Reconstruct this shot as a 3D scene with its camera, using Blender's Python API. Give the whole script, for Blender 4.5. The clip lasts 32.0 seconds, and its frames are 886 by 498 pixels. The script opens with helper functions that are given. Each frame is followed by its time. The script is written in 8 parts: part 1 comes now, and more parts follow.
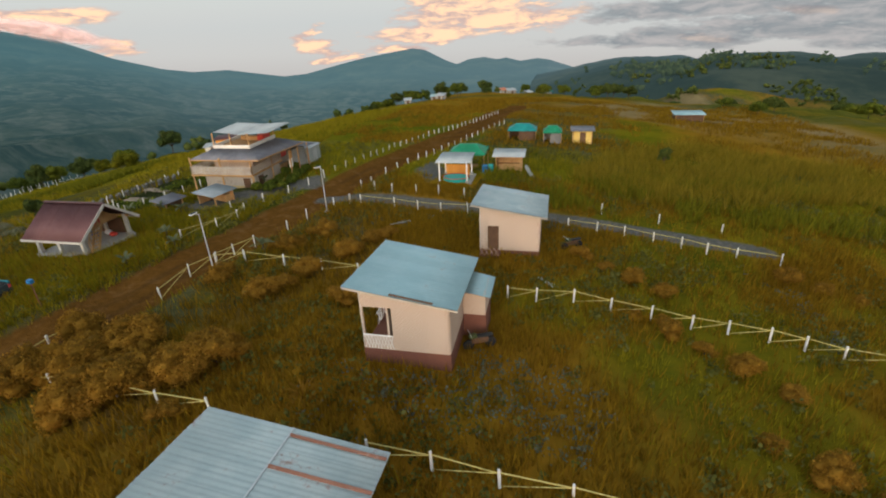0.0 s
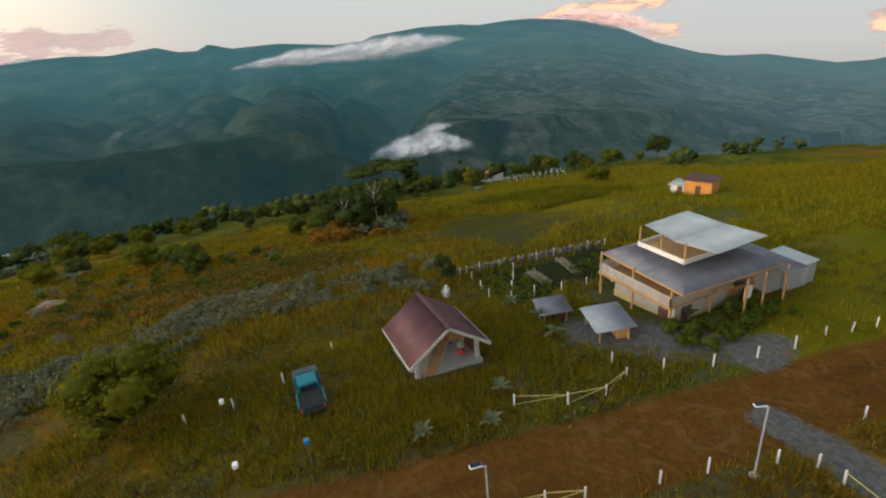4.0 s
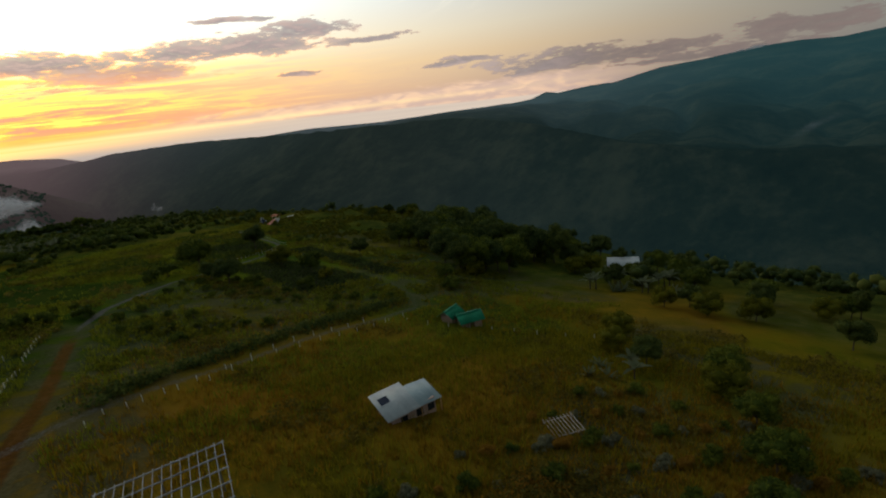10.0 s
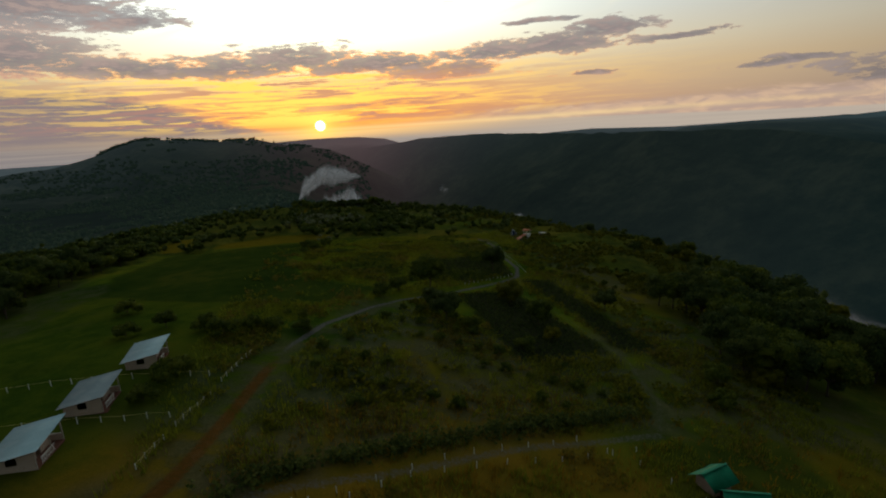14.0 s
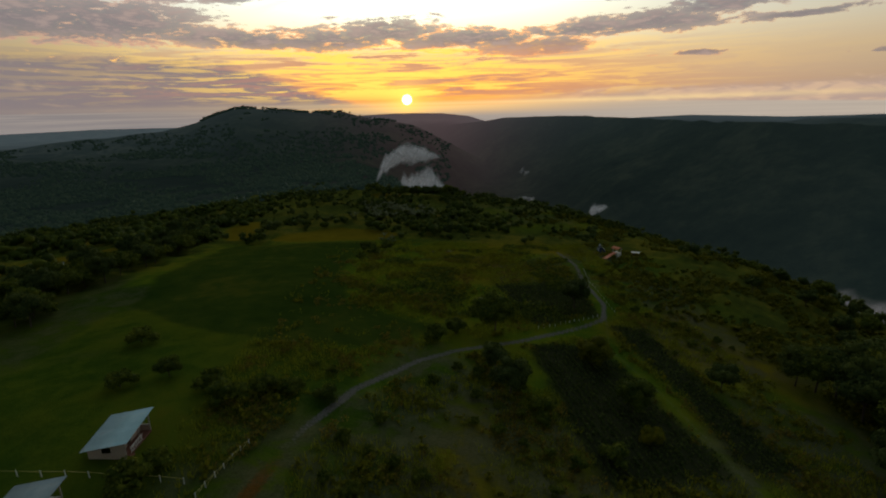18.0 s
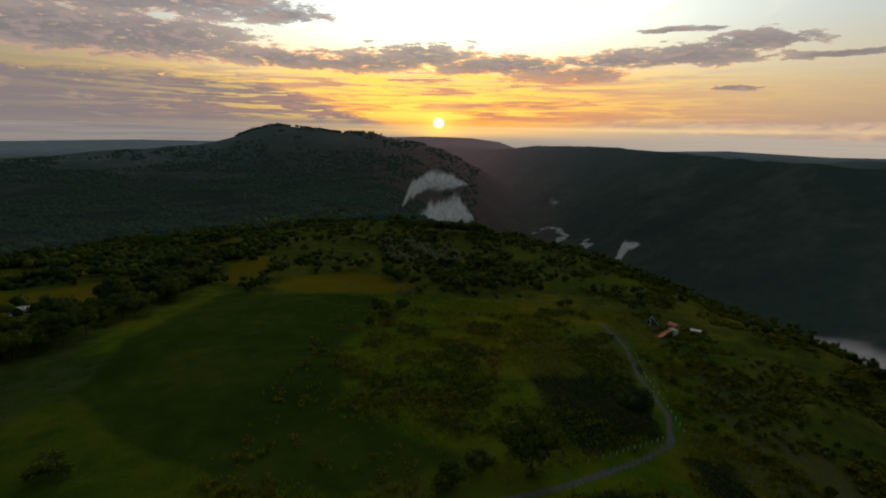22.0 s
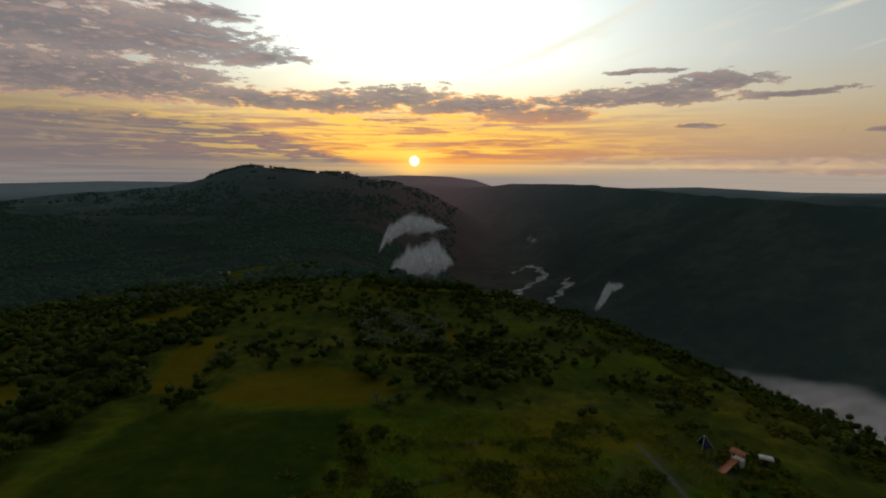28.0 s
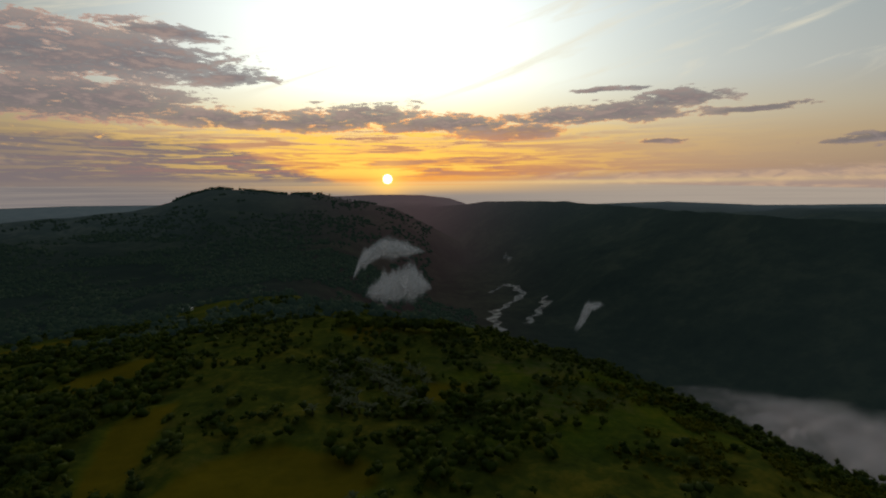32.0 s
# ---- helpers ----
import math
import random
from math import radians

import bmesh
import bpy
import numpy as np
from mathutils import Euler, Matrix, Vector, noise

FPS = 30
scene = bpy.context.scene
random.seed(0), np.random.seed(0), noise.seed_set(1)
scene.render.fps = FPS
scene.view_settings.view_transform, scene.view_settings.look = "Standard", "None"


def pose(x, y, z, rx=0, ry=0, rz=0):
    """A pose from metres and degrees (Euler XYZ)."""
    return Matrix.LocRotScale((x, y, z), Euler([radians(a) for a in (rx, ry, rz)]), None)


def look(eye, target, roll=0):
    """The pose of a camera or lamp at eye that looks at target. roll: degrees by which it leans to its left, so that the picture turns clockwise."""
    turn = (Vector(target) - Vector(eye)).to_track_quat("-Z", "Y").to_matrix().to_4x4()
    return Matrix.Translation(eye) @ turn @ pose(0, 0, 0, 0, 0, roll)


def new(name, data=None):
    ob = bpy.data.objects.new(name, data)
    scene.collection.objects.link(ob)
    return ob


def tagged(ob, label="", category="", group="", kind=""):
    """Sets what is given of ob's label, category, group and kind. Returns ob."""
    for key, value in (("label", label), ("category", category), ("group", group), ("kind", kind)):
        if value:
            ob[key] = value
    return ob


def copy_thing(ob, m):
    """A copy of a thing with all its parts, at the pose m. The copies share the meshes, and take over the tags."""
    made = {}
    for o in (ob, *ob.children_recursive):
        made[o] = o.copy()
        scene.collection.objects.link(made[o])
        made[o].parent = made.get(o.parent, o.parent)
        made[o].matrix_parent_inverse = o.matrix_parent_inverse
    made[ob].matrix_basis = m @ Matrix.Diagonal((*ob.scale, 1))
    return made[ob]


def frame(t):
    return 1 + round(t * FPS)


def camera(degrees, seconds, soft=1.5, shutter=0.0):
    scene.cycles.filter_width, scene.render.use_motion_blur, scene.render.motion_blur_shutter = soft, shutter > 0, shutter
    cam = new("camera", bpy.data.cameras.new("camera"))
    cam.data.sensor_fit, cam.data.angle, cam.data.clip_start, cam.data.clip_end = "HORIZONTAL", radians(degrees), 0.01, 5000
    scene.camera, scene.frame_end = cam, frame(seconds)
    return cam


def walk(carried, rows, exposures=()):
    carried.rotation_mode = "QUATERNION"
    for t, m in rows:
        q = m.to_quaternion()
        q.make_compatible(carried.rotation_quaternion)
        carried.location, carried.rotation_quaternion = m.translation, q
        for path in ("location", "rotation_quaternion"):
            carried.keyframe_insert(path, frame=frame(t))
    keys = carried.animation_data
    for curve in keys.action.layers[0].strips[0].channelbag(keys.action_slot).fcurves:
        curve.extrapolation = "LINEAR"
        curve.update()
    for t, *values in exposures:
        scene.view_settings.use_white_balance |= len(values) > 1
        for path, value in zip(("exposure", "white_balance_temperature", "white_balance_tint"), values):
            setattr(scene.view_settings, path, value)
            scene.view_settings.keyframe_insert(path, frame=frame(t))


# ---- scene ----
cam = camera(83.73, 32.0, soft=2.0)
PATH = [
    (0, (0.89, -0.15, 15.05), (4.999, -17.798, 6.591), -2.79),
    (0.5, (0.49, -3.2, 15.78), (6.84, -20.151, 7.268), -3.43),
    (1, (0.52, -6.29, 16.49), (9.065, -22.25, 7.996), -4.02),
    (1.5, (1.17, -9.4, 17.06), (11.748, -24.133, 8.642), -4.63),
    (2, (2.32, -12.2, 17.77), (14.72, -25.513, 9.453), -5.00),
    (2.5, (3.9, -14.69, 18.43), (17.874, -26.436, 10.251), -5.19),
    (3, (5.9, -17.14, 18.94), (21.131, -27.309, 10.911), -5.39),
    (3.5, (8.21, -19.32, 19.42), (24.471, -27.878, 11.521), -5.53),
    (4, (10.64, -21.26, 19.98), (27.707, -28.216, 12.211), -5.63),
    (4.5, (13.14, -22.93, 20.66), (30.824, -28.298, 13.023), -5.71),
    (5, (15.74, -24.29, 21.44), (33.894, -28.044, 13.935), -5.81),
    (5.5, (18.54, -25.32, 22.27), (37.011, -27.38, 14.888), -5.95),
    (6, (21.61, -26.03, 23.09), (40.233, -26.287, 15.81), -6.14),
    (6.5, (24.94, -26.49, 23.8), (43.545, -24.863, 16.641), -6.39),
    (7, (28.64, -26.57, 24.24), (47.05, -23.119, 17.219), -6.77),
    (7.5, (32.31, -26.51, 24.7), (50.359, -21.29, 17.84), -7.19),
    (8, (36.02, -26.13, 25.01), (53.511, -19.087, 18.355), -7.66),
    (8.5, (40.09, -25.08, 25.22), (56.769, -16.104, 18.793), -8.15),
    (9, (44.03, -23.73, 25.35), (59.691, -12.919, 19.201), -8.37),
    (9.5, (48.01, -21.89, 25.59), (62.448, -9.344, 19.741), -8.04),
    (10, (51.72, -19.66, 25.81), (64.762, -5.548, 20.26), -7.49),
    (10.5, (54.83, -17.26, 26.18), (66.464, -1.875, 20.892), -6.91),
    (11, (57.62, -14.83, 26.83), (67.877, 1.564, 21.721), -6.42),
    (11.5, (60.2, -11.99, 27.55), (69.152, 5.184, 22.569), -5.91),
    (12, (62.4, -8.52, 28.28), (70.177, 9.25, 23.415), -5.37),
    (12.5, (64.59, -5.7, 28.86), (71.322, 12.517, 24.102), -4.92),
    (13, (66.41, -3.38, 29.58), (72.255, 15.169, 24.899), -4.48),
    (13.5, (68.12, -1.06, 30.36), (73.122, 17.744, 25.739), -4.09),
    (14, (69.81, 1.55, 31.13), (74.055, 20.545, 26.509), -3.80),
    (14.5, (71.29, 4.48, 32.01), (74.833, 23.612, 27.362), -3.49),
    (15, (72.47, 7.98, 32.79), (75.394, 27.195, 28.083), -3.23),
    (15.5, (73.35, 11.82, 33.48), (75.748, 31.085, 28.67), -3.03),
    (16, (74.0, 15.53, 34.18), (76.012, 34.809, 29.254), -2.80),
    (16.5, (74.56, 18.92, 34.96), (76.294, 38.198, 29.909), -2.50),
    (17, (75.13, 22.03, 35.83), (76.665, 41.286, 30.664), -2.16),
    (17.5, (75.77, 24.96, 36.77), (77.142, 44.203, 31.507), -1.81),
    (18, (76.46, 27.83, 37.72), (77.661, 47.071, 32.395), -1.46),
    (18.5, (77.07, 30.65, 38.59), (78.058, 49.9, 33.263), -1.11),
    (19, (77.48, 33.82, 39.39), (78.27, 53.097, 34.11), -0.70),
    (19.5, (77.64, 37.83, 40.04), (78.303, 57.136, 34.854), -0.16),
    (20, (77.91, 42.21, 40.51), (78.477, 61.567, 35.493), 0.21),
    (20.5, (78.11, 46.47, 41.3), (78.571, 65.867, 36.459), 0.38),
    (21, (78.11, 50.45, 42.35), (78.449, 69.887, 37.655), 0.53),
    (21.5, (77.92, 54.01, 43.12), (78.21, 73.476, 38.552), 0.83),
    (22, (77.65, 57.16, 43.86), (77.907, 76.661, 39.413), 1.07),
    (22.5, (77.51, 60.12, 44.79), (77.744, 79.638, 40.436), 1.16),
    (23, (77.44, 62.94, 45.67), (77.651, 82.483, 41.406), 1.04),
    (23.5, (77.13, 66.37, 46.45), (77.358, 85.927, 42.293), 1.13),
    (24, (76.83, 70.55, 47.09), (77.083, 90.135, 43.053), 1.18),
    (24.5, (76.7, 74.94, 47.59), (76.984, 94.551, 43.681), 1.18),
    (25, (76.58, 79.25, 48.23), (76.912, 98.884, 44.46), 1.12),
    (25.5, (76.45, 83.2, 48.95), (76.873, 102.864, 45.335), 1.10),
    (26, (76.23, 86.84, 49.68), (76.779, 106.531, 46.222), 1.11),
    (26.5, (75.94, 90.24, 50.4), (76.637, 109.947, 47.092), 1.08),
    (27, (75.64, 93.47, 51.13), (76.499, 113.192, 47.95), 0.98),
    (27.5, (75.41, 96.64, 51.9), (76.421, 116.372, 48.82), 0.78),
    (28, (75.25, 99.88, 52.72), (76.41, 119.615, 49.724), 0.53),
    (28.5, (75.06, 103.34, 53.59), (76.384, 123.077, 50.671), 0.39),
    (29, (74.83, 106.94, 54.41), (76.32, 126.678, 51.577), 0.22),
    (29.5, (74.69, 110.79, 55.02), (76.334, 130.534, 52.258), 0.01),
    (30, (74.48, 114.72, 55.73), (76.264, 134.457, 53.055), -0.15),
    (30.5, (74.28, 118.09, 56.58), (76.182, 137.829, 53.992), -0.26),
    (31, (74.31, 120.73, 57.62), (76.311, 140.474, 55.11), -0.32),
    (31.5, (74.36, 122.88, 59.16), (76.443, 142.626, 56.75), -0.42),
    (32, (74.16, 124.54, 61.22), (76.331, 144.292, 58.906), -0.48),
]
EXPOSURES = [(0, 0.0, 6450, 7), (3, 0.0, 6450, 7), (6, -0.28, 6400, 5), (9, -1.28, 6350, 3), (11, -1.85, 6300, 1), (13, -2.12, 6250, 0), (15, -2.1, 6250, 0), (19, -2.1, 6250, 0), (25, -2.2, 6250, 0), (28, -2.36, 6250, 1), (32, -2.42, 6250, 1)]
walk(cam, [(t, look(eye, target, roll)) for t, eye, target, roll in PATH], EXPOSURES)

# ---- sky, sun ----
def node(tree, kind, **values):
    n = tree.nodes.new(kind)
    for key, value in values.items():
        if key == "op":
            n.operation = value
        elif key == "blend":
            n.data_type, n.blend_type = "RGBA", value
    return n


class Maths:
    """Short hand for the sums of a node tree."""

    def __init__(self, tree):
        self.tree = tree

    def put(self, socket, value):
        if isinstance(value, bpy.types.NodeSocket):
            self.tree.links.new(value, socket)
        else:
            socket.default_value = value

    def sum(self, op, a, b=0.0, c=0.0):
        n = node(self.tree, "ShaderNodeMath", op=op)
        for socket, value in zip(n.inputs, (a, b, c)):
            self.put(socket, value)
        return n.outputs[0]

    def ramp(self, value, stops, linear=True):
        n = node(self.tree, "ShaderNodeValToRGB")
        n.color_ramp.interpolation = "LINEAR" if linear else "EASE"
        els = n.color_ramp.elements
        while len(els) < len(stops):
            els.new(0.5)
        for el, (at, colour) in zip(els, stops):
            el.position = at
            el.color = (*colour, 1) if len(colour) == 3 else colour
        self.put(n.inputs[0], value)
        return n.outputs[0]

    def mix(self, f, a, b, blend="MIX"):
        n = node(self.tree, "ShaderNodeMix", blend=blend)
        self.put(n.inputs[0], f)
        self.put(n.inputs[6], a if isinstance(a, bpy.types.NodeSocket) else (*a, 1))
        self.put(n.inputs[7], b if isinstance(b, bpy.types.NodeSocket) else (*b, 1))
        return n.outputs[2]

    def step(self, v, lo, hi):
        n = node(self.tree, "ShaderNodeMapRange")
        n.interpolation_type = "SMOOTHSTEP"
        for k, value in enumerate((v, lo, hi, 0.0, 1.0)):
            self.put(n.inputs[k], value)
        return n.outputs[0]

    def noise(self, vector, scale, detail=5.0, rough=0.55, warp=0.0):
        n = node(self.tree, "ShaderNodeTexNoise")
        if vector is not None:
            self.put(n.inputs["Vector"], vector)
        for key, value in (("Scale", scale), ("Detail", detail), ("Roughness", rough), ("Distortion", warp)):
            n.inputs[key].default_value = value
        return n.outputs[0]

    def xyz(self, x, y, z):
        n = node(self.tree, "ShaderNodeCombineXYZ")
        for socket, value in zip(n.inputs, (x, y, z)):
            self.put(socket, value)
        return n.outputs[0]


SUN_EL = 1.45

world = bpy.data.worlds.new("evening_sky")
scene.world = world
world.use_nodes = True
wt = world.node_tree
wt.nodes.clear()
W = Maths(wt)
sep = node(wt, "ShaderNodeSeparateXYZ")
wt.links.new(node(wt, "ShaderNodeTexCoord").outputs["Generated"], sep.inputs[0])
dx, dy, dz = sep.outputs
el = W.sum("MULTIPLY", W.sum("ARCSINE", dz), 57.2958)
az = W.sum("MULTIPLY", W.sum("ARCTAN2", dx, dy), 57.2958)
away = W.sum("ABSOLUTE", az)
round_ = W.sum("WRAP", az, 260.0, -100.0)
def gauss(v, mid, wide):
    return W.sum("POWER", 2.71828, W.sum("MULTIPLY", W.sum("POWER", W.sum("DIVIDE", W.sum("SUBTRACT", v, float(mid)), float(wide)), 2.0), -1.0))


def less(v):
    return W.sum("SUBTRACT", 1.0, v)


# the hazy horizon lies lower on the side away from the sun, where it is seen across the valley
sag = W.sum("MULTIPLY", W.step(away, 60.0, 165.0), 6.0)
high = W.sum("ADD", el, sag)
k = W.sum("DIVIDE", W.sum("ADD", high, 10.0), 100.0)
sunside = W.ramp(k, [(0.0, (0.9, 0.7, 0.6)), (0.085, (2.0, 1.3, 0.9)), (0.105, (3.8, 1.45, 0.45)), (0.122, (4.2, 1.6, 0.36)), (0.14, (4.6, 2.0, 0.5)), (0.16, (5.0, 3.0, 1.1)), (0.18, (6.0, 4.9, 2.9)), (0.22, (7.8, 7.5, 6.6)), (0.28, (7.4, 7.3, 7.0)), (0.38, (4.2, 4.3, 4.4)), (0.5, (2.3, 2.4, 2.5)), (1.0, (0.9, 1.0, 1.1))])
flank = W.ramp(k, [(0.0, (0.7, 0.58, 0.55)), (0.10, (2.2, 1.45, 1.15)), (0.12, (2.7, 1.75, 1.2)), (0.15, (3.4, 2.35, 1.4)), (0.175, (3.5, 2.85, 2.1)), (0.21, (3.15, 3.0, 2.8)), (0.26, (2.8, 2.85, 2.8)), (0.36, (2.3, 2.4, 2.45)), (0.5, (1.2, 1.3, 1.38)), (1.0, (0.6, 0.68, 0.76))])
rear = W.ramp(k, [(0.0, (0.32, 0.31, 0.32)), (0.10, (0.54, 0.50, 0.49)), (0.13, (0.62, 0.61, 0.60)), (0.20, (0.60, 0.66, 0.68)), (1.0, (0.44, 0.53, 0.60))])
near_sun = W.sum("POWER", 2.71828, W.sum("MULTIPLY", W.sum("POWER", W.sum("DIVIDE", W.sum("SUBTRACT", az, 1.0), 23.0), 2.0), -1.0))
sky = W.mix(W.step(away, 28.0, 96.0), W.mix(1.0, flank, (0.84, 0.84, 0.86), "MULTIPLY"), rear)
sky = W.mix(W.sum("MULTIPLY", W.sum("MULTIPLY", W.step(W.sum("MULTIPLY", az, -1.0), 12.0, 34.0), less(W.step(away, 60.0, 100.0))), 0.38), sky, (0.0, 0.0, 0.0))
sky = W.mix(near_sun, sky, sunside)
nish = node(wt, "ShaderNodeTexSky")
nish.sky_type, nish.sun_disc, nish.sun_elevation, nish.sun_rotation = "NISHITA", False, radians(SUN_EL), 0.0
nmul = W.mix(1.0, nish.outputs[0], (0.03, 0.03, 0.03), "MULTIPLY")
sky = W.mix(1.0, sky, nmul, "ADD")


# cloud noise, drawn out along the horizon; the clouds' outlines are bent by it
flat = W.xyz(W.sum("MULTIPLY", round_, 0.09), W.sum("MULTIPLY", el, 0.34), 0.0)
flat2 = W.xyz(W.sum("MULTIPLY", round_, 0.09), W.sum("MULTIPLY", el, 0.34), 7.3)
broad, fine, grain = W.noise(flat, 1.1, 4.0, 0.55, 0.3), W.noise(flat, 3.4, 9.0, 0.62, 0.5), W.noise(flat2, 9.0, 7.0, 0.66, 0.4)
az_w = W.sum("ADD", round_, W.sum("MULTIPLY", W.sum("SUBTRACT", W.noise(flat2, 1.5, 5.0, 0.6), 0.5), 12.0))
el_w = W.sum("ADD", el, W.sum("MULTIPLY", W.sum("SUBTRACT", broad, 0.5), 2.2))
ragged = W.sum("ADD", W.sum("MULTIPLY", W.sum("SUBTRACT", fine, 0.5), 4.2), W.sum("MULTIPLY", W.sum("SUBTRACT", grain, 0.5), 2.6))
# thin high veils of cirrus
cirrus = W.noise(W.xyz(W.sum("ADD", W.sum("MULTIPLY", az, 0.045), W.sum("MULTIPLY", el, -0.07)), W.sum("ADD", W.sum("MULTIPLY", el, 0.22), W.sum("MULTIPLY", az, -0.05)), 2.0), 2.0, 8.0, 0.62, 0.8)
veil = W.sum("MULTIPLY", W.step(cirrus, 0.5, 0.72), W.sum("MULTIPLY", W.step(el, 8.0, 13.0), less(W.step(away, 50.0, 62.0))))
sky = W.mix(W.sum("MULTIPLY", veil, 0.55), sky, (4.6, 3.9, 3.0))
# az, el, half width, half height: flat-bottomed banks
BANKS = [(-33, 12.0, 13, 3.25), (-25, 12.4, 10, 3.0), (-22, 15.3, 5, 1.12), (-16, 11.6, 6, 1.38), (-36, 8.2, 16, 2.38), (-27, 8.4, 9, 2.38), (-17, 7.5, 9, 1.38), (-8, 7.5, 9, 1.38), (-2, 8.2, 7, 1.75), (7, 7.3, 8, 1.38), (14, 6.4, 7, 1.12),
         (18, 8.0, 6, 1.0), (26, 7.9, 8, 1.12), (31, 8.9, 4.5, 1.12), (38, 7.5, 5, 0.5), (25, 10.3, 3.6, 0.38), (29.5, 4.9, 3.4, 0.44), (47, 4.2, 5, 0.62), (58, 2.9, 8, 1.38), (66, 2.6, 5, 0.75), (79, 2.6, 6, 1.25), (72, 1.6, 8, 0.62)]
CUMULI = [(170, 0.6, 6, 2.6), (166.5, -1.6, 5, 1.2), (174, -0.6, 7, 1.8), (172, 2.6, 6, 2.2), (154.6, -2.2, 1.5, 1.9), (155.6, -3.6, 2.8, 0.6), (136.5, -1.2, 2.2, 0.9), (130, 1.4, 6, 0.7), (-166, -2.9, 2.0, 0.45), (-158, -0.6, 2.4, 0.4), (163, -3.0, 4, 0.5)]
GREYS = [(-168, -0.3, 9, 1.2), (-170, -2.9, 9, 0.9), (-158, -2.2, 10, 1.3), (-150, -0.6, 12, 1.4), (-163, 2.5, 14, 1.8), (-146, -3.6, 10, 0.9), (-140, 3.5, 18, 2.5), (-120, 5, 20, 3.0), (-95, 6, 18, 3.0), (-70, 7, 16, 2.6)]


def banks(rows):
    total = None
    for a, e, wa, we in rows:
        turn = W.sum("WRAP", W.sum("SUBTRACT", az_w, float(a)), 180.0, -180.0)
        lift = W.sum("SUBTRACT", el_w, float(e))
        lift = W.sum("MAXIMUM", W.sum("DIVIDE", lift, float(we)), W.sum("DIVIDE", lift, -0.62 * we))
        q = less(W.sum("ADD", W.sum("POWER", W.sum("DIVIDE", turn, float(wa)), 2.0), W.sum("POWER", lift, 2.0)))
        total = q if total is None else W.sum("MAXIMUM", total, q)
    return W.sum("MAXIMUM", total, -3.0)


# grey veils low over the sea: thick to one side of the sun, thin and rosy to the other
top_left = W.sum("ADD", 1.3, W.sum("MULTIPLY", W.step(W.sum("MULTIPLY", az, -1.0), 4.0, 21.0), 4.4))
low_left = W.sum("MULTIPLY", W.step(W.sum("ADD", W.sum("SUBTRACT", top_left, el), W.sum("MULTIPLY", ragged, 0.55)), -0.1, 0.8), W.sum("MULTIPLY", W.step(W.sum("MULTIPLY", az, -1.0), 0.0, 9.0), less(W.step(away, 60.0, 85.0))))
sky = W.mix(W.sum("MULTIPLY", low_left, W.sum("ADD", 0.84, W.sum("MULTIPLY", broad, 0.14))), sky, W.mix(W.step(fine, 0.54, 0.70), (1.08, 0.86, 0.92), (1.55, 1.12, 0.98)))
low_right = W.sum("MULTIPLY", W.step(W.sum("ADD", W.sum("SUBTRACT", 2.3, el), W.sum("MULTIPLY", ragged, 0.4)), -0.1, 0.9), W.sum("MULTIPLY", W.step(az, 6.0, 26.0), less(W.step(az, 54.0, 70.0))))
sky = W.mix(W.sum("MULTIPLY", low_right, 0.8), sky, W.mix(W.step(fine, 0.45, 0.62), (2.2, 1.5, 1.28), (3.1, 2.0, 1.4)))
# golden and rosy streaks round the sun
streaks = W.noise(W.xyz(W.sum("MULTIPLY", az, 0.05), W.sum("MULTIPLY", el, 0.8), 3.0), 2.0, 9.0, 0.66, 0.7)
band = W.sum("MULTIPLY", W.sum("MULTIPLY", W.step(el, 1.0, 2.4), less(W.step(el, 6.0, 8.5))), gauss(az, -1.0, 21.0))
sky = W.mix(W.sum("MULTIPLY", W.step(streaks, 0.50, 0.545), band), sky, (6.0, 3.5, 0.6))
sky = W.mix(W.sum("MULTIPLY", less(W.step(streaks, 0.43, 0.48)), W.sum("MULTIPLY", band, 0.9)), sky, (2.4, 1.05, 0.8))
sky = W.mix(W.sum("MULTIPLY", W.step(grain, 0.58, 0.68), W.sum("MULTIPLY", band, 0.55)), sky, (4.6, 1.9, 0.55))
flecks = W.sum("MULTIPLY", W.step(grain, 0.60, 0.68), W.sum("MULTIPLY", gauss(el, 5.3, 1.1), gauss(az, -28.0, 12.0)))
sky = W.mix(flecks, sky, (4.8, 2.5, 0.8))
# the purple banks with their lit edges
density = W.sum("ADD", banks(BANKS), ragged)
cover = W.step(density, -0.16, 0.36)
body = W.mix(W.step(away, 22.0, 62.0), (0.98, 0.79, 0.87), (0.86, 0.74, 0.80))
body = W.mix(W.step(W.sum("ADD", fine, W.sum("MULTIPLY", W.sum("SUBTRACT", grain, 0.5), 0.5)), 0.42, 0.66), body, W.mix(W.step(away, 14.0, 60.0), (1.95, 1.35, 1.22), (1.45, 1.12, 1.10)))
under = W.sum("MULTIPLY", gauss(az, 4.0, 16.0), less(W.step(W.sum("ADD", el, W.sum("MULTIPLY", ragged, 0.7)), 5.6, 7.6)))
body = W.mix(W.sum("MULTIPLY", under, 0.75), body, (4.3, 1.75, 0.75))
sky = W.mix(W.sum("MULTIPLY", cover, W.sum("ADD", 0.80, W.sum("MULTIPLY", W.step(density, 0.4, 1.1), 0.16))), sky, W.mix(W.step(away, 48.0, 66.0), body, W.mix(fine, (0.50, 0.40, 0.40), (0.90, 0.64, 0.58))))
edge = W.sum("MULTIPLY", W.step(density, -0.22, 0.02), less(W.step(density, 0.08, 0.46)))
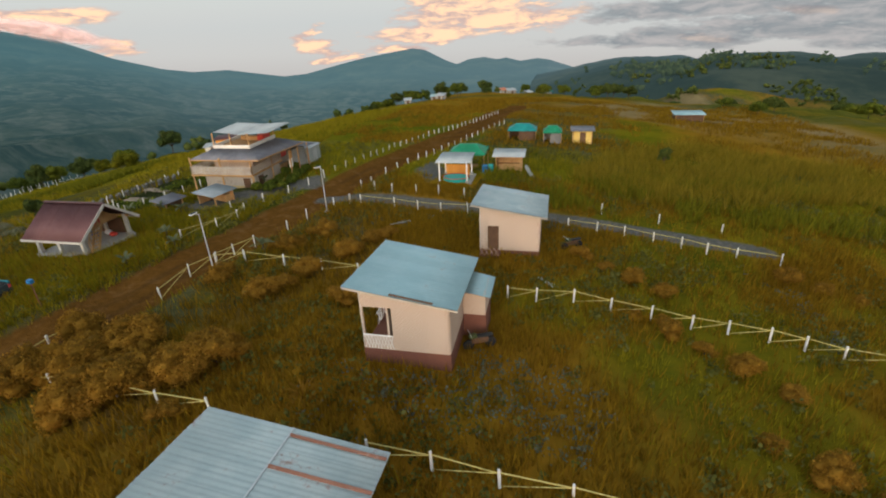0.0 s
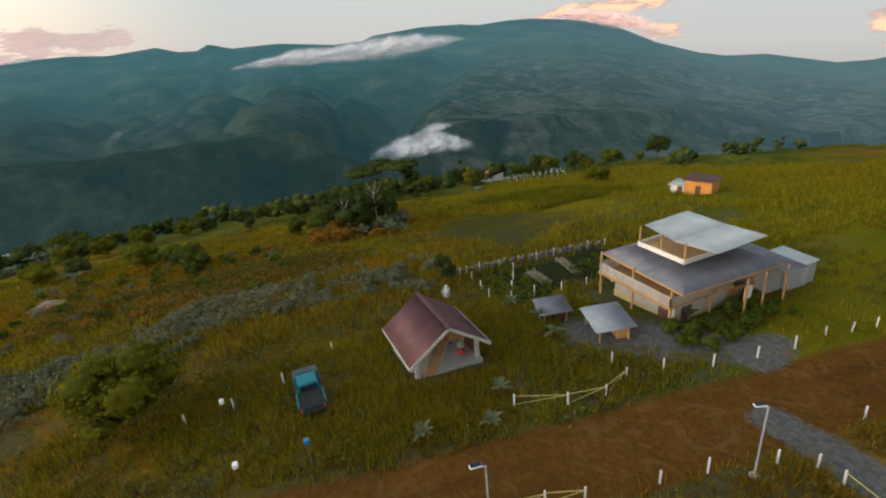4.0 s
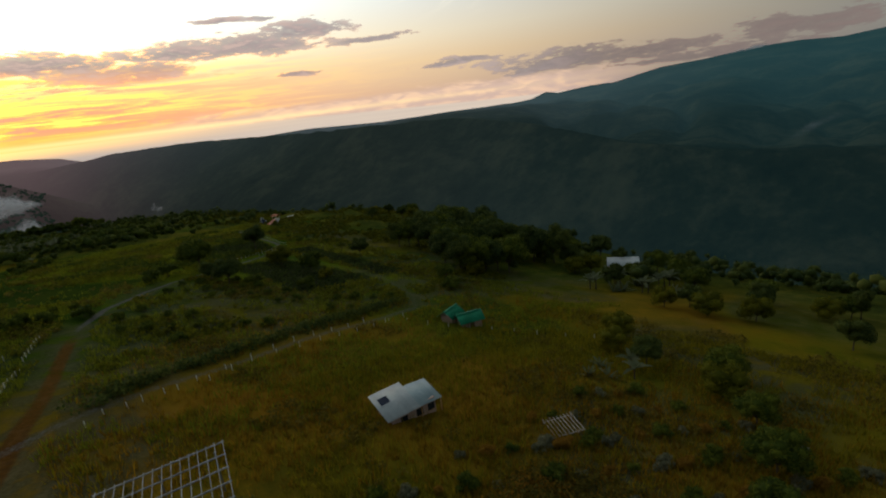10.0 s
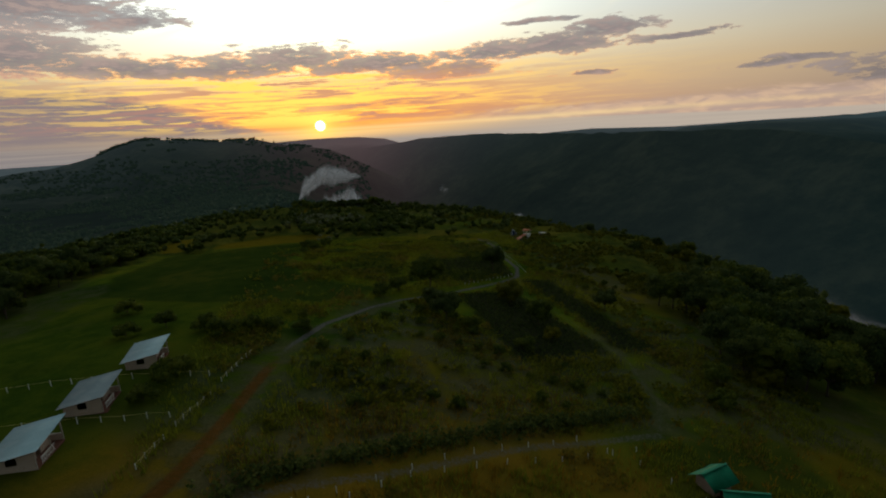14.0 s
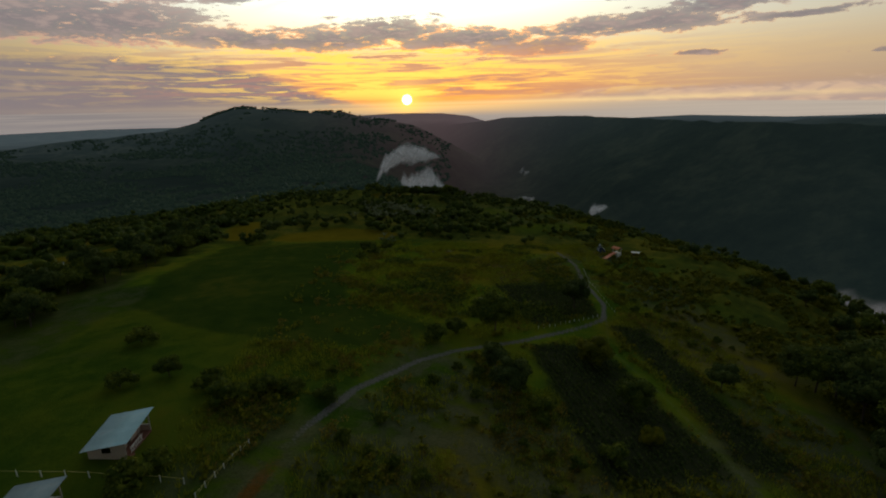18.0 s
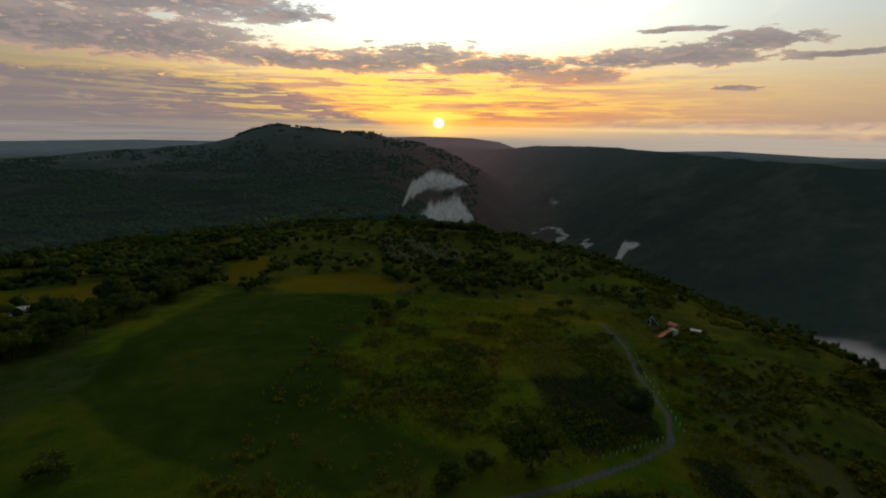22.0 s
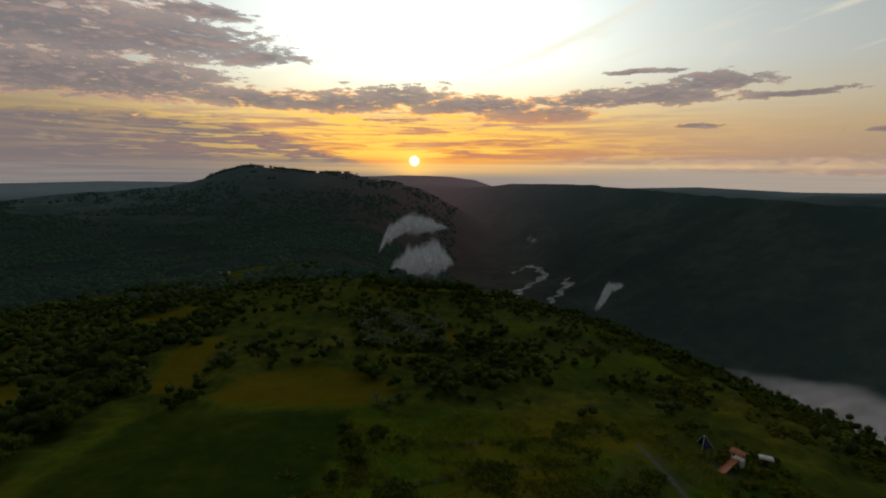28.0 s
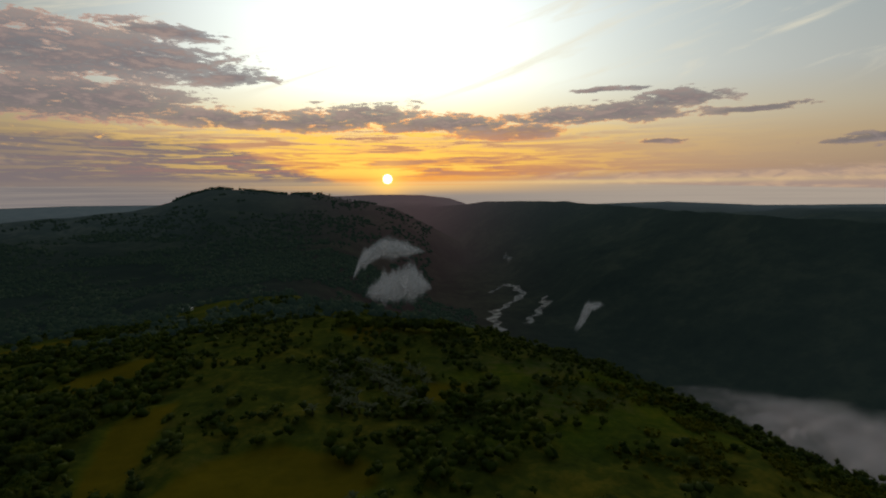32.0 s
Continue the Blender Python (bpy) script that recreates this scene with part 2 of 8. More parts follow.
sky = W.mix(W.sum("MULTIPLY", edge, W.sum("MULTIPLY", gauss(az, 2.0, 24.0), W.sum("MULTIPLY", 0.8, less(W.step(el, 8.2, 9.6))))), sky, (5.6, 2.1, 0.7))
sky = W.mix(W.sum("MULTIPLY", edge, W.sum("MULTIPLY", W.sum("MULTIPLY", W.step(W.sum("MULTIPLY", az, -1.0), 18.0, 26.0), less(W.step(away, 50.0, 60.0))), 0.55)), sky, (3.0, 1.6, 1.2))
# opposite the sun: cumulus still lit, and grey cloud
glow_d = W.sum("ADD", banks(CUMULI), W.sum("MULTIPLY", ragged, 0.8))
sky = W.mix(W.step(glow_d, -0.75, 0.6), sky, W.mix(W.step(W.sum("ADD", fine, W.sum("MULTIPLY", glow_d, 0.16)), 0.42, 0.74), (0.66, 0.47, 0.43), (1.22, 0.80, 0.52)))
grey_d = W.sum("ADD", banks(GREYS), W.sum("MULTIPLY", ragged, 0.9))
sky = W.mix(W.sum("MULTIPLY", W.step(grey_d, -1.1, 0.5), 0.85), sky, W.mix(W.step(fine, 0.34, 0.70), (0.22, 0.25, 0.28), (0.50, 0.46, 0.46)))
# the pale sea under the horizon
line = W.sum("SUBTRACT", 0.80, W.sum("MULTIPLY", W.step(az, 18.0, 60.0), 0.9))
water = less(W.step(el, W.sum("SUBTRACT", line, 0.16), line))
water = W.sum("MULTIPLY", water, less(W.step(away, 66.0, 74.0)))
ripple = W.noise(W.xyz(W.sum("MULTIPLY", az, 0.04), W.sum("MULTIPLY", el, 3.0), 5.0), 2.0, 4.0)
sea = W.mix(W.step(az, -12.0, 34.0), (1.15, 0.95, 0.96), (2.3, 1.8, 1.5))
sea = W.mix(W.sum("MULTIPLY", W.step(ripple, 0.4, 0.65), 0.5), sea, (1.9, 1.5, 1.3))
sea = W.mix(W.sum("MULTIPLY", gauss(az, 3.0, 16.0), W.step(el, -0.6, 0.7)), sea, (4.6, 2.6, 1.0))
sky = W.mix(water, sky, sea)
shine = W.sum("MULTIPLY", gauss(el, 0.95, 0.25), W.sum("MULTIPLY", gauss(az, 14.0, 30.0), 0.6))
sky = W.mix(shine, sky, (5.0, 3.4, 1.5))
# the disc of the low sun and its aureole
cosine = W.sum("ADD", W.sum("MULTIPLY", dy, math.cos(radians(SUN_EL))), W.sum("MULTIPLY", dz, math.sin(radians(SUN_EL))))
angle = W.sum("MULTIPLY", W.sum("ARCCOSINE", W.sum("MINIMUM", cosine, 1.0)), 57.2958)
disc = W.sum("SUBTRACT", 1.0, W.step(angle, 0.20, 0.62))
aura = W.sum("POWER", 2.71828, W.sum("MULTIPLY", angle, -0.62))
sky = W.mix(W.sum("MULTIPLY", aura, 0.8), sky, (9.0, 4.6, 0.7))
sky = W.mix(disc, sky, (36.0, 33.0, 24.0))
back = node(wt, "ShaderNodeBackground")
W.put(back.inputs[0], sky)
back.inputs[1].default_value = 1.0
wt.links.new(back.outputs[0], node(wt, "ShaderNodeOutputWorld").inputs[0])

sun = new("sun", bpy.data.lights.new("sun", "SUN"))
sun.data.energy, sun.data.angle, sun.data.color = 0.8, radians(12), (1.0, 0.70, 0.46)
sun.matrix_world = look((0, 400, 60), (0, 0, 0))

# ---- materials ----
def material(name, rough=0.9, metal=0.0, gloss=0.25):
    m = bpy.data.materials.new(name)
    m.use_nodes = True
    bsdf = m.node_tree.nodes["Principled BSDF"]
    bsdf.inputs["Roughness"].default_value, bsdf.inputs["Metallic"].default_value = rough, metal
    bsdf.inputs["Specular IOR Level"].default_value = gloss
    return m, Maths(m.node_tree), bsdf


def place_of(M):
    n = node(M.tree, "ShaderNodeTexCoord")
    return n.outputs["Object"]


def bump(M, bsdf, height, strength, distance=0.02):
    n = node(M.tree, "ShaderNodeBump")
    n.inputs["Strength"].default_value, n.inputs["Distance"].default_value = strength, distance
    M.put(n.inputs["Height"], height)
    M.tree.links.new(n.outputs[0], bsdf.inputs["Normal"])


def plain(name, a, b, scale=6.0, rough=0.8, metal=0.0, rise=0.25, stain=None):
    """A surface of two close tones in patches and grain, with relief; stain: a third tone in blotches."""
    m, M, bsdf = material(name, rough, metal)
    at = place_of(M)
    big, small = M.noise(at, scale * 0.22, 4.0), M.noise(at, scale * 3.0, 8.0, 0.65)
    c = M.mix(M.step(M.sum("ADD", M.sum("MULTIPLY", big, 0.6), M.sum("MULTIPLY", small, 0.4)), 0.32, 0.68), a, b)
    if stain:
        c = M.mix(M.step(M.noise(at, scale * 0.5, 7.0, 0.7, 0.6), 0.56, 0.70), c, stain)
    rnd = node(M.tree, "ShaderNodeObjectInfo").outputs["Random"]
    c = M.mix(M.sum("MULTIPLY", rnd, 0.18), c, tuple(v * 0.55 for v in a))
    M.put(bsdf.inputs["Base Color"], c)
    bump(M, bsdf, small, rise)
    return m


def attribute(M, name):
    n = node(M.tree, "ShaderNodeAttribute")
    n.attribute_name = name
    return n.outputs["Fac"]


def ground_material():
    m, M, bsdf = material("meadow", 1.0, 0.0, 0.0)
    at = place_of(M)
    n1, n2, n3 = M.noise(at, 0.035, 5.0, 0.6, 0.4), M.noise(at, 0.22, 6.0, 0.65, 0.3), M.noise(at, 2.6, 6.0, 0.7)
    tone = M.sum("ADD", M.sum("MULTIPLY", n1, 0.5), M.sum("ADD", M.sum("MULTIPLY", n2, 0.32), M.sum("MULTIPLY", n3, 0.18)))
    green = M.ramp(tone, [(0.34, (0.027, 0.045, 0.004)), (0.45, (0.080, 0.084, 0.006)), (0.55, (0.132, 0.116, 0.007)), (0.68, (0.131, 0.090, 0.006))])
    brown = M.ramp(tone, [(0.34, (0.050, 0.050, 0.009)), (0.44, (0.131, 0.088, 0.010)), (0.55, (0.213, 0.110, 0.011)), (0.68, (0.175, 0.085, 0.011))])
    lush = M.ramp(tone, [(0.34, (0.018, 0.042, 0.005)), (0.45, (0.046, 0.080, 0.007)), (0.55, (0.090, 0.112, 0.008)), (0.68, (0.100, 0.090, 0.008))])
    green = M.mix(attribute(M, "lush"), green, lush)
    c = M.mix(attribute(M, "dry"), green, brown)
    silver = M.ramp(M.sum("ADD", M.sum("MULTIPLY", n2, 0.5), M.sum("MULTIPLY", n3, 0.5)), [(0.38, (0.020, 0.026, 0.013)), (0.62, (0.085, 0.086, 0.050))])
    c = M.mix(M.sum("MULTIPLY", attribute(M, "scrub"), M.step(n2, 0.36, 0.55)), c, silver)
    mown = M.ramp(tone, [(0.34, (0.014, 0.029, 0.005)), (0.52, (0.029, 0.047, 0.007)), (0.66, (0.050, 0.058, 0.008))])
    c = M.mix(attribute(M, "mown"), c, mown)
    gold = M.ramp(tone, [(0.3, (0.072, 0.061, 0.006)), (0.62, (0.132, 0.101, 0.008))])
    c = M.mix(attribute(M, "gold"), c, gold)
    c = M.mix(attribute(M, "straw"), c, M.ramp(tone, [(0.32, (0.13, 0.092, 0.038)), (0.62, (0.24, 0.175, 0.085))]))
    tilled = M.ramp(tone, [(0.3, (0.014, 0.018, 0.008)), (0.65, (0.030, 0.034, 0.014))])
    c = M.mix(attribute(M, "tilled"), c, tilled)
    wood = M.ramp(M.sum("ADD", M.sum("MULTIPLY", n2, 0.55), M.sum("MULTIPLY", n1, 0.45)), [(0.34, (0.023, 0.037, 0.010)), (0.5, (0.060, 0.070, 0.012)), (0.64, (0.130, 0.110, 0.016))])
    c = M.mix(attribute(M, "wood"), c, wood)
    # woods down in the gorge; the teal haze over them is mixed into this colour
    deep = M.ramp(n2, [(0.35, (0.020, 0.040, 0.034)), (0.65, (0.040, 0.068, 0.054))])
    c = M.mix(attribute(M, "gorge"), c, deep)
    soil = M.ramp(M.sum("ADD", M.sum("MULTIPLY", n2, 0.4), M.sum("MULTIPLY", n3, 0.6)), [(0.3, (0.055, 0.026, 0.007)), (0.55, (0.105, 0.049, 0.011)), (0.75, (0.150, 0.078, 0.024))])
    c = M.mix(M.step(M.sum("ADD", attribute(M, "road"), M.sum("MULTIPLY", M.sum("SUBTRACT", n3, 0.5), 0.5)), 0.35, 0.6), c, soil)
    c = M.mix(M.sum("MULTIPLY", M.sum("MULTIPLY", attribute(M, "road"), M.step(M.noise(at, 0.5, 5.0, 0.65, 1.5), 0.50, 0.66)), 0.55), c, (0.155, 0.086, 0.034))
    c = M.mix(M.sum("MULTIPLY", attribute(M, "rut"), 0.5), c, (0.040, 0.022, 0.012))
    stones = M.ramp(n3, [(0.3, (0.06, 0.06, 0.055)), (0.6, (0.12, 0.115, 0.105)), (0.8, (0.20, 0.19, 0.17))])
    c = M.mix(M.step(M.sum("ADD", attribute(M, "gravel"), M.sum("MULTIPLY", M.sum("SUBTRACT", n3, 0.5), 0.7)), 0.35, 0.7), c, stones)
    M.put(bsdf.inputs["Base Color"], c)
    bump(M, bsdf, M.sum("ADD", n3, n2), 0.7, 0.25)
    return m


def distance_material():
    """Far woods in dark green; the evening haze before them is painted in as emission."""
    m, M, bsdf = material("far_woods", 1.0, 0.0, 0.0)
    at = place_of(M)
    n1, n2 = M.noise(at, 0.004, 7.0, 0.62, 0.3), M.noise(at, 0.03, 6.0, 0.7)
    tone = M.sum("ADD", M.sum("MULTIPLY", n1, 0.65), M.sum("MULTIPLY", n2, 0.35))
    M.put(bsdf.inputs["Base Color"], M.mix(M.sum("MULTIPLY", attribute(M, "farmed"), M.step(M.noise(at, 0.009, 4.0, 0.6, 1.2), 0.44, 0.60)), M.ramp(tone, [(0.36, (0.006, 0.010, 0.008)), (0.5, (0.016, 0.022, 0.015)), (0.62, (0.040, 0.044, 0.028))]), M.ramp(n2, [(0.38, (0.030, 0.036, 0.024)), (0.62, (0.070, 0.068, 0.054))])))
    haze_glow = attribute(M, "haze_glow")
    haze_tint = M.mix(attribute(M, "warm"), M.mix(attribute(M, "grey"), (0.040, 0.125, 0.148), M.mix(M.step(haze_glow, 0.12, 0.6), (0.15, 0.215, 0.215), (0.22, 0.26, 0.30))), (0.42, 0.26, 0.28))
    M.put(bsdf.inputs["Emission Color"], M.mix(1.0, haze_tint, M.xyz(haze_glow, haze_glow, haze_glow), "MULTIPLY"))
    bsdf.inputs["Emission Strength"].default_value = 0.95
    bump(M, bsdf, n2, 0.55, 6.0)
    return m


MEADOW, FAR_WOODS = ground_material(), distance_material()
CREST = ([-1200, -700, -420, -300, -225, -165, -100, -30, 20, 90, 170, 240, 330, 420, 600, 800, 1100, 1500], [-210, -112, -48, -27, -15.2, -9.1, -3.4, -0.7, -0.3, -1.5, -7, -15, -22, -28, -42, -54, -70, -90])
# the skyline seen from the meadow: bearing and height in degrees, first behind, then the mountain, then the far twin peaks
SKY_AZ = [-180, -178, -175, -165, -150, -120, -100, -60, -38, -30, -21, -8, 9, 17, 25, 34, 42, 46, 50.5, 55, 60.5, 63.4, 68, 72, 76.2, 79.5, 82.5, 86.6, 88.4, 90.1, 91.2, 93.4, 95.5, 98, 103.5, 106.6, 107.6, 113, 117, 119, 122, 124.5, 129, 132.7, 136.7, 140.6, 143.1, 146.4, 148.4, 151.7, 154, 157.5, 160.5, 163, 165.5, 166.7, 169.1, 170.2, 171.5, 173.1, 174.6, 175.5, 177, 178.8, 180]
SKY_EL = [-4.65, -5.3, -6.5, -7.0, -6.0, -3.0, -1.6, -1.4, -0.85, -0.66, -0.75, -1.5, -1.6, -1.7, -1.6, -1.6, -1.5, -1.2, -1.0, -0.65, -0.38, -0.05, 0.85, 1.05, 1.46, 1.5, 1.27, 1.63, 1.08, 1.03, 1.54, 0.95, 1.0, 1.02, 0.4, 0.5, 0.9, 1.3, 1.2, 0.95, 1.1, 1.05, 0.52, -0.37, -2.25, -3.5, -3.97, -4.02, -4.42, -5.05, -4.95, -4.22, -3.65, -3.34, -3.0, -3.18, -4.4, -4.8, -4.34, -4.18, -4.46, -4.32, -4.7, -4.48, -4.65]
# the rim of the plateau beyond the gorge
RIM_AZ = [0, 5, 9, 11, 17, 20, 26, 32, 38, 44, 47, 50, 54, 60, 65.4, 71, 77, 84, 93, 100, 101.5, 104, 107, 110, 113, 116, 125, 140, 155, 168, 180]
RIM_EL = [-1.6, -1.2, -0.85, -0.55, -0.5, -0.55, -0.9, -1.25, -1.5, -1.6, -1.8, -2.3, -3.0, -4.7, -6.5, -7.7, -8.4, -8.8, -8.95, -9.0, -9.8, -12.0, -14.0, -13.5, -10.8, -9.9, -9.5, -9.0, -9.6, -9.0, -5.3]
# ridges in front of the skyline: distance, slope before and behind, bearings, heights
RIDGES = [
    (2700, 0.20, 0.30, [-44, -36, -33, -29, -24.5, -22.4, -20.9, -19.3, -17.7, -15.4, -13.2, -10.3, -6.7, -5, -2, 0.8, 2, 4.5, 6.5, 8.5, 10.5, 12.5, 14], [-2.4, -1.9, -1.6, -1.3, -0.95, -0.5, 0.0, 0.6, 1.1, 1.0, 0.8, 0.55, 0.58, -0.05, -0.5, -1.1, -1.65, -2.9, -3.9, -5.0, -6.4, -7.8, -14]),
    (4350, 0.10, 0.30, [-9, -4.5, -1.5, 1, 4, 7, 8.9, 9.4, 9.9], [-0.1, 0.02, 0.13, 0.12, 0.04, -0.32, -0.95, -1.35, -7]),
    (3600, 0.05, 0.06, [13, 17, 21.5, 25.5, 30, 34, 38, 42, 46, 51, 54], [-2.6, -1.15, -1.0, -0.85, -0.7, -0.85, -1.0, -0.95, -0.85, -0.85, -2.5]),
    (4500, 0.30, 0.30, [52.5, 54.3, 56.5, 57.8, 59.5, 61.3, 63, 66], [-2.0, -0.8, -0.04, -0.3, -0.12, 0.02, 0.05, -0.6]),
    (880, 0.10, 0.05, [-180, -177.5, -175.4, -174, -172, -170, -165, -162.4, -160, -156, -151.9, -149, -140, -125], [-9.5, -8.6, -8.0, -7.55, -6.85, -6.5, -6.55, -5.95, -5.75, -5.85, -6.1, -6.25, -6.4, -8.0]),
]
FLOOR = -285


def soft(v, w):
    """A ramp with a rounded start."""
    return w * np.logaddexp(0, v / w)


def smooth_interp(v, xs, ys):
    return sum(np.interp(v + o, xs, ys) for o in (-12, -4, 4, 12)) / 4


def lattice(x, y, size, seed):
    """Smooth value noise from 0 to 1."""
    gx, gy = x / size, y / size
    ix, iy = np.floor(gx).astype(np.int64), np.floor(gy).astype(np.int64)
    fx, fy = gx - ix, gy - iy
    fx, fy = fx * fx * (3 - 2 * fx), fy * fy * (3 - 2 * fy)

    def corner(a, b):
        h = (a * 374761393 + b * 668265263 + seed * 1442695041) & 0x7FFFFFFF
        h = ((h ^ (h >> 13)) * 1274126177) & 0x7FFFFFFF
        return ((h ^ (h >> 16)) & 0xFFFF) / 65535.0

    return (corner(ix, iy) * (1 - fx) + corner(ix + 1, iy) * fx) * (1 - fy) + (corner(ix, iy + 1) * (1 - fx) + corner(ix + 1, iy + 1) * fx) * fy


def fractal(x, y, size, seed, rounds=4):
    return sum(lattice(x, y, size / 2**n, seed + n) * 0.5**n for n in range(rounds)) / (2 - 0.5 ** (rounds - 1))


def far_bank(x, y):
    """The eastern side of the gorge, climbing from the river."""
    mid = smooth_interp(y, [-1500, 0, 750, 1430, 1850, 2400, 3000, 3600, 4300], [900, 640, 620, 500, 540, 450, 180, -150, -500])
    return mid, FLOOR + soft(x - mid - 40, 25) * 0.55


def rim_table():
    """Where the far bank reaches the plateau's rim, for each degree of bearing."""
    turn, reach = np.arange(0, 181), np.arange(500, 4300, 10.0)
    a = np.radians(turn)[:, None]
    wall = far_bank(60 + reach * np.sin(a), 20 + reach * np.cos(a))[1]
    rim_z = 30 + reach * np.tan(np.radians(np.interp(turn, RIM_AZ, RIM_EL)))[:, None]
    over = wall >= rim_z
    first = np.where(over.any(1), reach[over.argmax(1)], 4200)
    return turn, np.convolve(np.pad(first, 2, mode="edge"), np.ones(5) / 5, "valid")


RIM_TURN, RIM_FAR = rim_table()


def ground(x, y):
    """Height of the land: a grassy spur, a gorge to the east, a plateau, hills and mountains."""
    x, y = np.asarray(x, float), np.asarray(y, float)
    d = x - 20
    z = smooth_interp(y, *CREST)
    z = z - smooth_interp(y, [-50, 60, 200, 400], [0.215, 0.215, 0.07, 0.05]) * soft(d - 25, 8)
    z = z - smooth_interp(y, [-60, 60, 250, 500], [0.09, 0.05, 0.05, 0.12]) * soft(-d - 12, 8)
    rim = smooth_interp(y, [-500, -150, 60, 150, 250, 400, 470, 540, 620, 800, 1300, 2000, 2900, 3600], [300, 235, 250, 225, 225, 185, 150, 80, 0, -70, -60, -90, -220, -600])
    fall = soft(x - rim, 18) * 0.62
    mid, wall = far_bank(x, y)
    r = np.hypot(x - 60, y - 20)
    az = np.degrees(np.arctan2(x - 60, y - 20))
    top = 30 + r * np.tan(np.radians(np.interp(az, SKY_AZ, SKY_EL)))
    deep = FLOOR - 170 * np.clip((az - 132) / 10, 0, 1) * np.clip((r - 900) / 900, 0, 1)
    west = deep + soft(z - fall - deep, 25)
    # the plateau beyond the gorge and the slopes that climb to the mountains
    start = np.interp(az, RIM_TURN, RIM_FAR)
    plateau = 30 + start * np.tan(np.radians(np.interp(az, RIM_AZ, RIM_EL)))
    rise = np.clip((r - start - 80) / (4300 - np.minimum(start, 4000)), 0, 1)
    climb = np.interp(az, [0, 30, 60, 80, 180], [1.0, 0.8, 1.3, 1.5, 1.3])
    rough = (fractal(x, y, 480, 17, 6) - 0.5) * np.interp(az, [-170, -120, 60, 90, 128, 140, 180], [8, 60, 50, 80, 40, 35, 30])
    gully = np.clip(1 - 2 * np.abs(fractal(az * 34, r * 0.32, 420, 71, 4) - 0.5) * 2.4, 0, 1) ** 2
    rough = rough - gully * 60 * np.clip((az - 20) / 40, 0, 1) * np.interp(az, [104, 116], [1.0, 0.35])
    calm = np.clip((r - 700) / 900, 0, 1) * np.clip((4250 - r) / 900, 0, 1)
    far = plateau - 14 * np.clip((r - start) / 200, 0, 1) + (top - plateau + 14) * rise**climb + rough * calm * np.clip((r - start) / 350, 0, 1)
    # the ravine that runs up towards the mountain
    bed = np.interp(r, [700, 1300, 2300, 3200, 4300], [104, 108.5, 114.5, 117.5, 119])
    far = far - 95 * np.exp(-(((az - bed) / np.interp(r, [900, 3200], [4.0, 2.2])) ** 2)) * np.clip((r - 1000) / 300, 0, 1) * np.clip((3900 - r) / 1200, 0, 1)
    spur = (fractal(az * 30, r * 0.25, 330, 83, 3) - 0.5) * 70 * np.clip((wall - FLOOR) / 60, 0, 1) * np.clip((r - 900) / 400, 0, 1)
    east = np.minimum(wall + spur, far)
    out = np.maximum(west, np.where(x > mid - 60, east, -400))
    # land to the west and south, out to the skyline
    gap = np.clip((r - 500) / 1600, 0, 1)
    gap = gap * gap * (3 - 2 * gap)
    south = np.clip((np.abs(az) - 95) / 45, 0, 1)
    reach = np.clip((r - 2400) / 1900, 0, 1)
    far_south = np.clip((az - 134) / 8, 0, 1) + np.clip((-az - 158) / 20, 0, 1)
    behind = np.interp(np.clip((r - 2300) / 2000, 0, 1), [0, 0.35, 0.7, 1], [0, 0.18, 0.6, 1.0])
    plain = south * (top * (1 - far_south) + far_south * (-330 + (top + 330) * behind)) + (1 - south) * (-95 + (top + 95) * reach**4)
    plain = plain + rough * calm * 0.5
    side = (x < mid - 60) & ((az < 10) | (az > 140)) & ((x < rim - 10) | (south > 0))
    share = gap * np.where(side, 1.0, np.clip((az - 140) / 22, 0, 1))
    out = out * (1 - share) + plain * share
    # the ridges that stand before the skyline, furrowed below their crests
    for reach_, front, back, turn, lift in RIDGES:
        crest = 30 + reach_ * np.tan(np.radians(np.interp(az, turn, lift, -30, -30)))
        fell = np.where(r < reach_, front, back) * np.abs(r - reach_) + 0.3 * np.maximum(np.abs(r - reach_) - 800, 0)
        crest = crest - fell + (rough * 0.9 - gully * 30) * np.clip((fell - 6) / 60, 0, 1)
        out = np.maximum(out, crest)
    return out


# ---- small tools ----
def along(x, y, line):
    """Distance from points to a broken line."""
    best = np.full(np.shape(x), 1e9)
    for (ax, ay), (bx, by) in zip(line, line[1:]):
        ux, uy = bx - ax, by - ay
        t = np.clip(((x - ax) * ux + (y - ay) * uy) / (ux * ux + uy * uy), 0, 1)
        best = np.minimum(best, np.hypot(x - ax - t * ux, y - ay - t * uy))
    return best


def inside(x, y, corners, edge=1.5):
    """1 inside a field with those corners, 0 outside, with an uneven edge."""
    n, hit = len(corners), np.zeros(np.shape(x), bool)
    for (ax, ay), (bx, by) in zip(corners, corners[1:] + corners[:1]):
        if ay != by:
            hit ^= ((ay > y) != (by > y)) & (x < (bx - ax) * (y - ay) / (by - ay) + ax)
    d = along(x, y, corners + corners[:1]) * np.where(hit, 1, -1)
    return np.clip(0.5 + (d + (lattice(x, y, 4.0, 5) - 0.5) * 2) / (2 * edge), 0, 1)


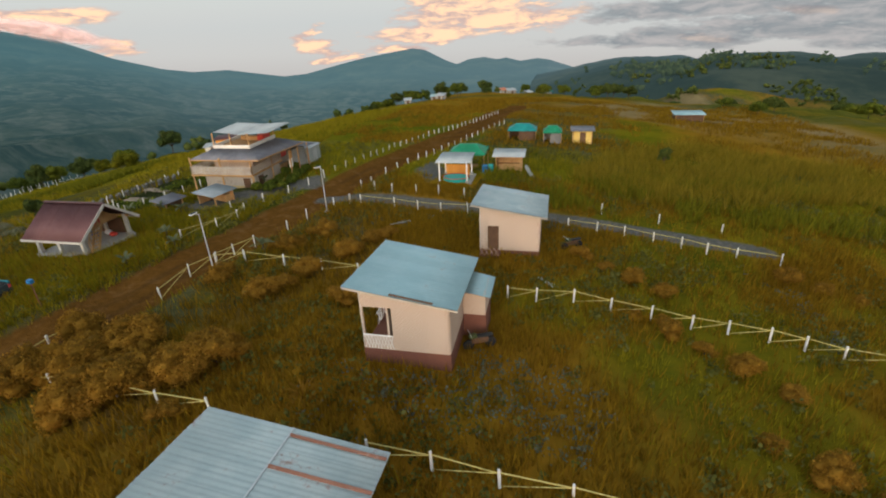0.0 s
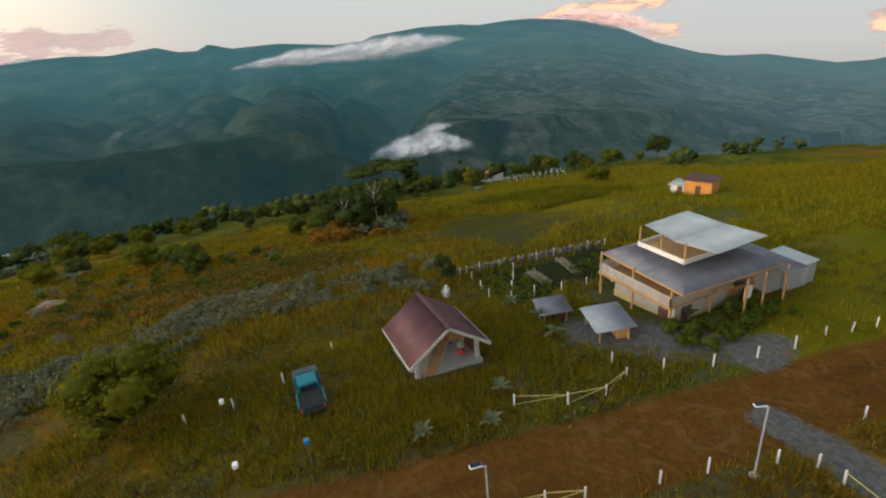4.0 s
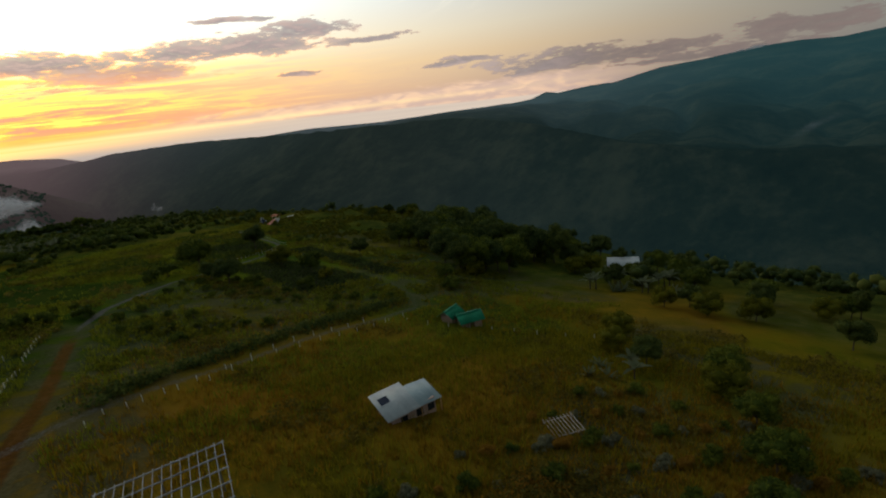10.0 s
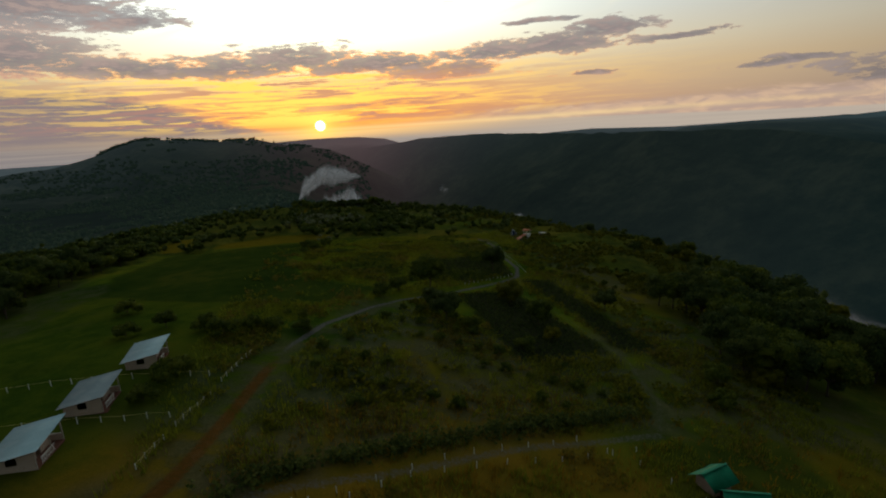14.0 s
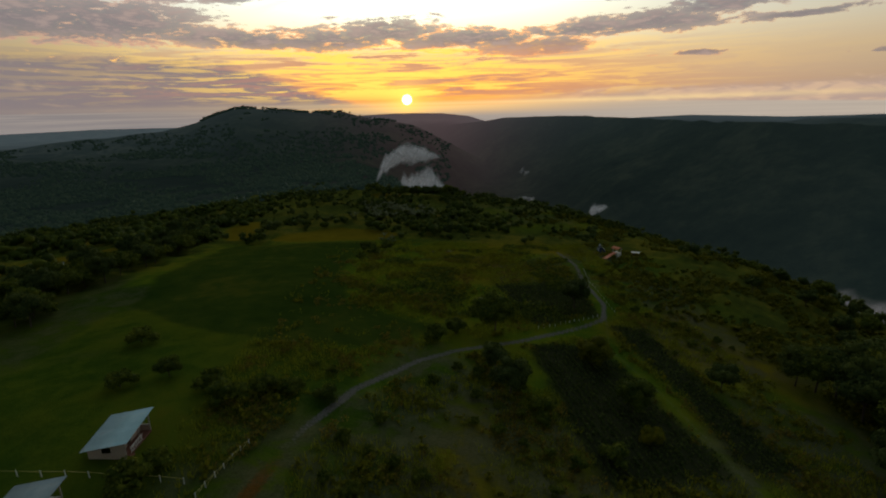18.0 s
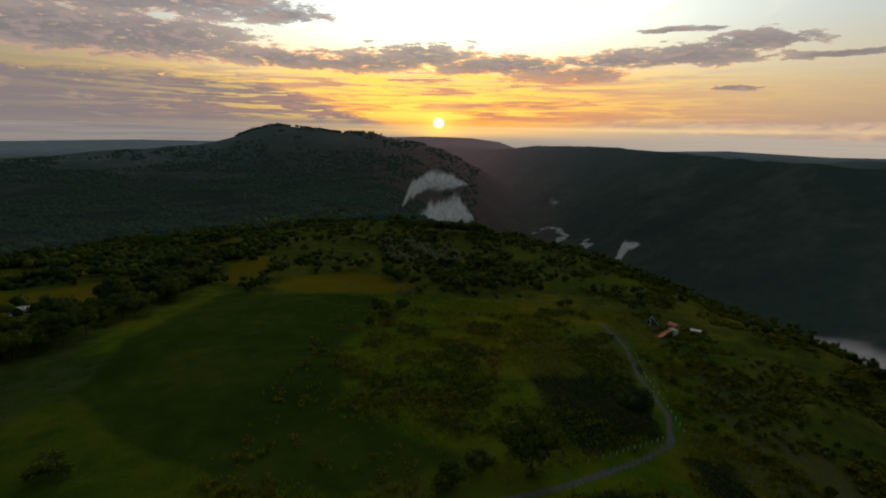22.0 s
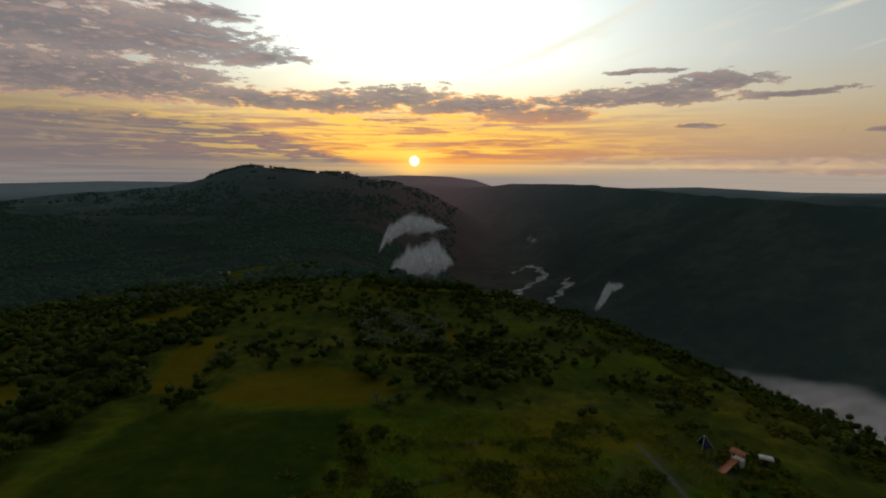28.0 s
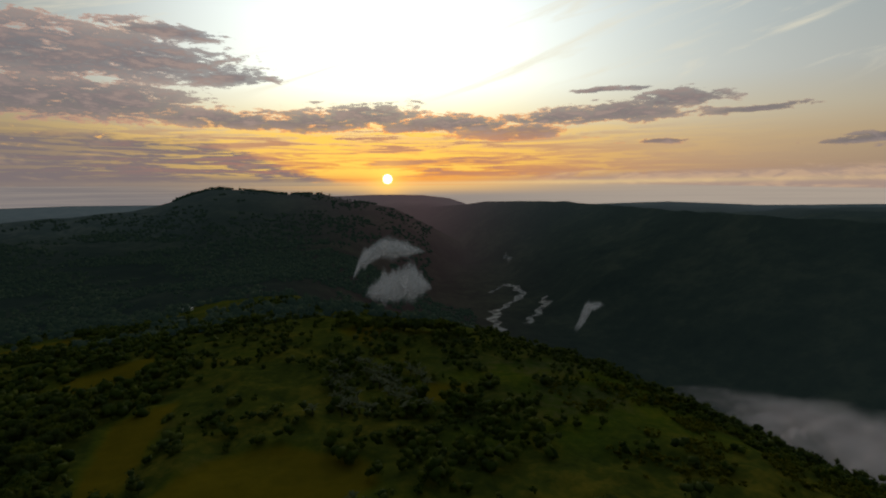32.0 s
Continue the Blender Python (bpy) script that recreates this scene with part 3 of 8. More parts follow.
ROAD = [(10, -135), (14, -98), (19.8, -73.5), (23.6, -54.8), (25.8, -39.5), (27.5, -27), (29, -20), (31, -12), (35, 5), (41, 25), (47, 44), (51.5, 57), (54.5, 70.7), (60, 90), (66, 102), (77, 115), (86, 121), (98, 127), (117, 138.5), (126, 146), (130, 156), (130.5, 172), (135.4, 198), (136, 222)]
LANE = [(24, -46.2), (17, -45.8), (9.4, -44.8), (-2, -43.2), (-16, -40.6)]
TRACKS = [[(126, 144), (120, 128), (123, 108), (125, 84), (121, 68), (114, 58.5), (95, 57), (79, 53), (62, 50), (46, 45)], [(136, 222), (150, 225), (163, 224), (173, 218), (171, 203), (166, 188)]]
YARD = [[(14, -50), (17, -58), (16, -64), (13, -57)], [(33, -44), (36, -41), (40, -42), (39, -47), (34, -49), (31, -52), (28, -56), (27, -50)]]
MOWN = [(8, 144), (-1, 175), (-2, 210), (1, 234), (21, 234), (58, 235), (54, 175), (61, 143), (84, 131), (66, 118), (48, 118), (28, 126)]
PASTURE = [(-40, 40), (30, 45), (44, 60), (52, 80), (60, 98), (66, 124), (40, 140), (10, 162), (-40, 170)]
GOLD = [[(-92, 246), (-79, 270), (-50, 280), (-45, 228), (-57, 207), (-95, 210)], [(10, 251), (17, 271), (38, 278), (68, 265), (72, 250), (60, 239), (18, 240)], [(-29, 309), (-12, 334), (4, 250), (-10, 252)], [(38, 442), (61, 465), (76, 458), (60, 411)], [(-150, 300), (-115, 330), (-90, 300), (-120, 270)], [(-20, -400), (-75, -380), (-95, -470), (-30, -500)]]
FAR_GOLD = [[(-300, 420), (-240, 470), (-190, 430), (-230, 380)], [(-380, 640), (-310, 720), (-260, 690), (-330, 610)], [(-250, 560), (-200, 590), (-170, 540), (-220, 515)], [(80, 318), (92, 345), (112, 338), (104, 312)], [(-95, 395), (-60, 420), (-45, 385), (-85, 360)], [(-520, 860), (-430, 930), (-380, 870), (-470, 800)]]
GOLD = GOLD + FAR_GOLD + [[(137, 57), (146, 54), (132, 20), (125, 22)]]
TERRACES = [[(73, 176), (131, 191)], [(74.9, 195.7), (91.9, 204.9), (116.8, 207.1)], [(77.6, 214.6), (107.8, 220.4), (127.6, 228)], [(70, 184), (128, 198)], [(62, 143), (96, 160)]]
STRAW = [[(-2, -146), (-37, -215), (-70, -200), (-62, -110), (-52, -86), (-44, -78), (-33, -102), (-15, -124)], [(-60, -540), (-160, -720), (-165, -570), (-80, -400)]]
HUT_GREEN = [(110, 58), (137, 57), (125, 22), (118, 27), (101, 31)]
TILLED = [[(100, 167), (128, 174), (125, 148), (105, 136)], [(101, 126), (118, 130), (123, 86), (101, 82)], [(126, 140), (135, 141), (135, 88), (127, 87)], [(60, -52), (84, -46), (96, -62), (74, -74)], [(44, -42), (54, -42), (53, -58), (43, -57)]]
OPEN = [(-60, -160), (110, -150), (150, -60), (160, 60), (165, 215), (140, 232), (60, 240), (-5, 240), (-14, 150), (-30, 40)]


def wooded(x, y):
    """Where woods cover the land, 0 to 1."""
    fields = np.clip((-y - 40) / 60, 0, 1) * np.clip((120 - x) / 40, 0, 1) * np.clip((fractal(x, y, 120, 7) - 0.35) * 6, 0, 1)
    w = 1 - np.maximum(inside(x, y, OPEN, 12), fields) + (fractal(x, y, 30, 41) - 0.5) * 0.6 - np.clip((fractal(x, y, 160, 77) - 0.6) * 4, 0, 0.5)
    edge = np.interp(y, [-500, -150, 60, 150, 250, 400, 470, 540, 620, 800], [300, 235, 250, 225, 225, 185, 150, 80, 0, -70])
    w = np.maximum(w, np.clip((x - edge + 10) / 40, 0, 1))
    w = w - np.maximum.reduce([inside(x, y, p, 2.0) for p in GOLD]) - 0.7 * np.exp(-(((x - 178) / 26) ** 2) - ((y - 30) / 40) ** 2)
    return np.clip(w, 0, 1)


def relief(x, y):
    """The land with its hummocks, field terraces and the road cut into it."""
    z = ground(x, y)
    r = np.hypot(x - 60, y - 20)
    z = z + (fractal(x, y, 14, 3) - 0.5) * np.clip(1.6 - r / 500, 0.6, 1.2) * 0.9
    z = z + (fractal(x, y, 90, 9, 5) - 0.5) * np.clip((r - 170) / 300, 0, 1) * np.clip((3600 - r) / 1500, 0, 1) * 16
    z = z + wooded(x, y) * (fractal(x, y, 11, 29, 3) - 0.3) * np.clip((r - 130) / 60, 0, 1) * np.clip(2 - r / 900, 0, 1) * 5
    z = z - 0.35 * np.exp(-((along(x, y, ROAD) / 3.0) ** 4))
    return z


def height(x, y):
    return float(relief(np.array([x], float), np.array([y], float))[0])


def mesh_of(name, verts, faces, material_=None, smooth=False):
    """A mesh from arrays; every face has the same number of corners."""
    verts, faces = np.asarray(verts, np.float32), np.asarray(faces, np.int32)
    me = bpy.data.meshes.new(name)
    me.vertices.add(len(verts))
    me.vertices.foreach_set("co", verts.ravel())
    me.loops.add(faces.size)
    me.loops.foreach_set("vertex_index", faces.ravel())
    me.polygons.add(len(faces))
    me.polygons.foreach_set("loop_start", np.arange(0, faces.size, faces.shape[1], dtype=np.int32))
    if smooth:
        me.polygons.foreach_set("use_smooth", np.ones(len(faces), bool))
    me.update(calc_edges=True)
    if material_:
        me.materials.append(material_)
    return me


def polar(name, radii, count, cx, cy):
    turn = np.linspace(0, 2 * np.pi, count, endpoint=False)
    x = cx + radii[:, None] * np.sin(turn)
    y = cy + radii[:, None] * np.cos(turn)
    a = np.arange(len(radii) - 1)[:, None] * count + np.arange(count)
    b = np.arange(len(radii) - 1)[:, None] * count + (np.arange(count) + 1) % count
    faces = np.stack([a, b, b + count, a + count], -1).reshape(-1, 4)[:, ::-1]
    return x.ravel(), y.ravel(), faces


def put_attribute(me, name, values):
    at = me.attributes.new(name, "FLOAT", "POINT")
    at.data.foreach_set("value", np.asarray(values, np.float32))


def near_dry(x, y):
    """The dry plots round the cottages, with greener patches away from the road."""
    patch = np.clip(fractal(x, y, 9, 33) * 5 - 1.8, 0.25, 1)
    return np.clip((26 - x) / 6, 0, 1) * np.clip((14 - y) / 10, 0, 1) * np.clip((y + 58) / 8, 0, 1) * (1 - (1 - patch) * np.clip((9 - x) / 6, 0, 1))


# ---- land ----
RINGS = np.concatenate([np.linspace(0.5, 130, 130), np.geomspace(131, 720, 150)])
gx, gy, gf = polar("ground", RINGS, 900, 58, 15)
gz = relief(gx, gy)
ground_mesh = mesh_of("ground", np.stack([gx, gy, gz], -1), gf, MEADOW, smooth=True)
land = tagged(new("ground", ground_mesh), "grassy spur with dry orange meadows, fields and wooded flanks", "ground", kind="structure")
put_attribute(ground_mesh, "road", np.clip(1.5 - along(gx, gy, ROAD) / np.interp(gy, [0, 45], [2.9, 1.35]), 0, 1) * np.clip((96 - gy) / 18, 0, 1) * np.interp(gy, [20, 55], [1.0, 0.55]))
put_attribute(ground_mesh, "gravel", np.maximum.reduce([np.clip(1.4 - along(gx, gy, LANE) / 1.5, 0, 1)] + [0.42 * np.clip(1.4 - along(gx, gy, t) / 0.9, 0, 1) for t in TRACKS] + [0.52 * np.clip(1.5 - along(gx, gy, TRACKS[0][5:]) / 1.15, 0, 1)] + [inside(gx, gy, p) for p in YARD] + [0.75 * np.clip(1.4 - along(gx, gy, ROAD) / 1.0, 0, 1) * np.clip((gy - 76) / 18, 0, 1)] + [0.75 * np.clip(1.4 - along(gx, gy, t) / 1.0, 0, 1) for t in TERRACES[1:3]]))
road_off = along(gx, gy, ROAD)
put_attribute(ground_mesh, "rut", np.exp(-(((road_off - 0.85) / 0.3) ** 2)) * np.clip(fractal(gx, gy, 9, 35) * 4 - 1.2, 0, 1) * np.clip((60 - gy) / 20, 0, 1))
put_attribute(ground_mesh, "straw", np.maximum.reduce([inside(gx, gy, p, 4.0) for p in STRAW]) * np.clip(fractal(gx, gy, 22, 37) * 4 - 0.9, 0.2, 1))
dry = near_dry(gx, gy)
dry = np.maximum(dry, np.clip((fractal(gx, gy, 46, 23) - 0.52) * 7, 0, 0.9))
dry = np.maximum(dry, np.clip((fractal(gx, gy, 30, 27) - 0.40) * 6, 0, 0.7) * np.exp(-(((gx - 84) / 38) ** 2) - ((gy + 8) / 60) ** 2))
dry = np.maximum(dry, np.exp(-(((gx - 38) / 13) ** 2) - ((gy + 28) / 24) ** 2) * np.clip(fractal(gx, gy, 16, 29) * 4 - 1.5, 0, 0.4))
dry = np.maximum(dry, np.exp(-(((gx - 160) / 38) ** 2) - ((gy - 8) / 55) ** 2) * np.clip(fractal(gx, gy, 24, 31) * 4 - 1.3, 0, 0.8))
dry = dry * (1 - np.clip((gy - 82) / 12, 0, 1) * np.clip((84 - gx) / 12, 0, 1) * 0.85)
dry = np.maximum(dry, np.clip((-gy - 95) / 40, 0, 1) * np.clip(fractal(gx, gy, 60, 141) * 5 - 1.9, 0, 0.9))
dry = dry * (1 - 0.55 * np.clip((gy - 40) / 40, 0, 1))
put_attribute(ground_mesh, "dry", dry)
put_attribute(ground_mesh, "lush", np.clip((gy - 25) / 40, 0, 1))
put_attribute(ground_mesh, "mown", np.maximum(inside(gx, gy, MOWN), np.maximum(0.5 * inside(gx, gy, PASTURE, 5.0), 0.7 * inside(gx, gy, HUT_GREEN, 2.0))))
put_attribute(ground_mesh, "gold", np.maximum.reduce([inside(gx, gy, p, 2.0) for p in GOLD]))
put_attribute(ground_mesh, "tilled", np.maximum.reduce([inside(gx, gy, p) * (0.45 if n == 3 else 1.0) for n, p in enumerate(TILLED)]))
scrub = np.exp(-((along(gx, gy, [(52, 2), (57, -8), (64, -17), (61, -30), (57, -38)]) / 4.5) ** 2))
scrub = np.maximum(scrub, np.exp(-((along(gx, gy, [(66, -20), (78, -8), (88, 0), (98, 8)]) / 5.0) ** 2)))
scrub = np.maximum(scrub, np.clip((fractal(gx, gy, 38, 61) - 0.56) * 9, 0, 0.8))
put_attribute(ground_mesh, "scrub", scrub)
put_attribute(ground_mesh, "wood", wooded(gx, gy))
# depth at which the ground takes on the gorge's painted teal haze
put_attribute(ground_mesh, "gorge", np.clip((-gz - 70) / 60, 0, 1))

bx, by, bf = polar("backdrop", np.geomspace(712, 4680, 230), 1440, 58, 15)
bz = relief(bx, by)
rr, ba = np.hypot(bx - 58, by - 15), np.degrees(np.arctan2(bx - 58, by - 15))
bz = bz - np.clip((735 - rr) / 20, 0, 1) * 1.5
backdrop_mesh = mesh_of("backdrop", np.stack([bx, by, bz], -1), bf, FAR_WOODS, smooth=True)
# evening haze painted as emission: thick towards the sea and the sun, thin over the near bank of the gorge
haze_glow = np.clip((rr - np.interp(ba, [-180, -60, 20, 50, 70, 180], [500, 900, 1500, 1300, 1000, 500])) / np.interp(ba, [-180, -60, 20, 50, 70, 110, 180], [2300, 2900, 2500, 2500, 2700, 2700, 2600]), 0, 1)
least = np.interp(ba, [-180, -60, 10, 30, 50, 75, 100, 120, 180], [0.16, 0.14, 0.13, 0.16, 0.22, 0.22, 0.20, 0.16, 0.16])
haze_glow = least + (1 - least) * haze_glow ** np.interp(ba, [-180, -60, 20, 50, 75, 130, 180], [0.9, 2.6, 1.9, 1.3, 0.9, 1.15, 1.0])
put_attribute(backdrop_mesh, "haze_glow", haze_glow)
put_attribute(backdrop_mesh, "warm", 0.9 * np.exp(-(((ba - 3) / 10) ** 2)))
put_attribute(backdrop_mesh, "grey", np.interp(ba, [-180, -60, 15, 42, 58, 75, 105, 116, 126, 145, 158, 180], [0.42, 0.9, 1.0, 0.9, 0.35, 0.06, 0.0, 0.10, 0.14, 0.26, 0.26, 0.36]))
bed = np.interp(rr, [700, 1300, 2300, 3200, 4300], [104, 108.5, 114.5, 117.5, 119])
put_attribute(backdrop_mesh, "farmed", np.maximum(np.clip((ba - bed - 2.5) / 3, 0, 1) * np.clip((168 - ba) / 10, 0, 1) * np.clip((3300 - rr) / 900, 0, 1), 0.8 * np.clip((-ba - 14) / 10, 0, 1) * np.clip((60 + ba) / 20, 0, 1) * np.clip((rr - 1500) / 900, 0, 1)))
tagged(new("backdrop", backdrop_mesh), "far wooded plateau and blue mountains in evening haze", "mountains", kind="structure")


# ---- builders' tools ----
def part(name, data, material_=None, parent=None, label=""):
    """One mesh object under a thing or a part, from a bmesh or a mesh."""
    if isinstance(data, bmesh.types.BMesh):
        me = bpy.data.meshes.new(name)
        data.to_mesh(me)
        data.free()
    else:
        me = data
    if material_ and not me.materials:
        me.materials.append(material_)
    ob = new(name, me)
    if parent:
        ob.parent = parent
    return tagged(ob, label)


def thing(name, at, label, category, group="", turn=0.0, kind=""):
    ob = new(name)
    ob.empty_display_size = 0.3
    ob.matrix_basis = pose(*at, 0, 0, turn)
    return tagged(ob, label, category, group, kind)


def box(bm, lo, hi, bevel=0.0):
    """A box from corner to corner, with its long edges eased."""
    lo, hi = Vector(lo), Vector(hi)
    m = Matrix.Translation((lo + hi) / 2) @ Matrix.Diagonal((*(hi - lo), 1))
    made = bmesh.ops.create_cube(bm, size=1.0, matrix=m)
    if bevel:
        edges = list({e for v in made["verts"] for e in v.link_edges})
        bmesh.ops.bevel(bm, geom=edges, offset=bevel, segments=1, affect="EDGES")
    return bm


def solid(lo, hi, bevel=0.0):
    return box(bmesh.new(), lo, hi, bevel)


def beam(bm, a, b, wide, deep=None, sides=4, taper=1.0):
    """A bar or pole from a to b; four sides make a plank, more a round pole."""
    a, b = Vector(a), Vector(b)
    way = b - a
    turn = way.to_track_quat("Z", "Y").to_matrix()
    deep = deep or wide
    rings = []
    for at, k in ((a, 1.0), (b, taper)):
        rings.append([bm.verts.new(at + turn @ Vector((math.cos(t) * wide / 2 * k * (1.414 if sides == 4 else 1), math.sin(t) * deep / 2 * k * (1.414 if sides == 4 else 1), 0)))
                      for t in ((n + 0.5) * 2 * math.pi / sides for n in range(sides))])
    for n in range(sides):
        bm.faces.new((rings[0][n], rings[0][(n + 1) % sides], rings[1][(n + 1) % sides], rings[1][n]))
    bm.faces.new(rings[0][::-1])
    bm.faces.new(rings[1])
    return bm


def bar(a, b, wide, deep=None, sides=4, taper=1.0):
    return beam(bmesh.new(), a, b, wide, deep, sides, taper)


def slab(corners, thick):
    """A plate with any four or more corners on top."""
    bm = bmesh.new()
    top = [bm.verts.new(c) for c in corners]
    low = [bm.verts.new((c[0], c[1], c[2] - thick)) for c in corners]
    bm.faces.new(top)
    bm.faces.new(low[::-1])
    for n in range(len(corners)):
        m = (n + 1) % len(corners)
        bm.faces.new((top[n], low[n], low[m], top[m]))
    bmesh.ops.recalc_face_normals(bm, faces=bm.faces)
    return bm


def corrugated(a, b, c, d, pitch=0.19, high=0.028, thick=0.012):
    """A rippled sheet with corners a, b (one eave), c, d (the other); the ripples run from a to d."""
    a, b, c, d = (Vector(v) for v in (a, b, c, d))
    n = max(6, int((b - a).length / pitch * 4))
    up = (b - a).cross(d - a).normalized()
    if up.z < 0:
        up = -up
    verts, faces = [], []
    for k in range(n + 1):
        w = k / n
        off = up * (math.sin(k / 4 * 2 * math.pi) * high)
        for p in (a.lerp(b, w), d.lerp(c, w)):
            verts += [p + off, p + off - up * thick]
    for k in range(n):
        i, j = 4 * k, 4 * k + 4
        faces += [(i, j, j + 2, i + 2), (i + 1, i + 3, j + 3, j + 1), (i, i + 1, j + 1, j), (i + 2, j + 2, j + 3, i + 3)]
    return mesh_of("sheet", [tuple(v) for v in verts], faces)


def roof_of(parent, corners, rows, paint, label="", name="roof_sheet", worn=None, ripple=0.028):
    """A roof of overlapping rippled sheets, side by side from corner 0 to corner 1; corners 3 and 2 are the other eave."""
    a, b, c, d = (Vector(v) for v in corners)
    for n in range(rows):
        lo, hi = n / rows, min(1.0, (n + 1.06) / rows)
        lift = Vector((0, 0, 0.012 * (n % 2)))
        me = corrugated(a.lerp(b, lo) + lift, a.lerp(b, hi) + lift, d.lerp(c, hi) + lift, d.lerp(c, lo) + lift, high=ripple)
        part(name, me, worn if worn and n % 4 == 1 else paint, parent, label)


# ---- surfaces of the buildings ----
def woven_material():
    """Split-bamboo matting, woven in diamonds."""
    m, M, bsdf = material("woven_bamboo", 0.7)
    at = node(M.tree, "ShaderNodeSeparateXYZ")
    M.tree.links.new(place_of(M), at.inputs[0])
    x, y, z = at.outputs
    along_ = M.sum("ADD", x, y)
    u, v = M.sum("ADD", along_, z), M.sum("SUBTRACT", along_, z)

    def saw(a, size):
        return M.sum("ABSOLUTE", M.sum("SUBTRACT", M.sum("MULTIPLY", M.sum("FRACT", M.sum("DIVIDE", a, size)), 2.0), 1.0))

    rings = M.sum("MAXIMUM", saw(u, 0.95), saw(v, 0.95))
    weave = M.step(saw(rings, 0.34), 0.40, 0.60)
    grain = M.noise(place_of(M), 9.0, 6.0, 0.7)
    panel = M.step(saw(along_, 2.6), 0.30, 0.36)
    weave = M.sum("ADD", M.sum("MULTIPLY", weave, panel), M.sum("MULTIPLY", M.sum("SUBTRACT", 1.0, panel), 0.5))
    c = M.mix(weave, (0.36, 0.26, 0.19), (0.58, 0.47, 0.39))
    c = M.mix(M.sum("MULTIPLY", grain, 0.35), c, (0.46, 0.33, 0.23))
    M.put(bsdf.inputs["Base Color"], c)
    bump(M, bsdf, M.sum("ADD", weave, grain), 0.5, 0.02)
    return m


def sheet_material(name, a, b, rust):
    m, M, bsdf = material(name, 0.45, 0.25)
    at = place_of(M)
    big, small = M.noise(at, 0.55, 5.0, 0.6, 0.3), M.noise(at, 7.0, 7.0, 0.7)
    c = M.mix(M.step(big, 0.35, 0.65), a, b)
    c = M.mix(M.sum("MULTIPLY", M.step(M.sum("ADD", M.sum("MULTIPLY", big, 0.5), M.sum("MULTIPLY", small, 0.5)), 0.56, 0.66), 0.75), c, rust)
    rnd = node(M.tree, "ShaderNodeObjectInfo").outputs["Random"]
    c = M.mix(M.sum("MULTIPLY", rnd, 0.22), c, tuple(v * 0.6 for v in a))
    M.put(bsdf.inputs["Base Color"], c)
    M.put(bsdf.inputs["Roughness"], M.sum("ADD", 0.35, M.sum("MULTIPLY", small, 0.35)))
    bump(M, bsdf, small, 0.15)
    return m


WOVEN = woven_material()
RUST = plain("rusted_iron", (0.20, 0.085, 0.055), (0.30, 0.14, 0.095), 5.0, 0.9, stain=(0.36, 0.30, 0.27))
TEAL_SHEET = sheet_material("pale_blue_sheet", (0.26, 0.40, 0.44), (0.32, 0.46, 0.50), (0.32, 0.25, 0.20))
OLD_SHEET = sheet_material("weathered_sheet", (0.30, 0.37, 0.39), (0.40, 0.46, 0.47), (0.26, 0.11, 0.07))
GREY_SHEET = sheet_material("dark_grey_sheet", (0.13, 0.13, 0.15), (0.19, 0.19, 0.21), (0.10, 0.09, 0.09))
WHITE_SHEET = sheet_material("white_sheet", (0.36, 0.39, 0.40), (0.46, 0.48, 0.48), (0.28, 0.23, 0.19))
RED_SHEET = sheet_material("brown_sheet", (0.095, 0.042, 0.044), (0.125, 0.058, 0.058), (0.06, 0.03, 0.03))
GREEN_SHEET = sheet_material("green_sheet", (0.012, 0.17, 0.085), (0.02, 0.24, 0.125), (0.02, 0.10, 0.06))
AQUA_SHEET = sheet_material("aqua_sheet", (0.012, 0.19, 0.19), (0.02, 0.27, 0.26), (0.03, 0.11, 0.11))
ORANGE_SHEET = sheet_material("salmon_sheet", (0.50, 0.17, 0.09), (0.62, 0.25, 0.13), (0.30, 0.10, 0.06))
PLASTER = plain("pale_plaster", (0.66, 0.62, 0.55), (0.75, 0.71, 0.64), 3.0, 0.85, stain=(0.40, 0.36, 0.30))
PLINTH = plain("brown_plinth", (0.13, 0.050, 0.035), (0.18, 0.075, 0.050), 3.0, 0.85)
CONCRETE = plain("concrete", (0.30, 0.29, 0.27), (0.40, 0.38, 0.35), 3.0, 0.9, stain=(0.20, 0.18, 0.16))
WHITE_PAINT = plain("white_paint", (0.74, 0.73, 0.69), (0.82, 0.81, 0.78), 4.0, 0.6, stain=(0.52, 0.48, 0.42))
TIMBER = plain("raw_timber", (0.36, 0.20, 0.08), (0.50, 0.30, 0.13), 6.0, 0.75)
DARK_WOOD = plain("dark_timber", (0.085, 0.045, 0.025), (0.14, 0.075, 0.04), 6.0, 0.75)
BAMBOO = plain("dry_bamboo", (0.34, 0.30, 0.09), (0.48, 0.40, 0.14), 6.0, 0.6)
GREY_BAMBOO = plain("weathered_bamboo", (0.36, 0.31, 0.26), (0.50, 0.44, 0.37), 6.0, 0.8)
STEEL = plain("galvanised_steel", (0.44, 0.46, 0.48), (0.58, 0.60, 0.62), 5.0, 0.45, 0.5, 0.1)
POST_PAINT = plain("whitewashed_concrete", (0.56, 0.55, 0.51), (0.70, 0.69, 0.65), 5.0, 0.85, stain=(0.45, 0.40, 0.33))
AQUA_TARP = plain("aqua_tarp", (0.01, 0.26, 0.24), (0.02, 0.36, 0.33), 2.0, 0.5)
BLUE_PLASTIC = plain("blue_plastic", (0.02, 0.14, 0.34), (0.03, 0.20, 0.42), 3.0, 0.4)
YELLOW_PAINT = plain("yellow_paint", (0.62, 0.42, 0.10), (0.70, 0.50, 0.16), 3.0, 0.7)
ORANGE_PAINT = plain("orange_paint", (0.55, 0.22, 0.04), (0.66, 0.30, 0.06), 3.0, 0.7)
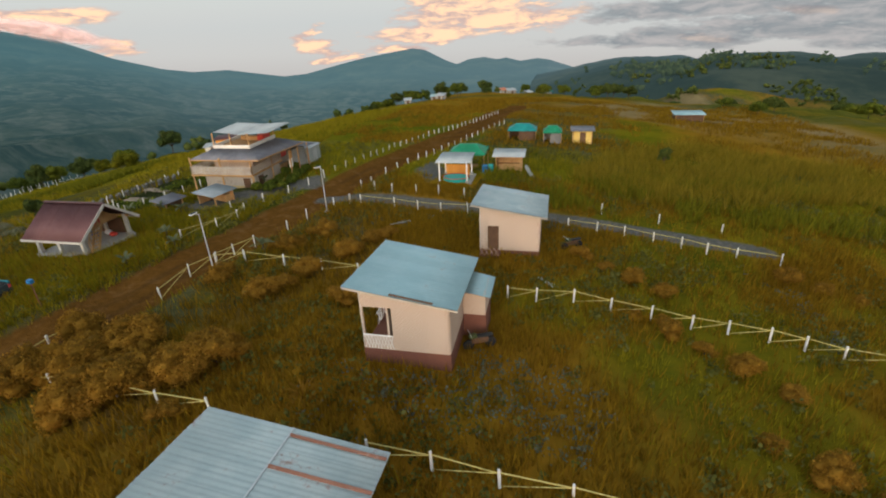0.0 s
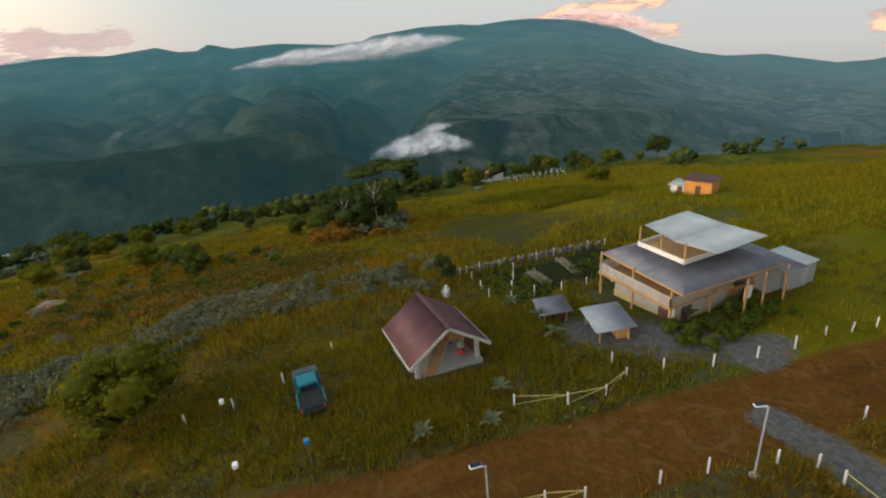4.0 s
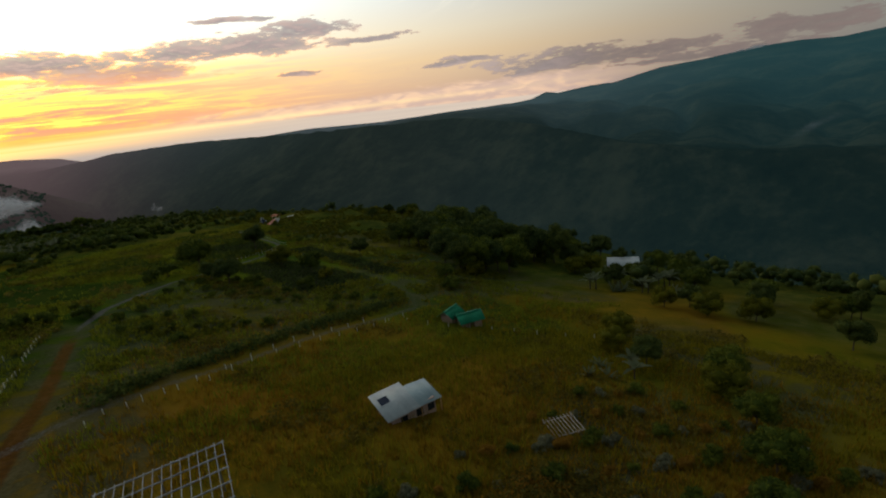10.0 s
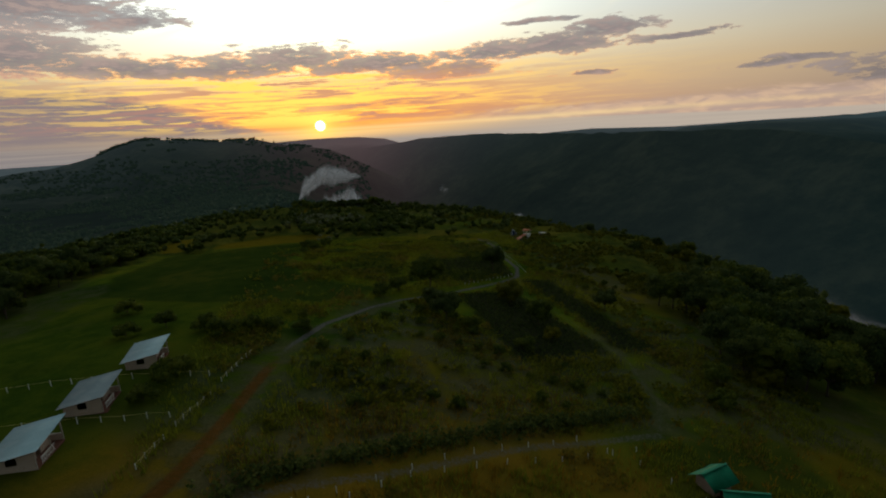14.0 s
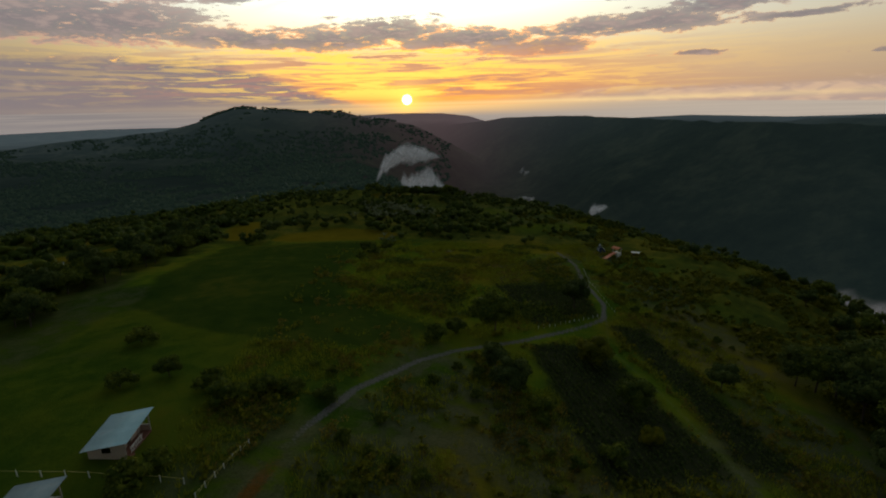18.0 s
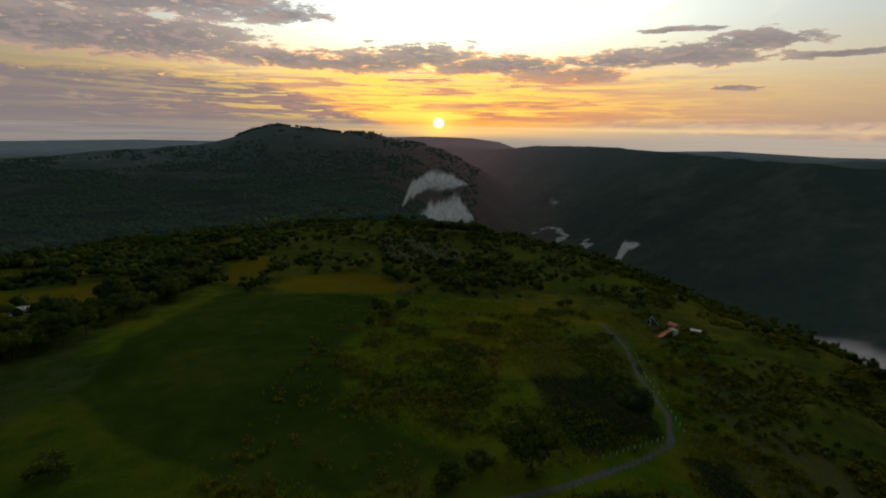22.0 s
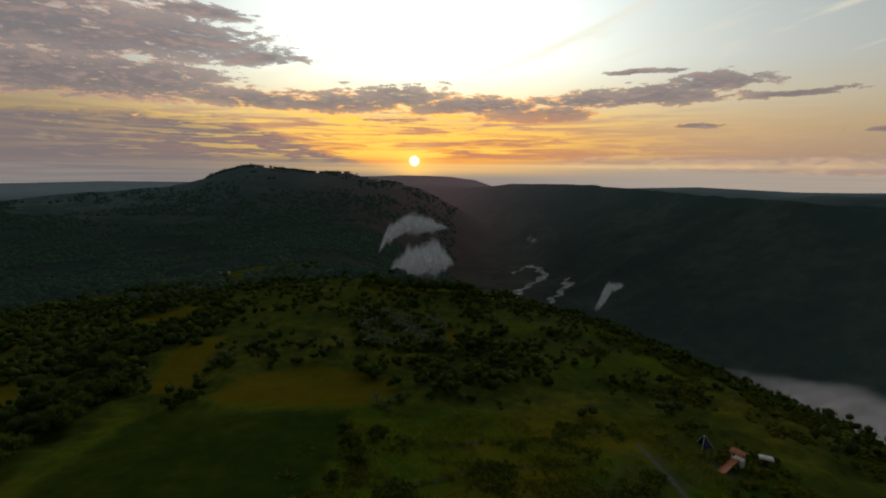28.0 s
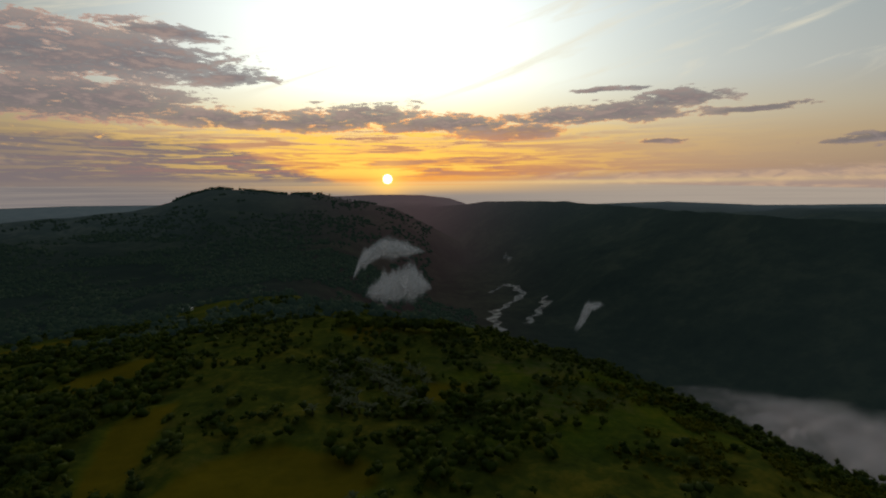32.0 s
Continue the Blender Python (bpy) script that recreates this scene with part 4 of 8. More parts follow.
PINK_WALL = plain("pinkish_plaster", (0.36, 0.24, 0.19), (0.46, 0.32, 0.26), 3.0, 0.85)
RUBBER = plain("black_rubber", (0.012, 0.012, 0.012), (0.03, 0.03, 0.03), 8.0, 0.8)
TEAL_CAR = plain("teal_car_paint", (0.010, 0.13, 0.16), (0.015, 0.17, 0.20), 2.0, 0.3)
GLASS_DARK = plain("dark_glass", (0.015, 0.02, 0.025), (0.03, 0.035, 0.04), 2.0, 0.08)
PANEL_BLUE = plain("solar_cells", (0.012, 0.016, 0.035), (0.02, 0.028, 0.06), 8.0, 0.15)
CLOTH = [plain("cloth_" + n, a, b, 4.0, 0.9) for n, a, b in (("red", (0.40, 0.05, 0.04), (0.5, 0.08, 0.06)), ("blue", (0.04, 0.12, 0.30), (0.06, 0.18, 0.4)), ("pale", (0.55, 0.55, 0.55), (0.7, 0.7, 0.7)))]


# ---- cottages of woven bamboo ----
def cottage(at, label, worn=False, size=1.0, group="woven cottages along the dirt road", lean_to=True, lift=0.5, front_door=False, seams=False):
    """A one-room cottage on a brown plinth, its roof pitched down away from the road; the veranda looks to the road."""
    x0, x1, y0, y1 = -2.25, 2.25, -2.9, 2.9
    c = thing("cottage", at, label, "cottage", group)
    c.scale = (size, size, size)

    def top(x, y):
        return 3.05 + lift + 0.155 * x + 0.085 * y

    plinth = slab([(x0, y0, 0.55), (x1, y0, 0.55), (x1, y1, 0.55), (x0, y1, 0.55)], 1.5)
    part("plinth", plinth, PLINTH, c, "brown painted plinth")

    def wall(ax, ay, bx, by, low=0.55, hole=None):
        """A wall with its head cut to the roof; hole: start, end, sill and head of an opening, in metres along it."""
        length = math.hypot(bx - ax, by - ay)
        ux, uy = (bx - ax) / length, (by - ay) / length
        spans = [(0, length, low, None)]
        if hole:
            h0, h1, sill, head = hole
            spans = [(0, h0, low, None), (h1, length, low, None), (h0, h1, low, sill), (h0, h1, head, None)]
        bm = bmesh.new()
        for s0, s1, z0, z1 in spans:
            if s1 - s0 < 0.02 or (z1 is not None and z1 - z0 < 0.02):
                continue
            vs = []
            for s, n in ((s0, -0.05), (s1, -0.05), (s1, 0.05), (s0, 0.05)):
                px, py = ax + ux * s - uy * n, ay + uy * s + ux * n
                vs.append((bm.verts.new((px, py, z0)), bm.verts.new((px, py, z1 if z1 is not None else top(px, py) - 0.07))))
            for k in range(4):
                p, q = vs[k], vs[(k + 1) % 4]
                bm.faces.new((p[0], q[0], q[1], p[1]))
            bm.faces.new([v[1] for v in vs])
            bm.faces.new([v[0] for v in vs][::-1])
        bmesh.ops.recalc_face_normals(bm, faces=bm.faces)
        return part("wall", bm, WOVEN, c)

    wall(x0 + 0.05, y1 - 0.05, x1 - 0.05, y1 - 0.05, hole=(3.0, 3.85, 0.55, 2.5) if front_door else (2.85, 4.32, 1.35, 3.0))
    wall(x0 + 0.05, y0 + 0.05, x1 - 0.05, y0 + 0.05, hole=(1.6, 2.7, 1.4, 2.3))
    wall(x0 + 0.05, y0 + 0.11, x0 + 0.05, y1 - 0.11)
    wall(x1 - 1.35, y0 + 0.11, x1 - 1.35, y1 - 0.11, hole=(2.4, 3.3, 0.55, 2.45))
    part("door", solid((x1 - 1.40, -0.48, 0.56), (x1 - 1.36, 0.38, 2.44), 0.01), DARK_WOOD, c, "dark wooden door leaf")
    if front_door:
        part("door", solid((x0 + 3.05, y1 - 0.14, 0.56), (x0 + 3.9, y1 - 0.09, 2.5), 0.01), DARK_WOOD, c, "dark wooden door leaf")
        landing = part("landing", solid((x0 + 2.9, y1 + 0.02, -0.6), (x0 + 4.4, y1 + 0.95, 0.5), 0.02), PLINTH, c, "small landing with a pinkish lattice")
        for n in range(4):
            a = x0 + 2.95 + n * 0.36
            part("slat", bar((a, y1 + 0.97, 0.5), (a + 0.34, y1 + 0.97, 1.1), 0.04, 0.03), PINK_WALL, landing)
            part("slat", bar((a + 0.34, y1 + 0.98, 0.5), (a, y1 + 0.98, 1.1), 0.04, 0.03), PINK_WALL, landing)
    else:
        lattice_ = part("lattice", bar((x0 + 2.9, y1 + 0.03, 1.38), (x1 - 0.05, y1 + 0.03, 1.38), 0.06, 0.06), WHITE_PAINT, c, "white lattice under the veranda opening")
        for n in range(9):
            a = x0 + 2.9 + n * 0.16
            part("slat", bar((a, y1 + 0.02, 0.6), (a + 0.2, y1 + 0.02, 1.35), 0.035, 0.025), WHITE_PAINT, lattice_)
            part("slat", bar((a + 0.2, y1 + 0.045, 0.6), (a, y1 + 0.045, 1.35), 0.035, 0.025), WHITE_PAINT, lattice_)
    # the veranda rail of crossed slats
    rail = part("veranda_rail", solid((x1 - 0.10, -1.9, 1.28), (x1 - 0.02, 0.9, 1.36), 0.01), WHITE_PAINT, c, "pale rail with crossed slats")
    for n in range(7):
        y = -1.85 + n * 0.38
        part("slat", bar((x1 - 0.06, y, 0.56), (x1 - 0.06, y + 0.34, 1.28), 0.03, 0.05), WHITE_PAINT, rail)
        part("slat", bar((x1 - 0.05, y + 0.34, 0.56), (x1 - 0.05, y, 1.28), 0.03, 0.05), WHITE_PAINT, rail)
    for y in (y0 + 0.06, 0.2, y1 - 0.06):
        part("post", bar((x1 - 0.05, y, 0.55), (x1 - 0.05, y, top(x1, y) - 0.06), 0.10), GREY_BAMBOO, c, "veranda post")
    for n in range(3):
        part("step", solid((x1 + 0.02 + 0.28 * n, y0 + 0.1, -0.9), (x1 + 0.30 + 0.28 * n, y0 + 1.2, 0.42 - 0.17 * n), 0.02), PLINTH, c)
    for y in np.linspace(y0, y1, 6):
        part("rafter", bar((x0 - 0.45, y, top(x0 - 0.45, y) - 0.05), (x1 + 0.55, y, top(x1 + 0.55, y) - 0.05), 0.05, 0.09), TIMBER, c)
    ends = [(x0 - 0.5, y0 - 0.5), (x0 - 0.5, y1 + 0.5), (x1 + 0.6, y1 + 0.5), (x1 + 0.6, y0 - 0.5)]
    roof_of(c, [(x, y, top(x, y) + 0.03) for x, y in ends], 8, OLD_SHEET if worn else TEAL_SHEET, worn=OLD_SHEET if worn else None, ripple=0.028 if worn and not seams else 0.010)
    if seams:
        # rusty ridges down the lower half of the roof, and the lap between the two halves
        for n in range(6):
            y = y0 - 0.2 + n * 1.18
            part("ridge_strip", bar((x0 - 0.48, y, top(x0 - 0.48, y) + 0.06), (0.12, y, top(0.12, y) + 0.06), 0.10, 0.03), RUST, c, "rusted ridge strip")
        part("lap_strip", bar((0.12, y0 - 0.48, top(0.12, y0 - 0.48) + 0.065), (0.12, y1 + 0.48, top(0.12, y1 + 0.48) + 0.065), 0.05, 0.02), STEEL, c, "metal lap between the roof's halves")
    elif lean_to:
        part("loose_strip", bar((0.55, y1 + 0.32, top(0.55, y1 + 0.32) + 0.07), (-1.57, y1 + 0.36, top(-1.57, y1 + 0.36) + 0.07), 0.10, 0.05), DARK_WOOD, c, "loose timber strip on the roof's edge")
    (ax, ay), (bx, by) = ends[1], ends[2]
    part("bargeboard", bar((ax, ay - 0.06, top(ax, ay) - 0.06), (bx, by - 0.06, top(bx, by) - 0.06), 0.03, 0.10), GREY_BAMBOO, c)
    if lean_to:
        room = part("lean_to", solid((x0 - 1.25, -2.5, -0.95), (x0 - 0.01, -0.6, 2.05), 0.02), WOVEN, c, "small woven lean-to washroom")
        part("lean_to_base", solid((x0 - 1.28, -2.53, -0.95), (x0 - 0.02, -0.57, 0.75), 0.01), PLINTH, room)
        roof_of(room, [(x0 - 1.55, -2.8, 1.98), (x0 - 1.55, -0.35, 1.98), (x0 - 0.02, -0.35, 2.3), (x0 - 0.02, -2.8, 2.3)], 3, TEAL_SHEET)
    return c


cottage((7.5, -22.4, -0.55), "woven bamboo cottage with a pale blue metal roof and veranda", lean_to=True)
cottage((3.7, -37.3, -1.75), "woven bamboo cottage with a weathered, rust-streaked metal roof", worn=True, lean_to=False, front_door=True)
cottage((8.5, -7.1, -0.55), "cottage whose pale metal roof has rusty ridges", worn=True, lean_to=False, size=1.12, seams=True)
for n, (x, y) in enumerate(((38.6, 84.3), (35.9, 71.4), (33.9, 60.0))):
    cottage((x, y, height(x, y) - 0.55), "small cottage with a pale blue roof on the evening slope", worn=n == 1, lean_to=False, lift=-0.25)


# ---- the open shed with the brown gable roof ----
SHED_WHITE = plain("weathered_white_paint", (0.40, 0.38, 0.34), (0.50, 0.48, 0.43), 4.0, 0.75, stain=(0.28, 0.25, 0.21))


def gable_shed():
    """Posts, a loft, a stair and a steep brown roof with white edges. The gable looks to the road."""
    s = thing("gable_shed", (39.5, -31.7, height(38, -31) - 0.05), "open shed with a steep brown metal roof and white fascia", "shed")
    base = -s.location.z
    part("floor_slab", solid((-2.4, -2.6, -0.9), (2.6, 2.6, 0.18), 0.03), CONCRETE, s)
    ridge, eave = base + 2.5, base + 0.55
    for x in (-2.1, 0.2, 2.3):
        for y in (-2.3, 2.3):
            post = part("post", solid((x - 0.14, y - 0.14, 0.18), (x + 0.14, y + 0.14, eave + 0.2), 0.02), SHED_WHITE, s, "white post")
            part("post_foot", solid((x - 0.2, y - 0.2, 0.18), (x + 0.2, y + 0.2, 0.34), 0.02), CONCRETE, post)
    for y in (-2.3, 2.3):
        part("tie_beam", solid((-2.5, y - 0.07, eave - 0.02), (2.6, y + 0.07, eave + 0.14), 0.01), TIMBER, s)
    part("loft_floor", solid((-1.4, -2.25, eave - 0.14), (2.4, 2.25, eave - 0.04)), TIMBER, s)
    bm = bmesh.new()
    front = [bm.verts.new(v) for v in ((-1.4, -2.2, eave - 0.03), (-1.4, 2.2, eave - 0.03), (-1.4, 0, ridge - 0.2))]
    back = [bm.verts.new(v) for v in ((-1.28, -2.2, eave - 0.03), (-1.28, 2.2, eave - 0.03), (-1.28, 0, ridge - 0.2))]
    bm.faces.new(front), bm.faces.new(back[::-1])
    for n in range(3):
        bm.faces.new((front[n], back[n], back[(n + 1) % 3], front[(n + 1) % 3]))
    part("gable_board", bm, TIMBER, s, "plywood gable wall")
    part("loft_door", solid((-1.46, -0.45, eave - 0.03), (-1.41, 0.35, eave + 1.2), 0.01), CLOTH[0], s, "dark red loft door")
    stair = part("stair", bar((-2.4, 1.3, 0.2), (-1.5, -0.4, eave - 0.05), 0.08, 0.2), TIMBER, s, "raw timber stair to the loft")
    part("stringer", bar((-2.4, 2.0, 0.2), (-1.5, 0.3, eave - 0.05), 0.08, 0.2), TIMBER, stair)
    for n in range(8):
        w = (n + 0.5) / 8
        x, y, z = -2.4 + 0.9 * w, 1.3 - 1.7 * w, 0.25 + (eave - 0.05) * w
        part("tread", solid((x - 0.12, y - 0.05, z), (x + 0.12, y + 0.8, z + 0.04)), TIMBER, stair)
    for dy in (0.0, 0.72):
        part("handrail", bar((-2.4, 1.3 + dy, 1.1), (-1.5, -0.4 + dy, eave + 0.85), 0.05), TIMBER, stair)
        for n in range(5):
            w = n / 4
            part("baluster", bar((-2.4 + 0.9 * w, 1.3 + dy - 1.7 * w, 0.25 + eave * w), (-2.4 + 0.9 * w, 1.3 + dy - 1.7 * w, 1.1 + eave * 0.98 * w), 0.04), TIMBER, stair)
    part("back_wall", solid((1.2, -2.45, 0.18), (2.45, -2.33, eave + 0.2)), SHED_WHITE, s, "white painted wall panel")
    # dark colour on this panel stands in for the shade inside the shed
    part("side_wall", solid((-1.6, -2.45, 0.18), (1.1, -2.34, 1.6)), DARK_WOOD, s, "wall panel darkened for the shaded inside")
    for side in (-1, 1):
        corners = [(-2.9, 0, ridge), (3.0, 0, ridge), (3.0, side * 3.0, eave - 0.20), (-2.9, side * 3.0, eave - 0.20)]
        roof_of(s, corners, 6, RED_SHEET)
        part("fascia", bar((-2.93, 0, ridge - 0.06), (-2.93, side * 3.02, eave - 0.26), 0.04, 0.22), SHED_WHITE, s, "white fascia board")
        part("eave_board", bar((-2.9, side * 3.04, eave - 0.28), (3.0, side * 3.04, eave - 0.28), 0.04, 0.18), SHED_WHITE, s, "white eave board")
    part("ridge_cap", bar((-2.95, 0, ridge + 0.03), (3.05, 0, ridge + 0.03), 0.3, 0.06), RED_SHEET, s)
    for x, y, h, m in ((-1.2, -1.5, 0.5, 0), (-0.4, -1.8, 0.7, 2), (0.5, -1.2, 0.4, 1)):
        bm = bmesh.new()
        bmesh.ops.create_icosphere(bm, subdivisions=2, radius=0.36, matrix=Matrix.Translation((0, 0, 0.22)) @ Matrix.Diagonal((1, 0.8, 0.6, 1)))
        for v in bm.verts:
            v.co += v.co.normalized() * (noise.noise(v.co * 4 + Vector((x, y, 0))) * 0.10)
            v.co.z = max(v.co.z, 0)
        sack = part("sack", bm, CLOTH[m])
        sack.matrix_basis = s.matrix_basis @ pose(x, y, 0.18)
        tagged(sack, "bulging sack of goods on the shed floor", "sack", "sacks in the shed")


gable_shed()


# ---- the two-storey house by the road ----
DIM_PLASTER = plain("stained_plaster", (0.36, 0.31, 0.26), (0.46, 0.40, 0.34), 2.0, 0.9, stain=(0.24, 0.20, 0.16))
DULL_SHEET = sheet_material("dull_grey_sheet", (0.22, 0.25, 0.27), (0.29, 0.32, 0.34), (0.20, 0.13, 0.09))


def two_storey_house():
    h = thing("house", (37.5, -53.5, -2.5), "two-storey house with grey roof, bamboo balconies and white roof pavilion", "house")
    part("ground_floor", solid((-3.2, -1.9, -1.0), (3.3, 3.9, 2.15), 0.03), DIM_PLASTER, h, "stained whitewashed lower storey")
    part("base_course", solid((-3.24, -1.94, -1.0), (3.34, 3.94, 0.75), 0.02), plain("ochre_base", (0.42, 0.30, 0.12), (0.55, 0.42, 0.20), 2.0), h, "ochre stained base course")
    part("cellar_door", solid((-3.30, 2.2, -0.2), (-3.20, 3.2, 1.75), 0.01), DARK_WOOD, h, "dark cellar doorway")
    part("cellar_door", solid((-2.6, 3.92, -0.2), (-1.7, 4.0, 1.7), 0.01), DARK_WOOD, h, "dark cellar doorway")
    part("upper_room", solid((-2.2, -1.6, 2.2), (3.0, 2.2, 4.2), 0.02), WOVEN, h, "woven upper walls")
    part("terrace_floor", solid((-3.6, -2.0, 2.15), (4.4, 4.9, 2.30), 0.02), TIMBER, h)
    # the balcony rails of upright bamboo
    for a, b in (((-3.5, 4.8), (4.3, 4.8)), ((-3.5, -1.9), (-3.5, 4.8)), ((4.3, -1.9), (4.3, 4.8))):
        rail = part("balcony_rail", bar((*a, 3.22), (*b, 3.22), 0.07), GREY_BAMBOO, h, "balcony rail of split bamboo")
        part("lower_rail", bar((*a, 2.42), (*b, 2.42), 0.06), GREY_BAMBOO, rail)
        count = int(math.hypot(b[0] - a[0], b[1] - a[1]) / 0.17)
        for n in range(count + 1):
            x, y = a[0] + (b[0] - a[0]) * n / count, a[1] + (b[1] - a[1]) * n / count
            part("stake", bar((x, y, 2.36), (x, y, 3.18), 0.12, 0.03), GREY_BAMBOO, rail)
    for x, y in ((-3.5, 4.7), (0.4, 4.7), (4.2, 4.7), (-3.5, 0.4), (4.2, 0.4), (-3.5, -4.5), (4.2, -4.5)):
        part("post", bar((x, y, -0.6), (x, y, 4.25), 0.14), TIMBER, h)
    # the low grey roof, in four slopes round the pavilion
    inner, outer = [(-2.2, -3.6, 4.75), (-2.2, 2.2, 4.75), (2.6, 2.2, 4.75), (2.6, -3.6, 4.75)], [(-4.9, -5.6, 3.75), (-4.9, 5.2, 4.2), (4.7, 4.2, 3.85), (4.7, -5.6, 3.75)]
    for n in range(4):
        m = (n + 1) % 4
        roof_of(h, [outer[n], outer[m], inner[m], inner[n]], 7, GREY_SHEET)
        part("fascia", bar((*outer[n][:2], outer[n][2] - 0.06), (*outer[m][:2], outer[m][2] - 0.06), 0.04, 0.14), TIMBER, h)
    deck = part("pavilion_deck", solid((-2.15, -3.5, 4.55), (2.55, 2.15, 4.80), 0.02), TIMBER, h)
    for x0, y0, x1, y1 in ((-2.2, 2.1, 2.6, 2.25), (-2.25, -3.6, -2.1, 2.25), (2.5, -3.6, 2.65, 2.25)):
        part("parapet", solid((x0, y0, 4.75), (x1, y1, 5.15), 0.02), PLASTER, deck, "white parapet")
    for x, y in ((-2.1, 2.1), (2.5, 2.1), (-2.1, -3.5), (2.5, -3.5), (0.2, 2.1)):
        part("pavilion_post", bar((x, y, 4.75), (x, y, 6.5), 0.12), TIMBER, deck)
    part("bench", solid((-1.4, -2.6, 4.81), (1.6, -2.0, 5.3), 0.03), TIMBER, deck)
    cloth = part("orange_cloth", solid((-1.9, -3.2, 4.81), (-0.9, -1.6, 5.6), 0.12), CLOTH[0], deck, "heap of orange-red cloth")
    low = 6.35
    roof_of(h, [(-4.8, -3.2, low + 0.38), (-4.8, 2.0, low + 0.22), (-1.0, 2.2, low + 0.0), (-1.0, -3.4, low + 0.18)], 4, WHITE_SHEET)
    roof_of(h, [(-1.0, -3.4, low + 0.18), (-1.0, 2.2, low + 0.0), (2.5, 1.8, low + 0.2), (2.5, -3.2, low + 0.38)], 4, WHITE_SHEET)
    # the open carport under the roof's far half
    part("timber_screen", solid((-2.9, -4.6, 0.0), (-2.78, -2.3, 1.5), 0.01), TIMBER, h, "raw timber screen")
    part("timber_screen", solid((2.4, -4.6, -0.4), (2.52, -1.95, 3.6), 0.01), TIMBER, h, "raw timber screen")
    part("work_bench", solid((-1.6, -4.2, 0.0), (1.4, -3.4, 0.9), 0.03), TIMBER, h)
    part("hanging_cloth", solid((-3.2, -3.9, 2.5), (-3.12, -2.4, 3.5), 0.02), CLOTH[0], h, "orange-red cloth on the rail")
    # the porch on the road side
    for y in (-1.5, -3.6, -6.2):
        part("porch_post", bar((-5.0, y, -0.5), (-5.0, y, 3.6), 0.13), TIMBER, h)
    part("white_panel", solid((-4.2, -3.4, -0.1), (-4.08, -2.6, 2.2), 0.01), WHITE_PAINT, h, "white door panel")
    roof_of(h, [(-5.3, -8.2, 3.0), (-5.3, -5.2, 3.2), (0.5, -5.2, 3.7), (0.5, -8.2, 3.4)], 3, GREY_SHEET)
    part("annex", solid((-3.6, -8.0, -1.0), (0.2, -4.6, 2.9), 0.03), CONCRETE, h, "grey block annex")
    w = thing("storage_container", (34.9, -63.4, height(34.9, -63.4) - 0.3), "pale grey sheet-metal storage box beside the house", "container")
    part("body", solid((-1.5, -1.7, -0.3), (1.5, 1.7, 2.45), 0.04), WHITE_SHEET, w)
    roof_of(w, [(-1.65, -1.85, 2.5), (-1.65, 1.85, 2.5), (1.65, 1.85, 2.7), (1.65, -1.85, 2.7)], 3, WHITE_SHEET)
    part("door", solid((-1.55, -0.6, 0.0), (-1.5, 0.5, 2.0), 0.01), STEEL, w)


two_storey_house()


def small_roofed_shed(name, at, size, tall, roof, wall, label, turn=0.0, pitch=0.25, open_front=True, category="shed", rows=4):
    """Four posts, two walls and a single-pitch roof."""
    s = thing(name, at, label, category, turn=turn)
    x, y = size[0] / 2, size[1] / 2
    for px, py, pz in ((-x, -y, tall + pitch), (x, -y, tall + pitch), (-x, y, tall), (x, y, tall)):
        part("post", bar((px, py, -0.6), (px, py, pz), 0.12), TIMBER, s)
    part("back_wall", solid((-x, -y - 0.04, -0.5), (x, -y + 0.04, tall - 0.1)), wall, s)
    part("side_wall", solid((x - 0.04, -y, -0.5), (x + 0.04, y, tall * 0.72)), wall, s)
    if not open_front:
        part("front_wall", solid((-x, y - 0.04, -0.5), (x, y + 0.04, tall - 0.15)), wall, s)
        part("side_wall", solid((-x - 0.04, -y, -0.5), (-x + 0.04, y, tall - 0.1)), wall, s)
        part("doorway", solid((-0.5, y + 0.04, -0.2), (0.4, y + 0.08, 1.75)), DARK_WOOD, s)
    else:
        part("counter", solid((-x + 0.2, -y + 0.1, 0.0), (x - 0.2, -y + 0.8, 0.85), 0.02), wall, s)
    e = 0.45
    roof_of(s, [(-x - e, -y - e, tall + pitch), (x + e, -y - e, tall + pitch), (x + e, y + e, tall), (-x - e, y + e, tall)], rows, roof)
    return s


